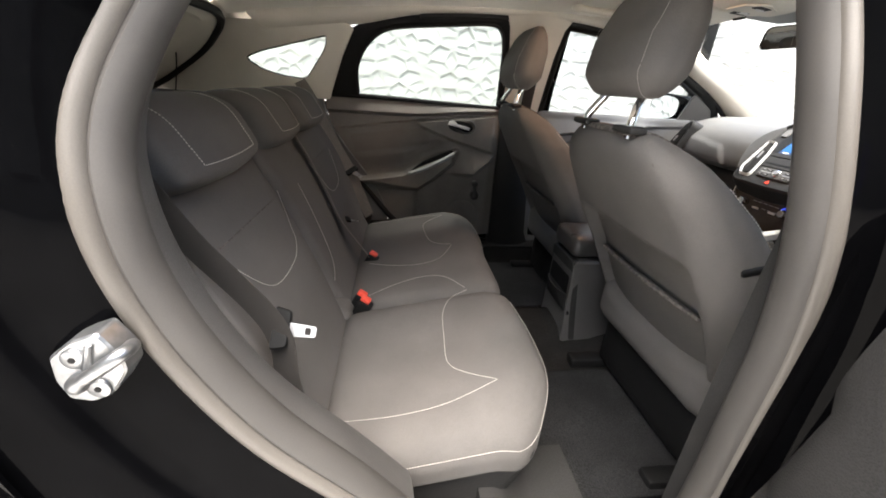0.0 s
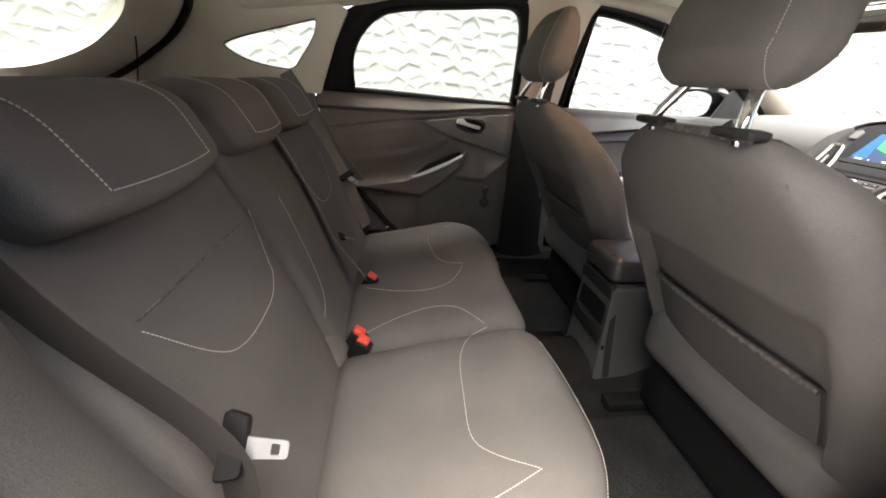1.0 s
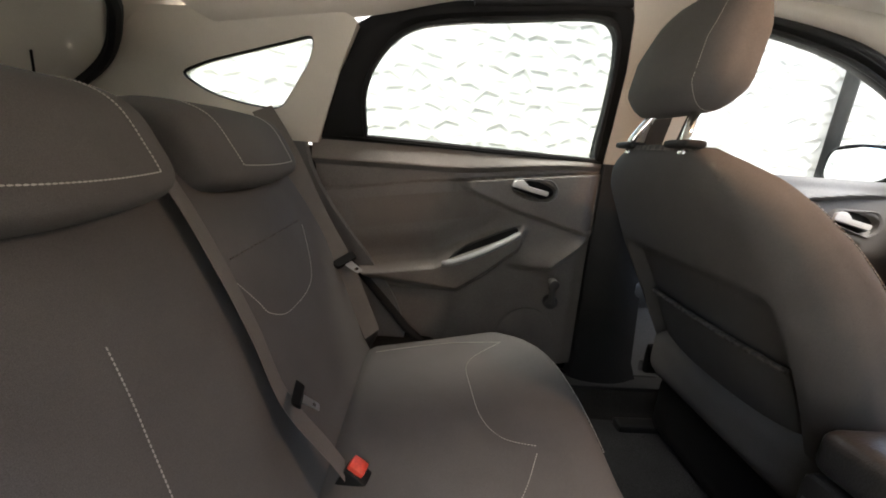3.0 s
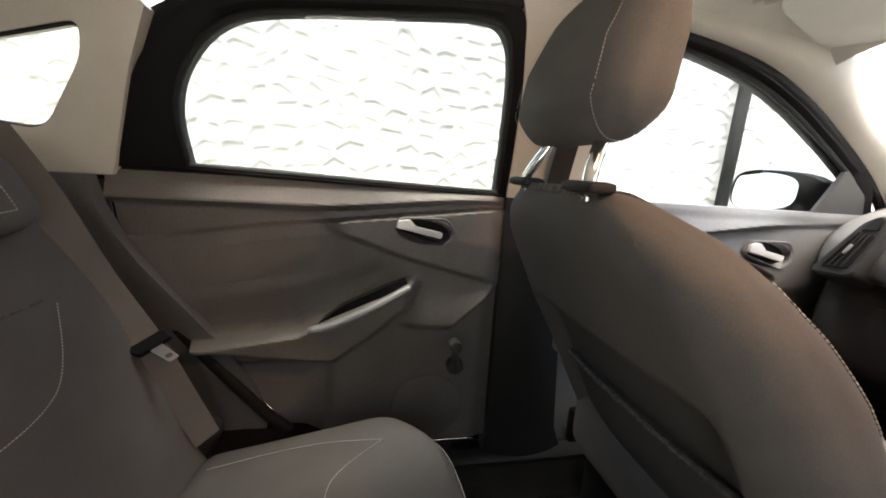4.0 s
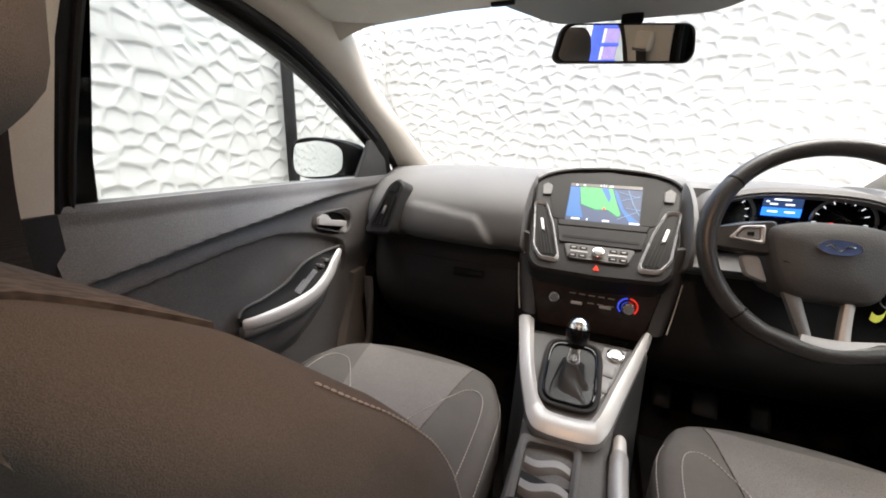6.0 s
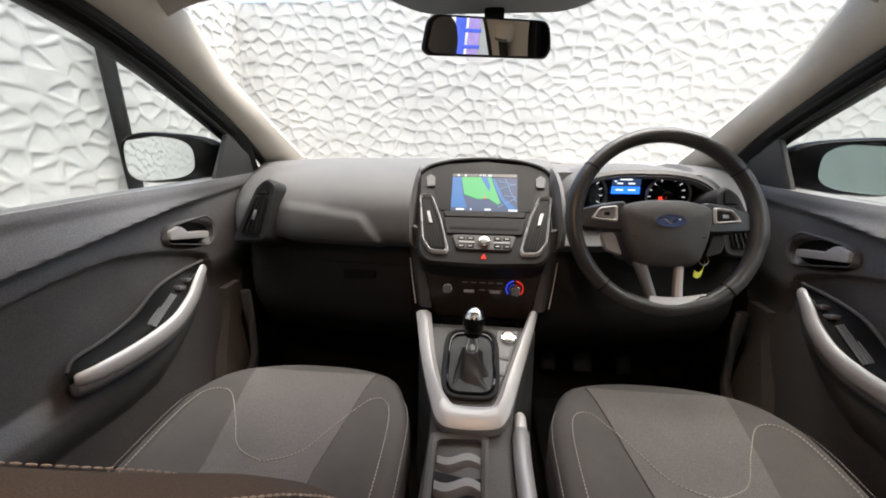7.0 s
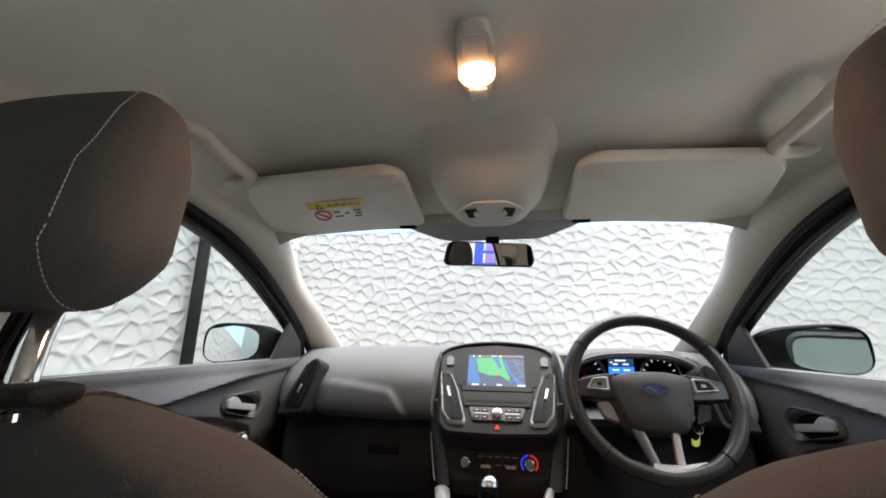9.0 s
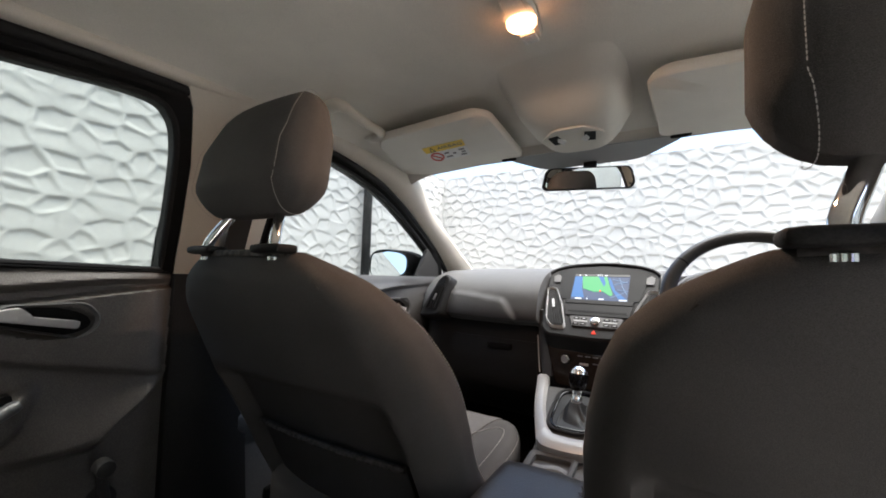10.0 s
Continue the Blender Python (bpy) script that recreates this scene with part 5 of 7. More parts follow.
part("lower_panel", bm, LOWER, dash, "grained lower dashboard, blackened for the light's falloff")
bm = bmesh.new()
slab(bm, [[dash_place(x, y - 0.010 + 0.004 * ((z - 0.70) / 0.08) ** 2, z) for z in np.linspace(0.635, 0.795, 10) for y in [np.interp(z, [0.63, 0.66, 0.73, 0.80], [0.60, 0.585, 0.578, 0.590])]] for x in np.linspace(-0.50, -0.175, 16)], (0, 0.012, 0))
box = part("glovebox_lid", bm, LOWER, dash)
bm = box_at((-0.305, 0.588, 0.772), (0.085, 0.012, 0.020), 0.004, 2)
part("glovebox_latch", bm, BLACK, box)

# side vents
for s in (-1, 1):
    pts = [(-0.604, 0.557, 0.852), (-0.512, 0.546, 0.860), (-0.490, 0.590, 0.986), (-0.514, 0.600, 1.005), (-0.545, 0.596, 0.985)]
    pts = [np.array((x if s < 0 else -x, y, z)) for x, y, z in pts]
    loop = rounded(pts, 0.018, 6)
    cen = sum(loop) / len(loop)
    n = np.cross(pts[1] - pts[0], pts[2] - pts[1])
    n = n / np.linalg.norm(n) * (1 if n[1] < 0 else 1)
    n = n if n[1] < 0 else -n
    bm = bmesh.new()
    plate(bm, [q + n * 0.008 for q in loop], tuple(-n * 0.07), 0.005)
    pod = part("side_vent", bm, FASCIA, dash)
    on_pod = lambda x, z: np.array((s * x, 0, z)) + np.array((0, pts[1][1] - ((s * x - pts[1][0]) * n[0] + (z - pts[1][2]) * n[2]) / n[1], 0))
    # black plates on the pod face stand in for the dark of its openings
    hole = rounded([on_pod(0.582, 0.874), on_pod(0.526, 0.876), on_pod(0.508, 0.958), on_pod(0.544, 0.958)], 0.008, 5)
    bm = bmesh.new()
    plate(bm, [q + n * 0.0125 for q in hole], tuple(-n * 0.012))
    part("vent_shade_plate", bm, BLACK, pod)
    top_hole = rounded([on_pod(0.540, 0.966), on_pod(0.508, 0.966), on_pod(0.508, 0.992), on_pod(0.520, 0.992)], 0.004, 4)
    bm = bmesh.new()
    plate(bm, [q + n * 0.0125 for q in top_hole], tuple(-n * 0.012))
    part("demister_shade_plate", bm, BLACK, pod)
    for k in range(4):
        f = 0.14 + 0.24 * k
        lo, hi = hole[2] * (1 - f) + hole[7] * f, hole[17] * (1 - f) + hole[12] * f
        bm = bmesh.new()
        plate(bm, [lo + n * 0.0128, lo + n * 0.0128 + (hole[7] - hole[2]) * 0.045, hi + n * 0.0128 + (hole[7] - hole[2]) * 0.045, hi + n * 0.0128], tuple(n * 0.004))
        part("slat", bm, LOWER, pod, smooth=0)
    lo, hi = hole[2] * 0.45 + hole[7] * 0.55, hole[17] * 0.45 + hole[12] * 0.55
    bm = bmesh.new()
    tube(bm, [lo * (1 - f) + hi * f + n * 0.0165 for f in (0.36, 0.40, 0.60, 0.64)], [0.003, 0.0042, 0.0042, 0.003], 8)
    part("vent_slider", bm, GREY_SILVER, pod)

# centre stack
FA_O, FA_D, FA_N = np.array((0, 0.682, 1.006)), np.array((0, -0.725, -0.688)), np.array((0, -0.688, 0.725))


def face(x, s, out=0.0):
    """A place on the reclined centre panel: x across, s down from the top of the screen."""
    return np.array((x, 0, 0)) + FA_O + FA_D * s + FA_N * out


def panel(points, out, depth, r=0.004, edge=0.0):
    bm = bmesh.new()
    loop = rounded([(x, s, 0) for x, s in points], r, 5)
    plate(bm, [face(q[0], q[1], out) for q in loop], tuple(-FA_N * depth), edge)
    return bm


STACK = [(-0.163, -0.008), (-0.158, 0.112), (-0.146, 0.228), (-0.126, 0.250), (0.0, 0.256), (0.124, 0.248), (0.142, 0.226), (0.154, 0.110), (0.158, -0.006), (0.120, -0.032), (0.0, -0.046), (-0.115, -0.034)]
stack = part("centre_fascia", panel(STACK, 0.010, 0.085, 0.02, 0.006), FASCIA, dash)
# hood over the screen, coloured black for the shaded underside of the dash pad
bm = bmesh.new()
brow = spline([(-0.161, 0.000), (-0.136, -0.022), (-0.080, -0.040), (0.0, -0.047), (0.080, -0.040), (0.134, -0.022), (0.157, 0.000)], 40)
slab(bm, [[face(*q, 0.004), face(q[0] * 1.003, q[1] - 0.002, 0.013), face(q[0], q[1] - 0.001, 0.018), face(q[0] * 0.99, q[1] + 0.003, 0.017), face(q[0] * 0.98, q[1] + 0.006, 0.008)] for q in brow], (0, 0.003, -0.003))
part("screen_hood", bm, LOWER, stack)
part("screen_surround", panel([(-0.135, -0.008), (-0.10, -0.026), (0.0, -0.038), (0.10, -0.026), (0.135, -0.008), (0.106, 0.112), (-0.106, 0.112)], 0.0125, 0.006, 0.008), BLACK, stack, "black screen surround")
part("ledge", panel([(-0.096, 0.116), (0.096, 0.116), (0.092, 0.131), (-0.092, 0.131)], 0.0165, 0.010, 0.003, 0.003), FASCIA, stack)
part("disc_panel", panel([(-0.094, 0.133), (0.094, 0.133), (0.084, 0.176), (-0.084, 0.176)], 0.015, 0.008, 0.004, 0.002), FASCIA, stack)
part("disc_slot", panel([(-0.078, 0.159), (0.078, 0.159), (0.078, 0.165), (-0.078, 0.165)], 0.0158, 0.003, 0.002), BLACK, stack)
keys = part("audio_keys", panel([(-0.072, 0.180), (0.072, 0.180), (0.060, 0.217), (-0.060, 0.217)], 0.0155, 0.008, 0.008, 0.002), CONSOLE, stack)
for s in (-1, 1):
    part("key_bar", panel([(s * 0.020, 0.1975), (s * 0.056, 0.1965), (s * 0.056, 0.2005), (s * 0.020, 0.2015)], 0.0170, 0.003, 0.001), GREY_SILVER, keys)
    for a, b in ((0.022, 0.038), (0.042, 0.058)):
        for lo, hi in ((0.186, 0.193), (0.205, 0.213)):
            part("audio_button", panel([(s * a, lo), (s * b, lo), (s * b, hi), (s * a, hi)], 0.0168, 0.003, 0.001, 0.0006), LOWER, keys)
            part("button_mark", panel([(s * (a + 0.004), (lo + hi) / 2 - 0.001), (s * (b - 0.004), (lo + hi) / 2 - 0.001), (s * (b - 0.004), (lo + hi) / 2 + 0.001), (s * (a + 0.004), (lo + hi) / 2 + 0.001)], 0.0172, 0.001, 0.0003), SATIN_GREY, keys)
bm = bmesh.new()
disc(bm, face(0, 0.199, 0.014), FA_N, 0.0125, 0.009, 28, 0.003)
knob = part("volume_knob", bm, CHROME, stack, "bright round volume knob")
bm = bmesh.new()
disc(bm, face(0, 0.199, 0.0225), FA_N, 0.0085, 0.002, 24, 0.0006)
part("knob_cap", bm, GREY_SILVER, knob)
HAZARD = glow("hazard_red", (1.0, 0.06, 0.03), 0.4)
bm = bmesh.new()
ring(bm, [face(*q, 0.0125) for q in rounded([(-0.006, 0.237), (0.006, 0.237), (0.0, 0.225)], 0.001, 3)], [face(*q, 0.0125) for q in rounded([(-0.003, 0.2355), (0.003, 0.2355), (0.0, 0.2290)], 0.0005, 3)], tuple(-FA_N * 0.002))
part("hazard_mark", bm, HAZARD, stack, "red lit warning triangle")
for s in (-1, 1):
    part("corner_key", panel([(s * 0.145, 0.016), (s * 0.134, 0.006), (s * 0.121, 0.016), (s * 0.120, 0.044), (s * 0.141, 0.045)], 0.0160, 0.006, 0.004, 0.0015), DASH, stack)
    outer = rounded([(s * 0.157, 0.068), (s * 0.126, 0.069), (s * 0.101, 0.130), (s * 0.077, 0.218), (s * 0.081, 0.230), (s * 0.119, 0.228), (s * 0.139, 0.196)], 0.010, 6)
    inner = rounded([(s * 0.152, 0.075), (s * 0.129, 0.076), (s * 0.106, 0.132), (s * 0.084, 0.211), (s * 0.087, 0.220), (s * 0.116, 0.218), (s * 0.134, 0.193)], 0.007, 6)
    bm = bmesh.new()
    ring(bm, [face(*q, 0.013) for q in outer], [face(*q, 0.012) for q in inner], tuple(-FA_N * 0.006), crown=tuple(FA_N * 0.007))
    vent = part("vent_ring", bm, BRIGHT, stack, "satin silver vent ring")
    # flat black plate over the fascia in place of the vent's shaded hollow
    bm = bmesh.new()
    plate(bm, [face(*q, 0.0108) for q in inner], tuple(-FA_N * 0.004))
    part("vent_shade_plate", bm, BLACK, vent)
    for k in range(4):
        f = 0.17 + 0.22 * k
        a0, a1 = np.array((s * (0.150 - 0.019 * f), 0.080)), np.array((s * (0.119 - 0.032 * f), 0.212))
        w = np.array((s * 0.0013, 0))
        bm = bmesh.new()
        plate(bm, [face(*q, 0.0145) for q in (a0 - w, a0 + w, a1 + w, a1 - w)], tuple(-FA_N * 0.008))
        part("slat", bm, LOWER, vent, smooth=0)
    bm = bmesh.new()
    plate(bm, [face(s * x, y, 0.017) for x, y in rounded([(0.134, 0.118), (0.127, 0.118), (0.118, 0.152), (0.125, 0.152)], 0.002, 3)], tuple(-FA_N * 0.008), 0.001)
    part("vent_slider", bm, GREY_SILVER, vent)

# lit screen with its map
MAP_BLUE = glow("map_night_blue", (0.012, 0.035, 0.10), 0.5)
MAP_SEA = glow("map_sea_blue", (0.0, 0.115, 0.36), 0.42)
MAP_LAND = glow("map_green", (0.04, 0.34, 0.11), 0.46)
MAP_ROAD = glow("map_road", (0.10, 0.18, 0.30), 0.5)
MAP_TEXT = glow("map_white", (0.7, 0.75, 0.8), 0.5)
screen = thing("display_screen", tuple(face(0, 0.11, 0.0)), "lit navigation screen showing a green and blue map", "screen")
part("panel", panel([(-0.080, 0.004), (0.078, 0.004), (0.075, 0.116), (-0.077, 0.116)], 0.0140, 0.003, 0.002), MAP_BLUE, screen)
sx = lambda u, v: (-0.079 + 0.156 * u, 0.004 + 0.112 * v)
part("sea", panel([sx(0.0, 0.09), sx(0.14, 0.09), sx(0.17, 0.55), sx(0.24, 0.90), sx(0.0, 0.93)], 0.0146, 0.001, 0.001), MAP_SEA, screen)
part("land", panel([sx(0.14, 0.09), sx(0.60, 0.09), sx(0.68, 0.50), sx(0.74, 0.76), sx(0.70, 0.82), sx(0.56, 0.66), sx(0.40, 0.68), sx(0.19, 0.56)], 0.0149, 0.001, 0.002), MAP_LAND, screen)
part("inlet", panel([sx(0.44, 0.09), sx(0.54, 0.09), sx(0.59, 0.35), sx(0.57, 0.48), sx(0.51, 0.30)], 0.0153, 0.001, 0.001), MAP_SEA, screen)
part("channel", panel([sx(0.62, 0.09), sx(0.68, 0.20), sx(0.78, 0.62), sx(0.98, 0.92), sx(0.86, 0.95), sx(0.74, 0.66), sx(0.66, 0.36)], 0.0147, 0.001, 0.001), MAP_SEA, screen)
part("bar", panel([sx(0.0, 0.90), sx(1.0, 0.93), sx(1.0, 1.0), sx(0.0, 1.0)], 0.0151, 0.001, 0.0005), MAP_BLUE, screen)
part("top_bar", panel([sx(0.0, 0.0), sx(1.0, 0.0), sx(1.0, 0.085), sx(0.0, 0.085)], 0.0152, 0.001, 0.0005), PIANO, screen)
for a, b in (((0.70, 0.18), (0.96, 0.30)), ((0.74, 0.40), (0.98, 0.26)), ((0.82, 0.12), (0.90, 0.50)), ((0.80, 0.58), (0.99, 0.62)), ((0.70, 0.88), (0.95, 0.66)), ((0.88, 0.44), (0.98, 0.74))):
    p, q = np.array(sx(*a)), np.array(sx(*b))
    w = np.array((-(q - p)[1], (q - p)[0])) / np.linalg.norm(q - p) * 0.0009
    part("road", panel([p - w, q - w, q + w, p + w], 0.0150, 0.0005, 0.0002), MAP_ROAD, screen)
for u, v, du in ((0.09, 0.045, 0.03), (0.20, 0.045, 0.03), (0.58, 0.045, 0.05), (0.14, 0.95, 0.12), (0.30, 0.95, 0.02), (0.55, 0.95, 0.09), (0.92, 0.96, 0.13)):
    part("readout", panel([sx(u - du / 2, v - 0.018), sx(u + du / 2, v - 0.018), sx(u + du / 2, v + 0.018), sx(u - du / 2, v + 0.018)], 0.0158, 0.0008, 0.0004), MAP_TEXT, screen)
part("position_mark", panel([sx(0.49, 0.67), sx(0.53, 0.67), sx(0.51, 0.60)], 0.0157, 0.0008, 0.0003), HAZARD, screen)


def lettering(name, text, size, m, material, parent, label=""):
    """Words in the built-in font as a flat mesh. m: the pose of the middle of the line."""
    cu = bpy.data.curves.new(name, "FONT")
    cu.body, cu.size, cu.align_x, cu.align_y, cu.extrude = text, size, "CENTER", "CENTER", size * 0.01
    ob = bpy.data.objects.new(name, cu)
    me = bpy.data.meshes.new_from_object(ob)
    me.transform(m)
    bpy.data.objects.remove(ob)
    me.materials.clear()
    me.materials.append(material)
    out = new(name, me)
    out.parent = parent
    if parent.type == "EMPTY":
        out.matrix_parent_inverse = Matrix.Translation(parent.location).inverted()
    if label:
        out["label"] = label
    return out


def face_pose(x, s, out):
    m = Matrix((Vector((1, 0, 0)), Vector(-FA_D), Vector(FA_N))).transposed().to_4x4()
    m.translation = Vector(face(x, s, out))
    return m


lettering("clock_digits", "4:31", 0.010, face_pose(*sx(0.47, 0.045), 0.0160), MAP_TEXT, screen)

# climate panel and cubby
bm = bmesh.new()
loop = rounded([(-0.136, 0.536, 0.812), (0.134, 0.536, 0.812), (0.112, 0.534, 0.694), (-0.110, 0.534, 0.694)], 0.01, 5)
plate(bm, loop, (0, 0.03, 0), 0.003)
climate = part("climate_panel", bm, GLOSS, dash, "dark gloss brown climate panel")
for x, r in ((-0.078, 0.0135), (0.074, 0.0140)):
    bm = bmesh.new()
    disc(bm, (x, 0.536, 0.770), (0, -1, 0.12), r + 0.002, 0.004, 28, 0.001)
    base = part("dial_base", bm, BLACK, climate)
    bm = bmesh.new()
    disc(bm, (x, 0.533, 0.770), (0, -1, 0.12), r, 0.018, 28, 0.003, r * 0.9)
    dial = part("dial", bm, CHROME, base, "bright ringed dial")
    bm = bmesh.new()
    disc(bm, (x, 0.5146, 0.7722), (0, -1, 0.12), r * 0.68, 0.0015, 24, 0.0004)
    part("dial_cap", bm, GREY_SILVER, dial)
BLUE_MARK, RED_MARK = glow("cold_mark", (0.03, 0.06, 0.6), 0.30), glow("warm_mark", (0.7, 0.03, 0.02), 0.25)
for a0, a1, m in ((1.7, 3.9, BLUE_MARK), (-0.75, 1.45, RED_MARK)):
    bm = bmesh.new()
    tube(bm, [(0.074 + 0.0190 * math.cos(a), 0.5335, 0.770 + 0.0190 * math.sin(a)) for a in np.linspace(a0, a1, 16)], 0.0018, 6)
    part("heat_arc", bm, m, climate)
for k, x in enumerate((-0.040, -0.020, 0.0, 0.020, 0.040)):
    for z in (0.782, 0.764):
        if (k, z) in ((0, 0.764), (1, 0.764)):
            continue
        bm = box_at((x, 0.5338, z), (0.014, 0.003, 0.0022), 0.0006, 0)
        part("panel_mark", bm, GREY_SILVER, climate)
for s in (-1, 1):
    bm = box_at((s * 0.030, 0.5335, 0.760), (0.024, 0.004, 0.007), 0.0015, 1)
    part("rocker", bm, SILVER, climate)
bm = bmesh.new()
plate(bm, [(-0.098, 0.545, 0.692), (0.098, 0.545, 0.692), (0.088, 0.540, 0.640), (-0.088, 0.540, 0.640)], (0, 0.04, 0))
part("cubby", bm, BLACK, dash)
bm = box_at((0.070, 0.538, 0.668), (0.032, 0.006, 0.040), 0.004, 1)
sock = part("socket_panel", bm, PIANO, dash)
bm = box_at((0.070, 0.533, 0.668), (0.016, 0.004, 0.006), 0.001, 1)
part("socket", bm, GREY_SILVER, sock)

# ---- centre console ----
console = thing("centre_console", (0, 0.2, 0.30), "dark grey centre console with satin silver frame", "centre console")
bm = bmesh.new()
rows = []
for y, lx, rx, top in ((0.60, -0.130, 0.130, 0.640), (0.52, -0.130, 0.118, 0.640), (0.485, -0.140, 0.120, 0.700), (0.40, -0.118, 0.090, 0.672), (0.30, -0.090, 0.060, 0.640), (0.245, -0.088, 0.052, 0.618), (0.10, -0.092, 0.055, 0.600), (-0.02, -0.088, 0.075, 0.600), (-0.12, -0.084, 0.080, 0.600), (-0.128, -0.080, 0.078, 0.595)):
    rows.append([(lx - 0.012, y, 0.30), (lx - 0.004, y, (top + 0.3) / 2), (lx, y, top - 0.010), (lx + 0.008, y, top - 0.003), (0.5 * (lx + rx), y, top - 0.002), (rx - 0.008, y, top - 0.003), (rx, y, top - 0.010), (rx + 0.006, y, (top + 0.3) / 2), (rx + 0.016, y, 0.30)])
quads(bm, rows, wrap=True, ends=True)
body = part("console_body", bm, CONSOLE, console)
OUT = spline([(-0.147, 0.490, 0.722), (-0.143, 0.475, 0.718), (-0.118, 0.368, 0.684), (-0.092, 0.290, 0.656), (-0.076, 0.252, 0.644), (-0.050, 0.238, 0.639), (0.020, 0.240, 0.640), (0.047, 0.262, 0.648), (0.074, 0.340, 0.674), (0.106, 0.440, 0.706), (0.124, 0.500, 0.727)], 60)
INN = spline([(-0.113, 0.490, 0.722), (-0.108, 0.465, 0.716), (-0.090, 0.372, 0.686), (-0.069, 0.308, 0.664), (-0.056, 0.285, 0.656), (-0.040, 0.276, 0.654), (0.010, 0.277, 0.654), (0.027, 0.290, 0.658), (0.051, 0.355, 0.680), (0.084, 0.442, 0.708), (0.106, 0.500, 0.727)], 60)
bm = bmesh.new()
slab(bm, [[a, a * 0.75 + b * 0.25 + np.array((0, 0, 0.006)), a * 0.3 + b * 0.7 + np.array((0, 0, 0.007)), b] for a, b in zip(OUT, INN)], (0, 0.004, -0.018))
part("console_frame", bm, CONSOLE_SILVER, console, "satin silver U-shaped frame")
bm = bmesh.new()
plate(bm, [q + np.array((0, 0, -0.004)) for q in INN if q[1] < 0.462], (0, 0.01, -0.03))
part("selector_panel", bm, CONSOLE, console)
bm = bmesh.new()
plate(bm, [(0.030, 0.315, 0.6655), (0.046, 0.345, 0.6755), (0.078, 0.450, 0.7095), (0.036, 0.450, 0.7095), (0.026, 0.400, 0.6925)], (0, 0.001, -0.006), 0.002)
part("switch_strip", bm, TRAY_GREY, console)
for s in (-1, 1):
    bm = bmesh.new()
    a = [(s * 0.150, 0.560, 0.900), (s * 0.128, 0.548, 0.815), (s * 0.124, 0.540, 0.755), (s * 0.118, 0.530, 0.715)]
    b = [(s * 0.186, 0.605, 0.905), (s * 0.174, 0.590, 0.820), (s * 0.165, 0.575, 0.760), (s * 0.152, 0.555, 0.710)]
    strip(bm, a, b, (s * 0.004, -0.006, 0), (0, 0.02, 0), 16, 6)
    part("side_flank", bm, DASH, console)
    bm = bmesh.new()
    tube(bm, spline([(s * 0.174, 0.578, 0.822), (s * 0.165, 0.560, 0.760), (s * 0.156, 0.540, 0.720)], 16), 0.0016, 6)
    part("bright_edge", bm, SILVER, console)
# gear lever
lever = thing("gear_lever", (-0.018, 0.385, 0.66), "chrome and black gear knob on a black leather boot", "gear lever")
bm = bmesh.new()
rows = []
for f in np.linspace(0, 1, 16):
    w, l = 0.034 * (1 - f) ** 0.8 + 0.011, 0.056 * (1 - f) ** 0.8 + 0.011
    c = np.array((-0.020, 0.366 + 0.012 * f, 0.682 + 0.020 * f - 0.012 * math.sin(math.pi * f)))
    rows.append([c + np.array((w * np.sign(math.cos(a)) * abs(math.cos(a)) ** 0.45, l * np.sign(math.sin(a)) * abs(math.sin(a)) ** 0.45, 0.33 * l * np.sign(math.sin(a)) * abs(math.sin(a)) ** 0.45 * (1 - f) + 0.003 * math.sin(a * 6 + 8 * f) * f * (1 - f) * 4)) for a in np.linspace(0, 2 * np.pi, 48, endpoint=False)])
quads(bm, rows, wrap=True, ends=True)
part("boot", bm, BOOT, lever)
for k, grow, rad, m in (("boot_frame", 1.0, 0.0032, PIANO), ("surround", 1.13, 0.0045, FASCIA)):
    mid = sum(rows[0]) / len(rows[0])
    bm = bmesh.new()
    tube(bm, [mid + (q - mid) * grow + np.array((0, 0, 0.002)) for q in rows[0]], rad, 8, closed=True)
    part(k, bm, m, lever)
ax0, ax1 = np.array((-0.019, 0.376, 0.694)), np.array((-0.016, 0.405, 0.783))
stem = lambda f: ax0 + (ax1 - ax0) * f
bm = bmesh.new()
tube(bm, [stem(f) for f in np.linspace(0.0, 0.36, 9)], [0.0105, 0.0130, 0.0138, 0.0135, 0.0122, 0.0110, 0.0108, 0.0112, 0.0120], 20)
part("collar", bm, CHROME, lever, "chrome collar")
rows = []
for f, r in zip(np.linspace(0.34, 1.0, 18), (0.0110, 0.0135, 0.0160, 0.0180, 0.0195, 0.0207, 0.0215, 0.0220, 0.0223, 0.0223, 0.0221, 0.0216, 0.0208, 0.0196, 0.0178, 0.0150, 0.0105, 0.0045)):
    rows.append([stem(f) + r * np.array((math.cos(a), 0.95 * math.sin(a), -0.31 * math.sin(a))) for a in np.linspace(0, 2 * np.pi, 28, endpoint=False)])
bm = bmesh.new()
quads(bm, rows[:13], wrap=True, ends=True)
part("knob", bm, PIANO, lever, "gloss black knob body")
bm = bmesh.new()
quads(bm, [[q + (q - sum(r) / len(r)) * 0.03 for q in r] for r in rows[11:]], wrap=True, ends=True)
cap = part("knob_cap", bm, CHROME, lever, "chrome knob cap")
on_knob = lambda x, f: stem(f) + np.array((x, -math.sqrt(max(0.0, (np.interp(f, [0.72, 0.80, 0.88, 0.94, 1.0], [0.0226, 0.0216, 0.0196, 0.0160, 0.006])) ** 2 - x * x)) * 0.96, 0.0065))
for x in (-0.008, 0.0, 0.008):
    bm = bmesh.new()
    tube(bm, [on_knob(x, f) for f in (0.76, 0.82, 0.88)], 0.0011, 6)
    part("shift_mark", bm, WHITE, cap)
bm = bmesh.new()
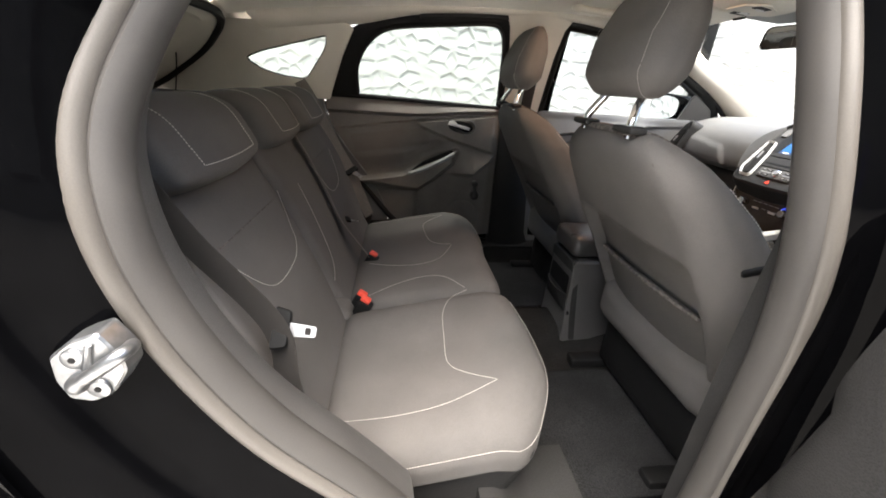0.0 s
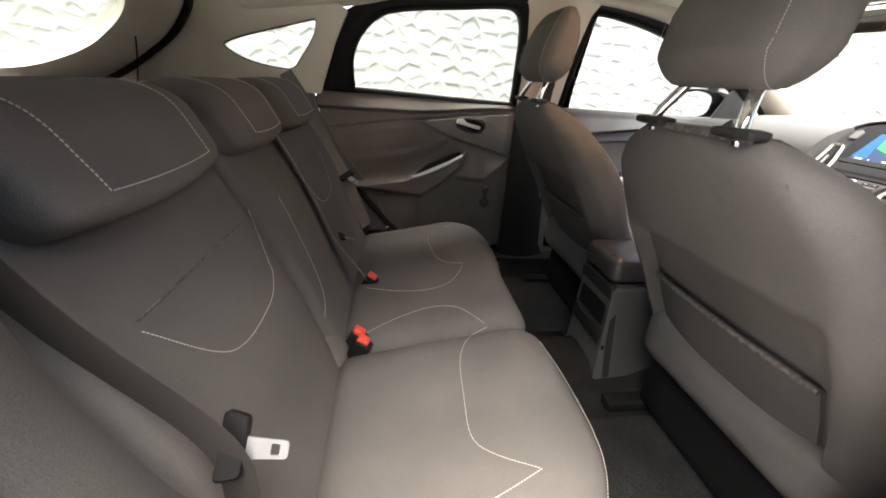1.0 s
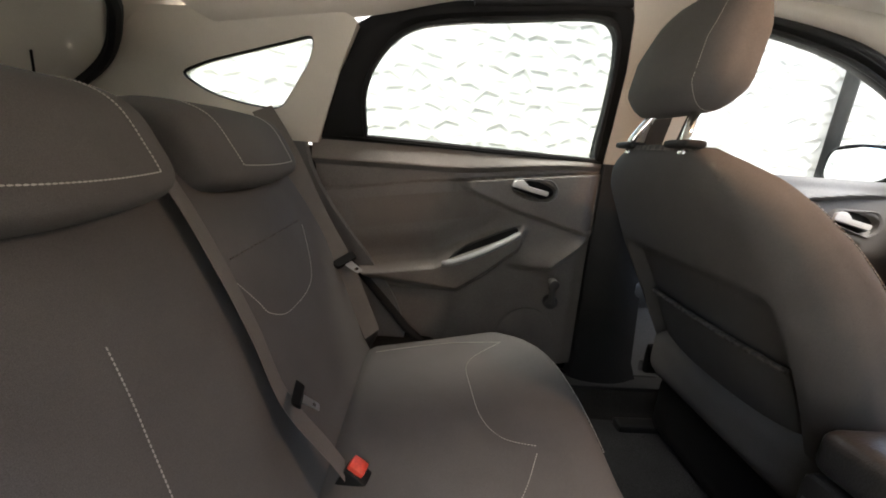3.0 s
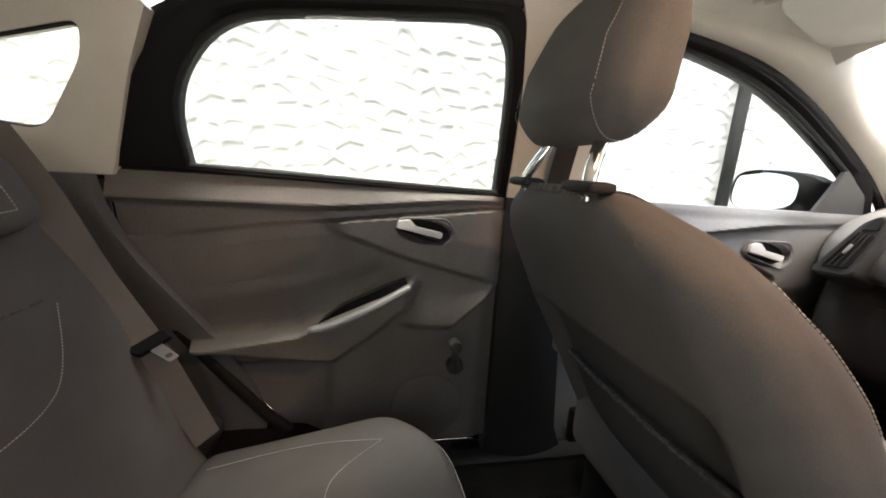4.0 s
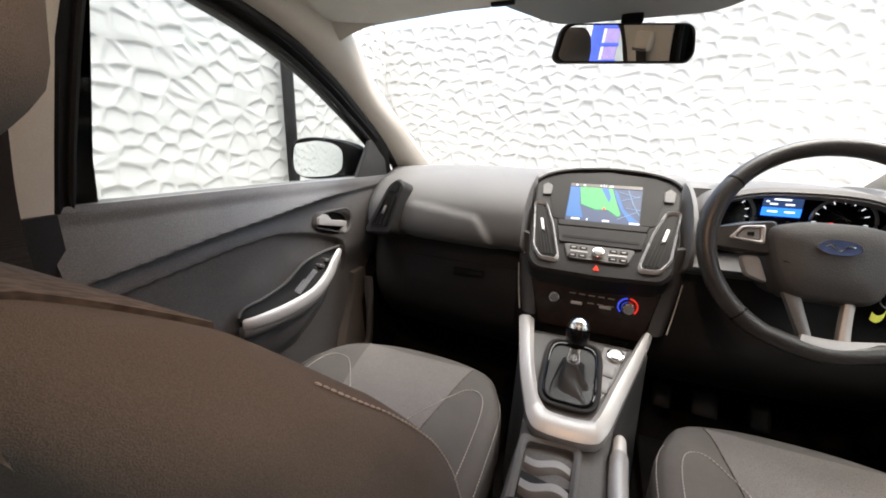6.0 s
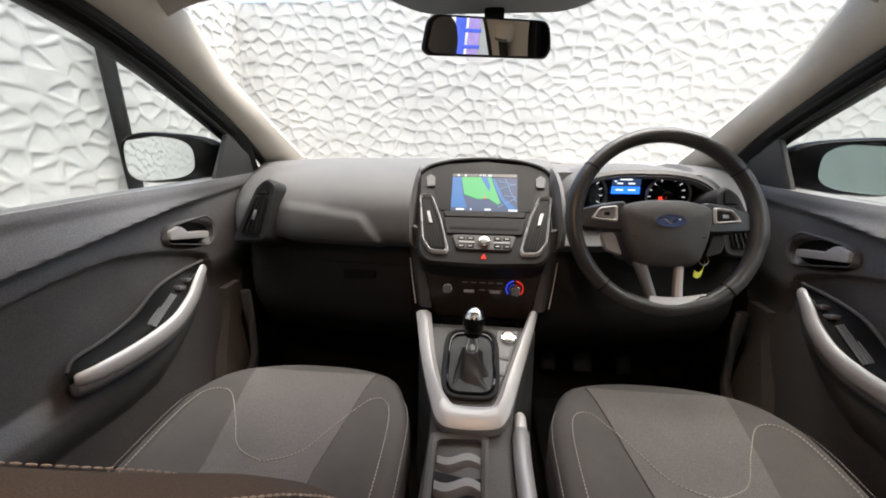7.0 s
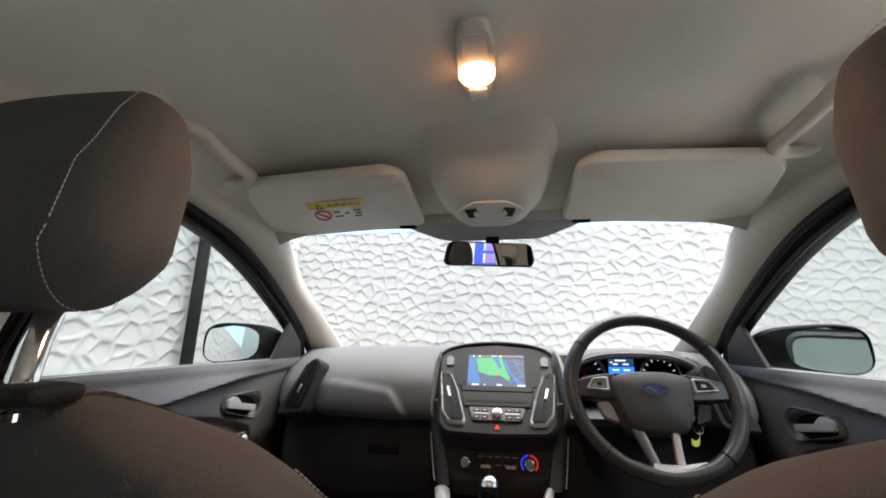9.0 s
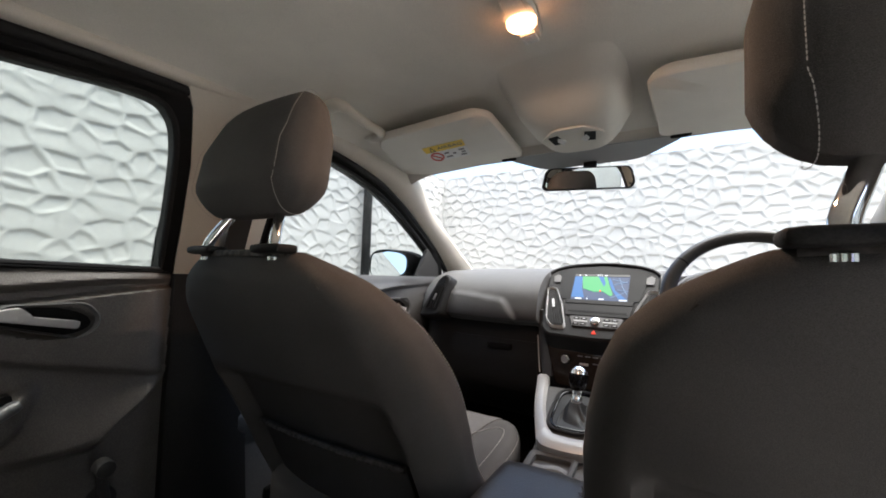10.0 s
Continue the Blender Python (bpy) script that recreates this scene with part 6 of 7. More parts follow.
tube(bm, [on_knob(x, 0.82) for x in (-0.008, -0.004, 0.0, 0.004, 0.008)], 0.0010, 6)
part("shift_mark", bm, WHITE, cap)
# start button, blank switches, cup tray
bm = bmesh.new()
disc(bm, (0.056, 0.430, 0.700), (0.0, -0.32, 0.95), 0.0165, 0.010, 28, 0.003)
start = part("start_button", bm, CHROME, console, "round bright start button")
bm = bmesh.new()
disc(bm, (0.056, 0.4268, 0.7094), (0.0, -0.32, 0.95), 0.012, 0.0015, 24, 0.0005)
part("button_cap", bm, SILVER, start)
for y in (0.392, 0.356):
    bm = box_at((0.044 - (0.392 - y) * 0.25, y, 0.690 - (0.392 - y) * 0.33), (0.026, 0.033, 0.006), 0.002, 1, (18, 0, -14))
    part("blank_switch", bm, TRAY_GREY, console)
bm = bmesh.new()
ring(bm, [np.array(q) for q in rounded([(-0.084, 0.240, 0.626), (0.014, 0.246, 0.626), (0.010, 0.075, 0.610), (-0.082, 0.075, 0.610)], 0.012, 5)], [np.array(q) for q in rounded([(-0.072, 0.228, 0.624), (0.003, 0.234, 0.624), (0.000, 0.085, 0.608), (-0.071, 0.085, 0.608)], 0.010, 5)], (0, 0, -0.016), crown=(0, 0, 0.003))
tray = part("cup_tray", bm, DASH, console)
bm = bmesh.new()
plate(bm, rounded([(-0.073, 0.229, 0.6085), (0.004, 0.235, 0.6085), (0.001, 0.084, 0.6045), (-0.072, 0.084, 0.6045)], 0.010, 5), (0, 0, -0.003))
part("tray_floor", bm, BLACK, tray)
for y in (0.198, 0.152, 0.106):
    bm = bmesh.new()
    slab(bm, [[(x, y + dy + 0.006 * math.sin((x + 0.034) * 90) * (1 if dy else 0), 0.616 + dz - 3.0 * (x + 0.034) ** 2) for x in np.linspace(-0.069, 0.000, 14)] for dy, dz in ((-0.013, -0.006), (-0.007, 0.002), (0.006, 0.003), (0.013, -0.007))], (0, 0, -0.008))
    part("cup_divider", bm, TRAY_GREY, tray)
# armrest lid and the rear of the console
bm = bmesh.new()
soft_box(bm, (0.160, 0.215, 0.070), 0.022, 8, lambda w: (-0.006 + w[0] * (1 - 0.10 * (w[1] + 0.10)), -0.030 + w[1], 0.640 + w[2] + 0.004 * math.cos(w[0] * 18)))
lid = part("armrest_lid", bm, LEATHER, console, "padded black armrest lid")
bm = bmesh.new()
plate(bm, rounded([(-0.086, -0.132, 0.600), (0.076, -0.132, 0.600), (0.092, -0.112, 0.40), (0.096, -0.10, 0.31), (-0.10, -0.10, 0.31), (-0.098, -0.112, 0.40)], 0.015, 5), (0, 0.02, 0), 0.004)
rear = part("rear_panel", bm, LOWER, console, "black rear console panel")
bm = bmesh.new()
slab(bm, [[(x, -0.135 - 0.020 * math.cos((x - 0.008) / 0.08 * 1.5) * f, 0.485 - 0.06 * (1 - f)) for x in np.linspace(-0.066, 0.084, 14)] for f in np.linspace(0, 1, 6)], (0, 0.004, 0))
part("oddment_tray", bm, LOWER, rear)
bm = bmesh.new()
plate(bm, rounded([(-0.058, -0.134, 0.545), (0.074, -0.134, 0.545), (0.078, -0.134, 0.485), (-0.060, -0.134, 0.485)], 0.008, 4), (0, -0.001, 0))
part("tray_recess", bm, BLACK, rear)
bm = bmesh.new()
disc(bm, (0.086, -0.118, 0.418), (0, -1, 0), 0.007, 0.006, 16)
part("trim_screw", bm, BLACK, rear)
# handbrake
brake = thing("handbrake", (0.085, 0.1, 0.50), "grey handbrake lever with bright tip", "handbrake")
bm = bmesh.new()
tube(bm, spline([(0.074, 0.00, 0.590), (0.070, 0.10, 0.600), (0.068, 0.20, 0.608), (0.071, 0.270, 0.612)], 16), [0.013] * 5 + [0.0145] * 10 + [0.012], 14)
part("grip", bm, SATIN_GREY, brake)
bm = bmesh.new()
tube(bm, [(0.071, 0.268, 0.612), (0.072, 0.298, 0.617), (0.072, 0.304, 0.618)], [0.0115, 0.0105, 0.008], 14)
part("release_button", bm, SILVER, brake)

# ---- driver's controls ----
WC, WN, WU = np.array((0.343, 0.482, 0.947)), np.array((0, -0.924, 0.383)), np.array((0, 0.383, 0.924))


def wheel_at(u, v, w=0.0):
    return WC + np.array((u, 0, 0)) + WU * v + WN * w


wheel = thing("steering_wheel", tuple(WC), "black leather steering wheel with satin silver spokes", "steering wheel")
angles = np.linspace(0, 2 * np.pi, 96, endpoint=False)
bm = bmesh.new()
rad = [0.0150 + 0.0022 * math.exp(-(((abs(((a + 0.25) % (2 * math.pi)) - (math.pi if a > 1.6 and a < 4.7 else 0)) % math.pi) / 0.35) ** 2)) for a in angles]
tube(bm, [wheel_at(0.171 * math.cos(a), 0.171 * math.sin(a) * (1.0 if math.sin(a) > -0.9 else 0.985), 0.012) for a in angles], rad, 16, closed=True, up=tuple(WN))
part("rim", bm, LEATHER, wheel)
for a in (0.62, 2.50, 3.98, 5.42):
    bm = bmesh.new()
    tube(bm, [wheel_at(0.171 * math.cos(b), 0.171 * math.sin(b), 0.012) for b in np.linspace(a - 0.007, a + 0.007, 3)], 0.0165, 16, up=tuple(WN))
    part("rim_joint", bm, BLACK, wheel)
bm = bmesh.new()
hub = rounded([(-0.090, 0.026), (-0.04, 0.040), (0.04, 0.040), (0.090, 0.026), (0.076, -0.043), (0.056, -0.088), (-0.056, -0.088), (-0.076, -0.043)], 0.02, 5)
rings = []
for k, w in ((1.0, -0.030), (1.0, 0.008), (0.97, 0.020), (0.88, 0.027), (0.5, 0.033), (0.1, 0.034)):
    rings.append([wheel_at(q[0] * k, -0.018 + (q[1] + 0.018) * k, w) for q in hub])
quads(bm, rings, wrap=True, ends=True)
pad = part("airbag_cover", bm, CONSOLE, wheel)
bm = bmesh.new()
tube(bm, [wheel_at(x, -0.032 - 0.006 * (1 - (x / 0.07) ** 2), 0.0305 - 0.9 * x * x) for x in np.linspace(-0.066, 0.066, 20)], 0.0016, 6)
part("cover_crease", bm, BLACK, pad)
OVAL_BLUE = surface("badge_blue", (0.08, 0.12, 0.26), 0.2, fine=80, bump=0.0)
bm = bmesh.new()
ring(bm, [wheel_at(0.029 * math.cos(a), -0.004 + 0.0135 * math.sin(a), 0.034) for a in angles[::2]], [wheel_at(0.0255 * math.cos(a), -0.004 + 0.0105 * math.sin(a), 0.034) for a in angles[::2]], tuple(-WN * 0.004), crown=tuple(WN * 0.003))
badge = part("oval_badge", bm, CHROME, pad, "chrome-rimmed blue oval badge")
bm = bmesh.new()
plate(bm, [wheel_at(0.026 * math.cos(a), -0.004 + 0.011 * math.sin(a), 0.0350) for a in angles[::2]], tuple(-WN * 0.003))
part("badge_face", bm, OVAL_BLUE, badge)
bm = bmesh.new()
tube(bm, [wheel_at(0.018 * (2 * f - 1), -0.004 + 0.004 * math.sin(9 * f), 0.0356) for f in np.linspace(0, 1, 24)], 0.0013, 6)
part("badge_stroke", bm, CHROME, badge)
for s in (-1, 1):
    bm = bmesh.new()
    loop = rounded([(s * 0.070, 0.038), (s * 0.120, 0.032), (s * 0.164, 0.018), (s * 0.164, -0.016), (s * 0.120, -0.022), (s * 0.074, -0.022)], 0.010, 5)
    plate(bm, [wheel_at(q[0], q[1], 0.014) for q in loop], tuple(-WN * 0.022), 0.005)
    spoke = part("spoke", bm, LEATHER, wheel)
    bm = bmesh.new()
    ring(bm, [wheel_at(q[0], q[1], 0.0155) for q in rounded([(s * 0.088, 0.028), (s * 0.122, 0.024), (s * 0.140, 0.000), (s * 0.088, -0.006)], 0.006, 5)], [wheel_at(q[0], q[1], 0.0155) for q in rounded([(s * 0.094, 0.022), (s * 0.120, 0.019), (s * 0.131, 0.003), (s * 0.094, 0.000)], 0.004, 5)], tuple(-WN * 0.004), crown=tuple(WN * 0.003))
    podr = part("switch_bezel", bm, SILVER, spoke, "satin silver switch bezel")
    bm = bmesh.new()
    plate(bm, [wheel_at(q[0], q[1], 0.0162) for q in rounded([(s * 0.095, 0.021), (s * 0.119, 0.018), (s * 0.129, 0.004), (s * 0.095, 0.001)], 0.004, 5)], tuple(-WN * 0.003), 0.001)
    part("switch_pad", bm, GREY_SILVER if s < 0 else BLACK, podr)
    bm = bmesh.new()
    plate(bm, [wheel_at(s * x, y, 0.0172) for x, y in ((0.104, 0.014), (0.114, 0.013), (0.114, 0.007), (0.104, 0.007))], tuple(-WN * 0.002))
    part("switch_key", bm, BLACK if s < 0 else GREY_SILVER, podr)
    bm = bmesh.new()
    plate(bm, [wheel_at(q[0], q[1], 0.006) for q in rounded([(s * 0.090, -0.024), (s * 0.118, -0.026), (s * 0.108, -0.060), (s * 0.075, -0.070)], 0.008, 4)], tuple(-WN * 0.012), 0.003)
    part("lower_switch", bm, SATIN_GREY if s < 0 else LOWER, spoke)
    bm = bmesh.new()
    if s < 0:
        a = [wheel_at(-0.036, -0.080, 0.014), wheel_at(-0.025, -0.115, 0.012), wheel_at(-0.015, -0.150, 0.012), wheel_at(-0.012, -0.164, 0.012)]
        b = [wheel_at(-0.056, -0.080, 0.010), wheel_at(-0.043, -0.115, 0.010), wheel_at(-0.031, -0.150, 0.011), wheel_at(-0.034, -0.166, 0.012)]
    else:
        a = [wheel_at(0.022, -0.080, 0.014), wheel_at(0.019, -0.115, 0.012), wheel_at(0.016, -0.150, 0.012), wheel_at(0.014, -0.164, 0.012)]
        b = [wheel_at(0.036, -0.080, 0.010), wheel_at(0.033, -0.115, 0.010), wheel_at(0.032, -0.150, 0.011), wheel_at(0.038, -0.166, 0.012)]
    strip(bm, a, b, tuple(WN * 0.004), tuple(-WN * 0.012), 16, 5)
    part("lower_spoke", bm, SILVER if s > 0 else GREY_SILVER, wheel, "satin silver lower spoke" if s > 0 else "dark satin lower spoke")
bm = bmesh.new()
strip(bm, [wheel_at(x, -0.146 + 0.006 * (x / 0.06) ** 2, 0.015) for x in (-0.030, 0.0, 0.03, 0.07)], [wheel_at(x, -0.168 + 1.9 * x * x, 0.0245 - 1.2 * x * x) for x in (-0.040, 0.0, 0.035, 0.080)], tuple(WN * 0.004), tuple(-WN * 0.008), 20, 5)
part("spoke_bridge", bm, SATIN_GREY, wheel)
bm = bmesh.new()
tube(bm, spline([wheel_at(0, -0.01, -0.02), wheel_at(0, -0.01, -0.09), wheel_at(0, -0.012, -0.17)], 8), [0.030, 0.040, 0.046, 0.050, 0.052, 0.054, 0.055, 0.055], 20)
shroud = thing("steering_column", tuple(wheel_at(0, 0, -0.1)), "black steering column shroud with stalks and key", "steering column")
part("shroud", bm, PLASTIC, shroud)
for s in (-1, 1):
    bm = bmesh.new()
    tube(bm, spline([wheel_at(s * 0.04, 0.008, -0.055), wheel_at(s * 0.10, 0.014, -0.058), wheel_at(s * 0.150, 0.020, -0.055)], 12), [0.006] * 5 + [0.008] * 6 + [0.006], 12)
    st = part("stalk", bm, BLACK, shroud)
    bm = bmesh.new()
    tube(bm, [wheel_at(s * 0.118, 0.016, -0.057), wheel_at(s * 0.126, 0.017, -0.057)], 0.0088, 12)
    part("stalk_ring", bm, GREY_SILVER, st)
bm = bmesh.new()
disc(bm, wheel_at(0.062, -0.058, -0.035), (0.5, -0.8, 0.2), 0.014, 0.012, 20)
part("ignition_barrel", bm, STEEL, shroud)
key = thing("car_key", tuple(wheel_at(0.080, -0.10, -0.03)), "key with a yellow tag hanging in the ignition", "key")
bm = box_at(tuple(wheel_at(0.074, -0.058, -0.015)), (0.034, 0.016, 0.012), 0.004, 2, (0, 20, 30))
part("key_head", bm, BLACK, key)
TAG = surface("tag_yellow", (0.55, 0.60, 0.08), 0.5, fine=100, bump=0.05)
bm = bmesh.new()
tube(bm, [wheel_at(0.084 + 0.009 * math.cos(a), -0.072 + 0.010 * math.sin(a), -0.012) for a in np.linspace(0, 2 * np.pi, 16, endpoint=False)], 0.0012, 6, closed=True)
part("key_ring", bm, STEEL, key)
bm = bmesh.new()
webbing(bm, [wheel_at(0.084, -0.080, -0.011), wheel_at(0.078, -0.096, -0.010), wheel_at(0.068, -0.102, -0.006), wheel_at(0.060, -0.098, -0.004)], 0.012, (0.2, 0.3, 1), n=10)
part("tag", bm, TAG, key)

# instrument binnacle
cluster = thing("instrument_cluster", (0.36, 0.68, 0.95), "hooded instrument cluster with two dials and a blue display", "instrument cluster")
bm = bmesh.new()
arch = lambda dx, dz, y: [(0.365 + (0.178 + dx) * math.copysign(abs(math.cos(a)) ** 0.7, math.cos(a)), y, 0.925 + (0.100 + dz) * math.sin(a) ** 0.75 if math.sin(a) > 0 else 0.925) for a in np.linspace(math.pi, 0, 40)]
slab(bm, [arch(0.006, 0.010, 0.80), arch(0.008, 0.012, 0.70), arch(0.004, 0.008, 0.640), arch(-0.004, 0.0, 0.632), arch(-0.010, -0.008, 0.65)], (0, 0.0, -0.006))
part("hood", bm, DASH, cluster)
bm = bmesh.new()
plate(bm, [(q[0], 0.715, q[2]) for q in arch(-0.004, -0.004, 0.7)] + [(0.54, 0.69, 0.88), (0.19, 0.69, 0.88)], (0, 0.01, 0))
part("dial_panel", bm, PIANO, cluster)
NEEDLE = glow("needle_white", (0.6, 0.65, 0.7), 0.35)
for x, z in ((0.252, 0.965), (0.452, 0.965)):
    bm = bmesh.new()
    tube(bm, [(x + 0.052 * math.cos(a), 0.700, z + 0.050 * math.sin(a)) for a in np.linspace(-0.8, math.pi + 0.8, 40)], 0.0032, 8)
    d = part("dial_rim", bm, GREY_SILVER, cluster)
    for a in np.linspace(-0.5, math.pi + 0.5, 11):
        bm = bmesh.new()
        tube(bm, [(x + r * math.cos(a), 0.7095, z + r * math.sin(a)) for r in (0.038, 0.045)], 0.0010, 5)
        part("tick", bm, NEEDLE, d)
    bm = bmesh.new()
    tube(bm, [(x, 0.7065, z - 0.004), (x - 0.020, 0.7065, z - 0.022)], [0.0018, 0.0008], 6)
    part("needle", bm, HAZARD, d)
    bm = bmesh.new()
    disc(bm, (x, 0.712, z - 0.004), (0, -1, 0), 0.010, 0.007, 20)
    part("needle_hub", bm, BLACK, d)
bm = box_at((0.438, 0.7078, 0.958), (0.008, 0.002, 0.008), 0.001, 0)
part("warning_lamp", bm, HAZARD, cluster)
TRIP_BLUE, TRIP_DARK = glow("trip_blue", (0.01, 0.09, 0.55), 1.0), glow("trip_dark", (0.01, 0.02, 0.05), 0.8)
bm = bmesh.new()
plate(bm, [(0.318, 0.708, 1.010), (0.386, 0.708, 1.010), (0.386, 0.708, 0.986), (0.318, 0.708, 0.986)], (0, 0.003, 0))
part("trip_display", bm, TRIP_DARK, cluster)
bm = bmesh.new()
plate(bm, [(0.318, 0.708, 0.985), (0.386, 0.708, 0.985), (0.386, 0.708, 0.967), (0.318, 0.708, 0.967)], (0, 0.003, 0))
part("trip_band", bm, TRIP_BLUE, cluster)
for x, z, w in ((0.350, 1.003, 0.030), (0.336, 0.993, 0.014), (0.364, 0.993, 0.016), (0.336, 0.977, 0.018), (0.366, 0.977, 0.018), (0.325, 0.998, 0.006)):
    bm = box_at((x, 0.7070, z), (w, 0.001, 0.0035), 0.0004, 0)
    part("readout", bm, MAP_TEXT, cluster)
# pedals in the dark footwell
for x, w in ((0.225, 0.045), (0.330, 0.060), (0.455, 0.045)):
    ped = thing("pedal", (x, 0.86, 0.36), "black rubber foot pedal", "pedal", "foot pedals")
    bm = box_at((x, 0.80, 0.42), (w, 0.018, 0.065), 0.006, 2, (-35, 0, 0))
    part("pad", bm, RUBBER, ped)
    bm = bmesh.new()
    tube(bm, [(x, 0.81, 0.43), (x, 0.86, 0.52), (x, 0.88, 0.60)], 0.008, 8)
    part("arm", bm, BLACK, ped)

# ---- overhead ----


for s in (-1, 1):
    visor = thing("sun_visor", (s * 0.35, 0.3, 1.33), "folded-up beige vinyl sun visor" + (" with airbag warning label" if s < 0 else ""), "sun visor", "sun visors")
    vz = lambda y: 1.345 - 0.030 * (y - 0.13)
    out2 = rounded([(0.490, 0.170), (0.455, 0.128), (0.175, 0.103), (0.148, 0.132), (0.162, 0.385), (0.190, 0.398), (0.545, 0.450), (0.570, 0.375)], 0.022, 5)
    cen = sum(out2) / len(out2)
    bm = bmesh.new()
    rings = []
    for k, dz in ((0.98, 0.012), (1.0, 0.005), (0.995, -0.004), (0.975, -0.008), (0.5, -0.010), (0.05, -0.010)):
        rings.append([(s * (cen[0] + (q[0] - cen[0]) * k), cen[1] + (q[1] - cen[1]) * k, vz(cen[1] + (q[1] - cen[1]) * k) + dz) for q in out2])
    quads(bm, rings, wrap=True, ends=True)
    part("visor_panel", bm, VISOR, visor)
    bm = bmesh.new()
    tube(bm, [(s * 0.540, 0.440, vz(0.44)), (s * 0.580, 0.432, vz(0.43) + 0.010)], 0.006, 10)
    part("hinge", bm, PILLAR, visor)
    bm = box_at((s * 0.205, 0.392, vz(0.392) - 0.007), (0.042, 0.014, 0.014), 0.004, 1)
    part("clip", bm, BLACK, visor)
    if s < 0:
        def lab(u, v, dz):
            """A place on the label: u along 0..1, v down 0..1."""
            x, y = -0.382 + 0.128 * u - 0.028 * v, 0.214 - 0.014 * u + 0.108 * v
            return (x, y, vz(y) - 0.0105 - dz)

        def patch(u0, v0, u1, v1, dz):
            bm = bmesh.new()
            return plate(bm, [lab(u0, v0, dz), lab(u1, v0, dz), lab(u1, v1, dz), lab(u0, v1, dz)], (0, 0, -0.0006))

        tag = part("warning_label", patch(0, 0, 1, 1, 0), WHITE, visor, "white and yellow airbag warning label")
        part("yellow_band", patch(0, 0, 1, 0.36, 0.0008), YELLOW, tag)
        c, ux, vy = (Vector(lab(*q, 0.0018)) for q in ((0.65, 0.18), (1.65, 0.18), (0.65, -0.82)))
        ex, ey = (ux - c).normalized(), (vy - c).normalized()
        m = Matrix((ex, ey, ex.cross(ey))).transposed().to_4x4()
        m.translation = c
        lettering("warning_word", "AIRBAG", 0.023, m, INK, tag)
        bm = bmesh.new()
        tube(bm, [lab(0.20 + 0.15 * math.cos(a), 0.68 + 0.25 * math.sin(a), 0.001) for a in np.linspace(0, 2 * np.pi, 24, endpoint=False)], 0.0026, 6, closed=True)
        tube(bm, [lab(0.10, 0.52, 0.001), lab(0.30, 0.84, 0.001)], 0.0022, 6)
        part("ban_sign", bm, RED, tag)
        bm = bmesh.new()
        tube(bm, [lab(0.14, 0.30, 0.0012), lab(0.20, 0.06, 0.0012), lab(0.26, 0.30, 0.0012), lab(0.14, 0.30, 0.0012)], 0.0016, 5)
        part("caution_mark", bm, INK, tag)
        for u, v, w in ((0.48, 0.56, 0.12), (0.50, 0.80, 0.16), (0.66, 0.66, 0.08), (0.86, 0.52, 0.14), (0.88, 0.68, 0.10), (0.86, 0.84, 0.14)):
            part("print_bar", patch(u - w / 2, v - 0.04, u + w / 2, v + 0.04, 0.0008), INK, tag)

over = thing("overhead_console", (0, 0.2, 1.33), "beige moulded overhead console with two map lights", "overhead console")


def bulge(a, f):
    """A pod under the roof with upright flanks and a round front end: a across -1..1, f along 0..1."""
    y = 0.015 + 0.345 * f
    x = a * np.interp(f, [0, 0.3, 0.6, 0.8, 0.9, 0.96, 1.0], [0.105, 0.120, 0.122, 0.118, 0.104, 0.083, 0.050])
    rim = (1 - abs(a) ** 4) * (1 - smooth01(0.90, 1.0, f) ** 2 * 0.9)
    return (x, y, roof_z(x, y) - 0.066 * smooth01(0.0, 0.55, f) * rim + 0.002)


bm = bmesh.new()
slab(bm, [[bulge(a, f) for a in (*np.linspace(-1, -0.8, 14)[:-1], *np.linspace(-0.8, 0.8, 15), *np.linspace(0.8, 1, 14)[1:])] for f in (*np.linspace(0, 0.85, 40), *np.linspace(0.86, 1, 16))], (0, 0, 0.01))
part("console_shell", bm, VISOR, over)
bm = bmesh.new()
loop = rounded([(-0.068, 0.240), (-0.032, 0.198), (0.032, 0.198), (0.068, 0.240), (0.034, 0.294), (-0.034, 0.294)], 0.012, 5)
ozz = lambda x, y: roof_z(0, y) - 0.066 * smooth01(0.0, 0.55, (y - 0.015) / 0.345) * (1 - smooth01(0.90, 1.0, (y - 0.015) / 0.345) ** 2 * 0.9) - 0.001
plate(bm, [(x, y, ozz(x * 0.8, y) - 0.002) for x, y in loop], (0, 0, 0.004))
bez = part("map_light_panel", bm, VISOR, over)
for s in (-1, 1):
    bm = bmesh.new()
    plate(bm, [(s * x, y, ozz(x, y) - 0.0035) for x, y in ((0.020, 0.262), (0.028, 0.222), (0.050, 0.228), (0.044, 0.266))], (0, 0, 0.003))
    part("light_recess", bm, BLACK, bez)
    bm = bmesh.new()
    plate(bm, [(s * x, y, ozz(x, y) - 0.0048) for x, y in ((0.016, 0.250), (0.030, 0.232), (0.034, 0.250), (0.024, 0.268))], (0, 0, 0.003))
    part("light_switch", bm, WHITE, bez)

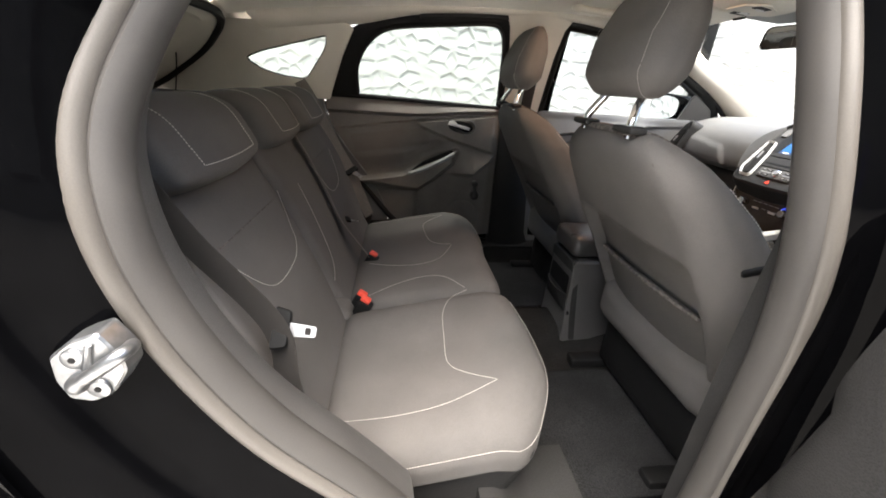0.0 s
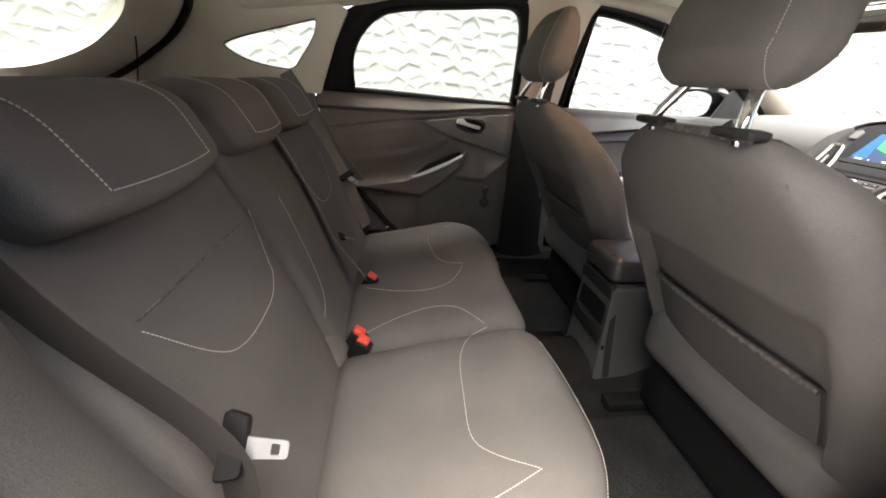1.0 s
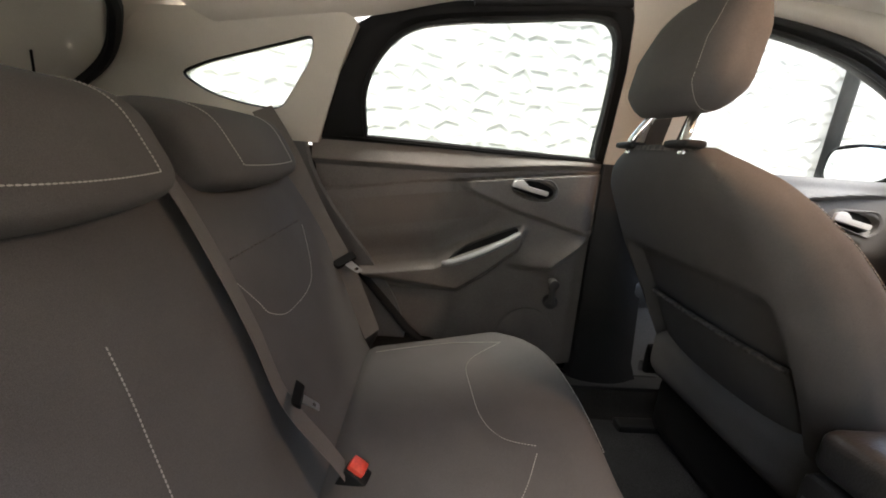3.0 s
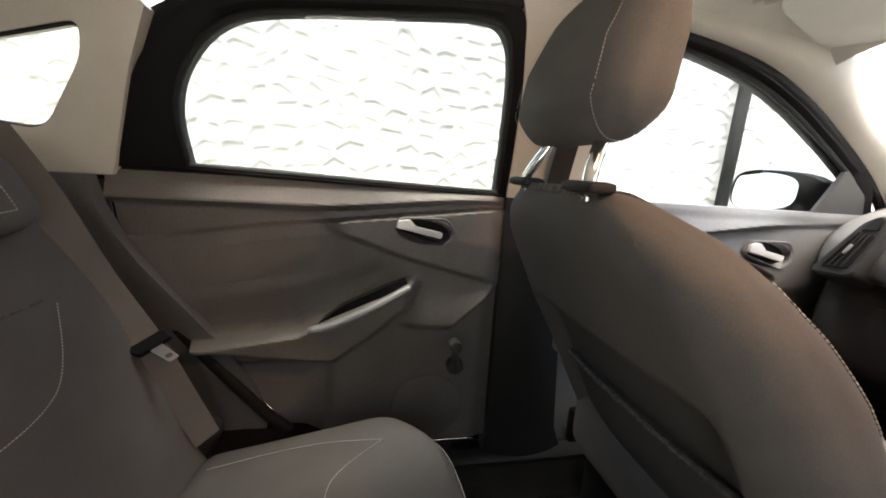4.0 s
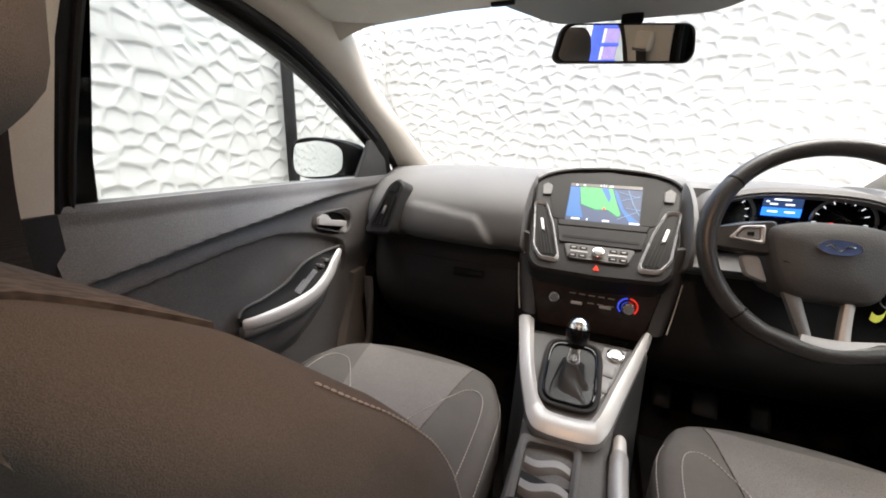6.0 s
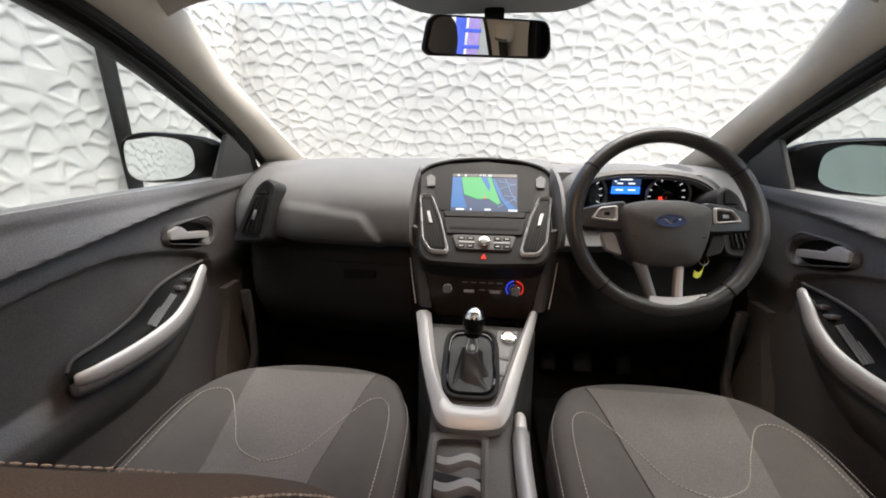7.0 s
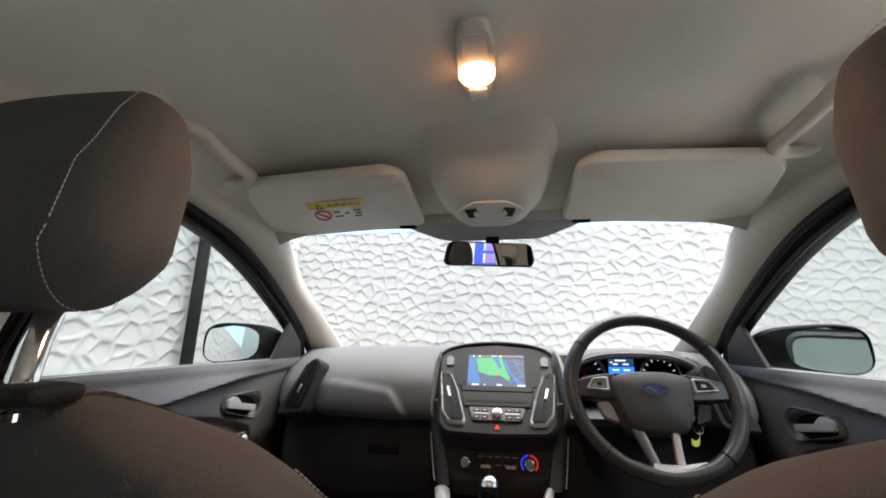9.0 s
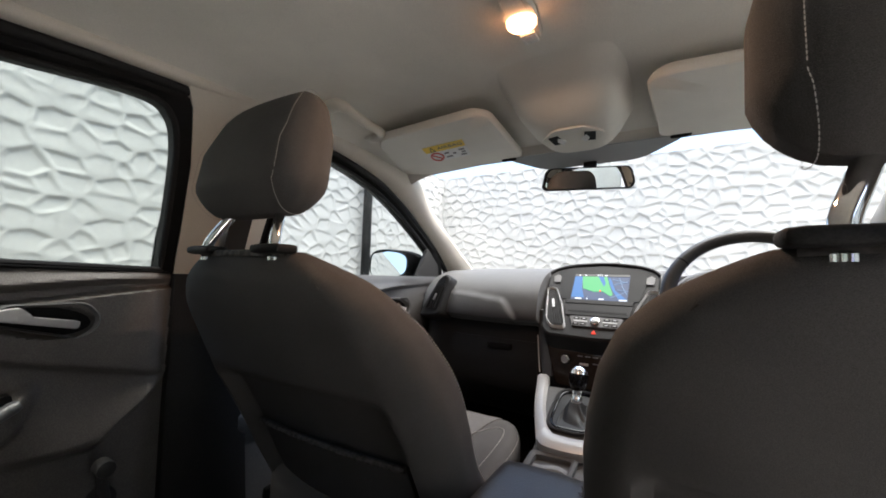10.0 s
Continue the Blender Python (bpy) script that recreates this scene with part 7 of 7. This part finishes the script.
# lit interior lamp
LAMP = glow("lamp_lens_lit", (1.0, 0.45, 0.20), 3.2)
lamp = thing("interior_lamp", (0, -0.075, 1.38), "lit interior roof lamp with warm glowing lens", "ceiling lamp")
bm = bmesh.new()
loop = rounded([(-0.022, -0.152), (0.010, -0.152), (0.019, -0.095), (0.010, -0.022), (-0.022, -0.022), (-0.031, -0.095)], 0.012, 6)
rings = []
for k, d in ((1.0, -0.002), (1.0, 0.007), (0.93, 0.011), (0.5, 0.012), (0.05, 0.012)):
    rings.append([(-0.006 + (q[0] + 0.006) * k, -0.086 + (q[1] + 0.086) * k, roof_z(0, q[1]) - d) for q in loop])
quads(bm, rings, wrap=True, ends=True)
part("lamp_base", bm, VISOR, lamp)
# darker beige tube drawn as the shadow line round the lamp base
bm = bmesh.new()
tube(bm, [(q[0] * 1.02, q[1], roof_z(0, q[1]) - 0.001) for q in loop], 0.0012, 6, closed=True)
part("shade_line", bm, PILLAR, lamp)
bm = bmesh.new()
tube(bm, [(x, y, roof_z(0, y) - 0.0125) for x, y in ((-0.022, -0.105), (-0.019, -0.135), (-0.014, -0.139), (0.003, -0.139), (0.008, -0.135), (0.010, -0.105))], 0.0008, 6)
part("cover_seam", bm, PILLAR, lamp)
bm = bmesh.new()
rings = []
for k, d in ((1.0, 0.010), (0.97, 0.016), (0.8, 0.020), (0.45, 0.022), (0.05, 0.0225)):
    rings.append([(-0.006 + 0.0225 * k * math.cos(a), -0.080 + 0.0200 * k * math.sin(a), 1.387 - d) for a in np.linspace(0, 2 * np.pi, 32, endpoint=False)])
quads(bm, rings, wrap=True, ends=True)
part("lamp_lens", bm, LAMP, lamp, "glowing warm lens")
bm = box_at((-0.006, -0.041, 1.3735), (0.024, 0.026, 0.005), 0.002, 1)
part("lamp_switch", bm, WHITE, lamp)
bulb = bpy.data.lights.new("lamp_light", "AREA")
bulb.energy, bulb.color = 0.36, (1.0, 0.62, 0.40)
bulb.shape, bulb.size = "DISK", 0.036
new("lamp_light", bulb).location = (-0.006, -0.078, 1.361)

# mirror
imir = thing("rear_view_mirror", (0.010, 0.47, 1.28), "black framed interior rear-view mirror", "mirror")
mm = pose(-0.004, 0.450, 1.267, 8.5, -1.5, 21)
bm = bmesh.new()
mo = rounded([(-0.117, -0.021), (-0.106, 0.029), (0.108, 0.029), (0.117, -0.015), (0.108, -0.030), (-0.108, -0.030)], 0.018, 6)
rings = []
for k, y in ((1.0, 0.0), (1.03, 0.006), (1.02, 0.016), (0.85, 0.030), (0.3, 0.038)):
    rings.append([mm @ Vector((q[0] * k, y, q[1] * k)) for q in mo])
quads(bm, rings, wrap=True, ends=True)
part("mirror_shell", bm, BLACK, imir)
bm = bmesh.new()
plate(bm, [mm @ Vector((q[0] * 0.955, -0.0015, q[1] * 0.90)) for q in mo], tuple(mm.to_3x3() @ Vector((0, 0.001, 0))))
part("mirror_glass", bm, MIRROR, imir)
bm = bmesh.new()
tube(bm, spline([(-0.002, 0.474, 1.284), (-0.001, 0.468, 1.298), (0.0, 0.460, 1.309)], 8), 0.012, 12)
part("stem", bm, BLACK, imir)
bm = box_at((0.0, 0.457, 1.306), (0.034, 0.016, 0.022), 0.005, 2, (-28, 0, 0))
part("mount", bm, BLACK, imir)

GRIP = spline([(0.506, -0.023, 1.368), (0.457, -0.039, 1.358), (0.422, -0.050, 1.351), (0.411, -0.041, 1.349), (0.418, -0.005, 1.348), (0.427, 0.053, 1.348), (0.437, 0.108, 1.350), (0.464, 0.142, 1.354), (0.510, 0.165, 1.366)], 40)
for s in (-1, 1):
    grab = thing("grab_handle", (s * 0.48, 0.03, 1.37), "beige folding roof grab handle", "grab handle", "grab handles")
    bm = bmesh.new()
    tube(bm, [(s * x, y, z) for x, y, z in GRIP], [0.0155] * 8 + [0.0155 - 0.0035 * k / 6 for k in range(6)] + [0.0120] * 18 + [0.0125] * 8, 14, flat=0.9)
    part("bar", bm, PILLAR, grab)
    for q in ((s * 0.510, -0.022, 1.374), (s * 0.514, 0.166, 1.370)):
        bm = box_at(q, (0.036, 0.036, 0.026), 0.008, 2)
        part("mount", bm, VISOR, grab)

# ---- right rear door opening, seen from outside ----
LOOP = [(0.662, -0.855, 1.190), (0.640, -0.795, 1.250), (0.628, -0.690, 1.285), (0.620, -0.466, 1.310), (0.620, -0.345, 1.317), (0.640, -0.262, 1.280), (0.680, -0.248, 1.180), (0.725, -0.250, 1.080), (0.758, -0.240, 0.960), (0.765, -0.222, 0.830), (0.765, -0.218, 0.690), (0.765, -0.218, 0.550), (0.765, -0.230, 0.420), (0.765, -0.290, 0.345), (0.765, -0.400, 0.335), (0.760, -0.520, 0.365), (0.757, -0.620, 0.460), (0.755, -0.720, 0.583), (0.755, -0.818, 0.694), (0.755, -0.878, 0.794), (0.755, -0.913, 0.886), (0.752, -0.925, 0.965), (0.732, -0.926, 1.030), (0.700, -0.905, 1.100)]
seal_line = spline(LOOP, 140, closed=True)
mid = np.array((0, -0.57, 0.85))


def out_from(q, d, x):
    """A place pushed away from the middle of the doorway by d, at half-width x."""
    v = np.array(q) - mid
    v[0] = 0
    v = v / np.linalg.norm(v)
    keep = 1.0 - 0.55 * smooth01(0.25, 0.80, v[1])
    r = np.array(q) + v * d * keep
    r[0] = x - 0.32 * max(0.0, r[2] - 1.0)
    return r


bm = bmesh.new()
tube(bm, [q + (out_from(q, 0.007, 0) - np.array(q)) * np.array((0, 1, 1)) + np.array((0.004, 0, 0)) for q in seal_line], 0.0115, 12, closed=True, flat=1.0, up=(1, 0, 0))
seal = piece("trim_door_seal_rear", bm, GREY_RUBBER, "worn grey rubber seal round the open rear doorway", "door seal", kind="structure")
bm = bmesh.new()
tube(bm, [q + (out_from(q, -0.008, 0) - np.array(q)) * np.array((0, 1, 1)) + np.array((-0.014, 0, 0)) for q in seal_line], 0.016, 12, closed=True, flat=1.4, up=(1, 0, 0))
part("seal_lip", bm, SEAL_CLOTH, seal, "dark cloth-faced inner lip")
bm = bmesh.new()
inner = [q + np.array((0.004, 0, 0)) for q in seal_line]
rows = [inner, [out_from(q, 0.030, 0.778) for q in seal_line], [out_from(q, 0.055, 0.786) for q in seal_line], [out_from(q, 0.075, 0.800) for q in seal_line], [out_from(q, 0.085, 0.815) for q in seal_line], [out_from(q, 0.125, 0.828) for q in seal_line], [out_from(q, 0.150, 0.862) for q in seal_line], [out_from(q, 0.20, 0.874) for q in seal_line], [out_from(q, 0.42, 0.870) for q in seal_line]]
quads(bm, rows, wrap=True)
piece("trim_door_aperture", bm, PAINT, "gloss black painted body round the rear doorway", "car body", kind="structure")
bm = bmesh.new()
lip = [[q + np.array((-0.012, 0, 0)), out_from(q, -0.006, q[0] - 0.030 + 0.32 * max(0.0, q[2] - 1.0)), out_from(q, -0.004, q[0] - 0.055 + 0.32 * max(0.0, q[2] - 1.0)), out_from(q, 0.004, q[0] - 0.085 + 0.32 * max(0.0, q[2] - 1.0)), out_from(q, 0.022, q[0] - 0.115 + 0.32 * max(0.0, q[2] - 1.0))] for q in seal_line]
lip = lip[95:] + lip[:2]
slab(bm, lip, (0.003, 0, 0))
piece("trim_doorway_lining", bm, CONSOLE, "dark plastic lining inside the rear doorway", "side trim", kind="structure")

latch = thing("door_striker", (0.80, -0.955, 0.80), "bright zinc door striker bolted to black paintwork", "door striker")
bm = bmesh.new()
rim = rounded([(0.800, y, z) for y, z in ((-0.961, 0.852), (-0.943, 0.867), (-0.919, 0.876), (-0.906, 0.852), (-0.906, 0.836), (-0.921, 0.814), (-0.939, 0.804), (-0.957, 0.808), (-0.963, 0.828))], 0.004, 4)
plate(bm, rim, (-0.024, 0, 0), 0.002)
base = part("striker_plate", bm, STEEL, latch)
bm = bmesh.new()
tube(bm, spline([(0.797, -0.944, 0.828), (0.808, -0.939, 0.832), (0.814, -0.930, 0.840), (0.816, -0.910, 0.855), (0.813, -0.897, 0.864), (0.804, -0.896, 0.863), (0.790, -0.902, 0.857)], 26), [0.0080] * 8 + [0.0058] * 18, 14)
part("striker_loop", bm, STEEL, base)
bm = bmesh.new()
tube(bm, [(0.801, -0.934, 0.842), (0.802, -0.926, 0.866)], [0.0035, 0.0025], 8)
part("stiffening_rib", bm, STEEL, base)
for q in ((-0.941, 0.852), (-0.930, 0.821)):
    bm = bmesh.new()
    disc(bm, (0.799, *q), (1, 0, 0), 0.0095, 0.004, 20, 0.0015)
    sc = part("screw_head", bm, STEEL, base)
    bm = bmesh.new()
    disc(bm, (0.8028, *q), (1, 0, 0), 0.0030, 0.001, 6, 0.0003)
    part("screw_socket", bm, BLACK, sc)

# the right rear door stands open
hinge = Matrix.Translation((0.83, -0.150, 0)) @ Matrix.Rotation(radians(87), 4, "Z") @ Matrix.Translation((-0.83, 0.150, 0))
door_d = copy_thing(door_a, hinge @ Matrix.Translation((0.72, -0.6, 0.38)) @ Matrix.Diagonal((-1, 1, 1, 1)))
door_d.name = "door_rear_right"
# smooth black trim stands in for the brown door trim seen in shade
bm = door_sheet(-1, np.linspace(0.38, 0.99, 40), rear_edges, lambda y, z: 0.075 * math.sin(math.pi * min(max((z - 0.38) / 0.62, 0.0), 1.0)) ** 0.4 * math.sin(math.pi * min(max((y + 0.985) / 0.80, 0.0), 1.0)) ** 0.25, 40)
padded = part("door_trim", bm, LOWER)
for child in door_d.children:
    if child.name.startswith("door_trim"):
        child.data = padded.data
bpy.data.objects.remove(padded)
door_d["label"] = "wide-open rear passenger door with trim darkened for shade"

# ---- floor level ----
bm = bmesh.new()
soft_box(bm, (1.24, 0.30, 0.22), 0.03, 8, lambda w: (w[0], -0.60 + w[1] + 0.05 * (w[2] / 0.11), 0.365 + w[2]))
piece("bench_plinth", bm, LOWER, "dark plastic plinth under the rear bench", "seat plinth")
bm = bmesh.new()
slab(bm, [[(x, y, 0.335 + 0.05 * smooth01(-0.40, -0.50, y)) for x in np.linspace(0.50, 0.64, 6)] for y in np.linspace(-0.30, -0.52, 8)], (0, 0, -0.03))
piece("seat_bracket", bm, LOWER, "grey moulded floor bracket at the bench corner", "floor bracket")
for x, y0, y1, w in ((0.39, -0.40, 0.02, 0.40), (-0.39, -0.40, 0.02, 0.40), (0.39, 0.30, 0.80, 0.42), (-0.39, 0.30, 0.80, 0.42)):
    bm = bmesh.new()
    soft_box(bm, (w, y1 - y0, 0.012), 0.005, 10, lambda q: (x + q[0], (y0 + y1) / 2 + q[1], 0.268 + q[2] + 0.003 * noise.noise((q[0] * 12 + x, q[1] * 12, 3))))
    piece("floor_mat", bm, MAT, "black textile floor mat in the footwell", "floor mat", "floor mats")
for s in (-1, 1):
    bm = bmesh.new()
    slab(bm, [[(s * x, y, z) for x, z in ((0.665, 0.330), (0.690, 0.345), (0.740, 0.345), (0.765, 0.325))] for y in np.linspace(-0.52, 0.75, 16)], (0, 0, -0.02))
    piece("trim_sill_" + ("left" if s < 0 else "right"), bm, LOWER, "black plastic sill trim", "sill trim", kind="structure")
    bm = bmesh.new()
    tube(bm, [(s * 0.700, -0.20, 0.350), (s * 0.700, -0.02, 0.350)], 0.008, 8, flat=0.6)
    piece("trim_sill_strip_" + ("left" if s < 0 else "right"), bm, SILVER, "bright sill strip", "sill trim", kind="structure")

# recline lever on the side of the driver's seat
lever2 = thing("recline_lever", (0.58, -0.085, 0.836), "black plastic lever on the front seat side", "seat lever")
bm = bmesh.new()
tube(bm, spline([(0.570, -0.085, 0.836), (0.592, -0.088, 0.840), (0.600, -0.105, 0.840), (0.602, -0.140, 0.832)], 16), [0.010] * 6 + [0.008] * 9 + [0.005], 12)
part("arm", bm, BLACK, lever2)
bm = bmesh.new()
disc(bm, (0.566, -0.085, 0.836), (1, 0, 0), 0.014, 0.014, 20)
part("pivot", bm, BLACK, lever2)
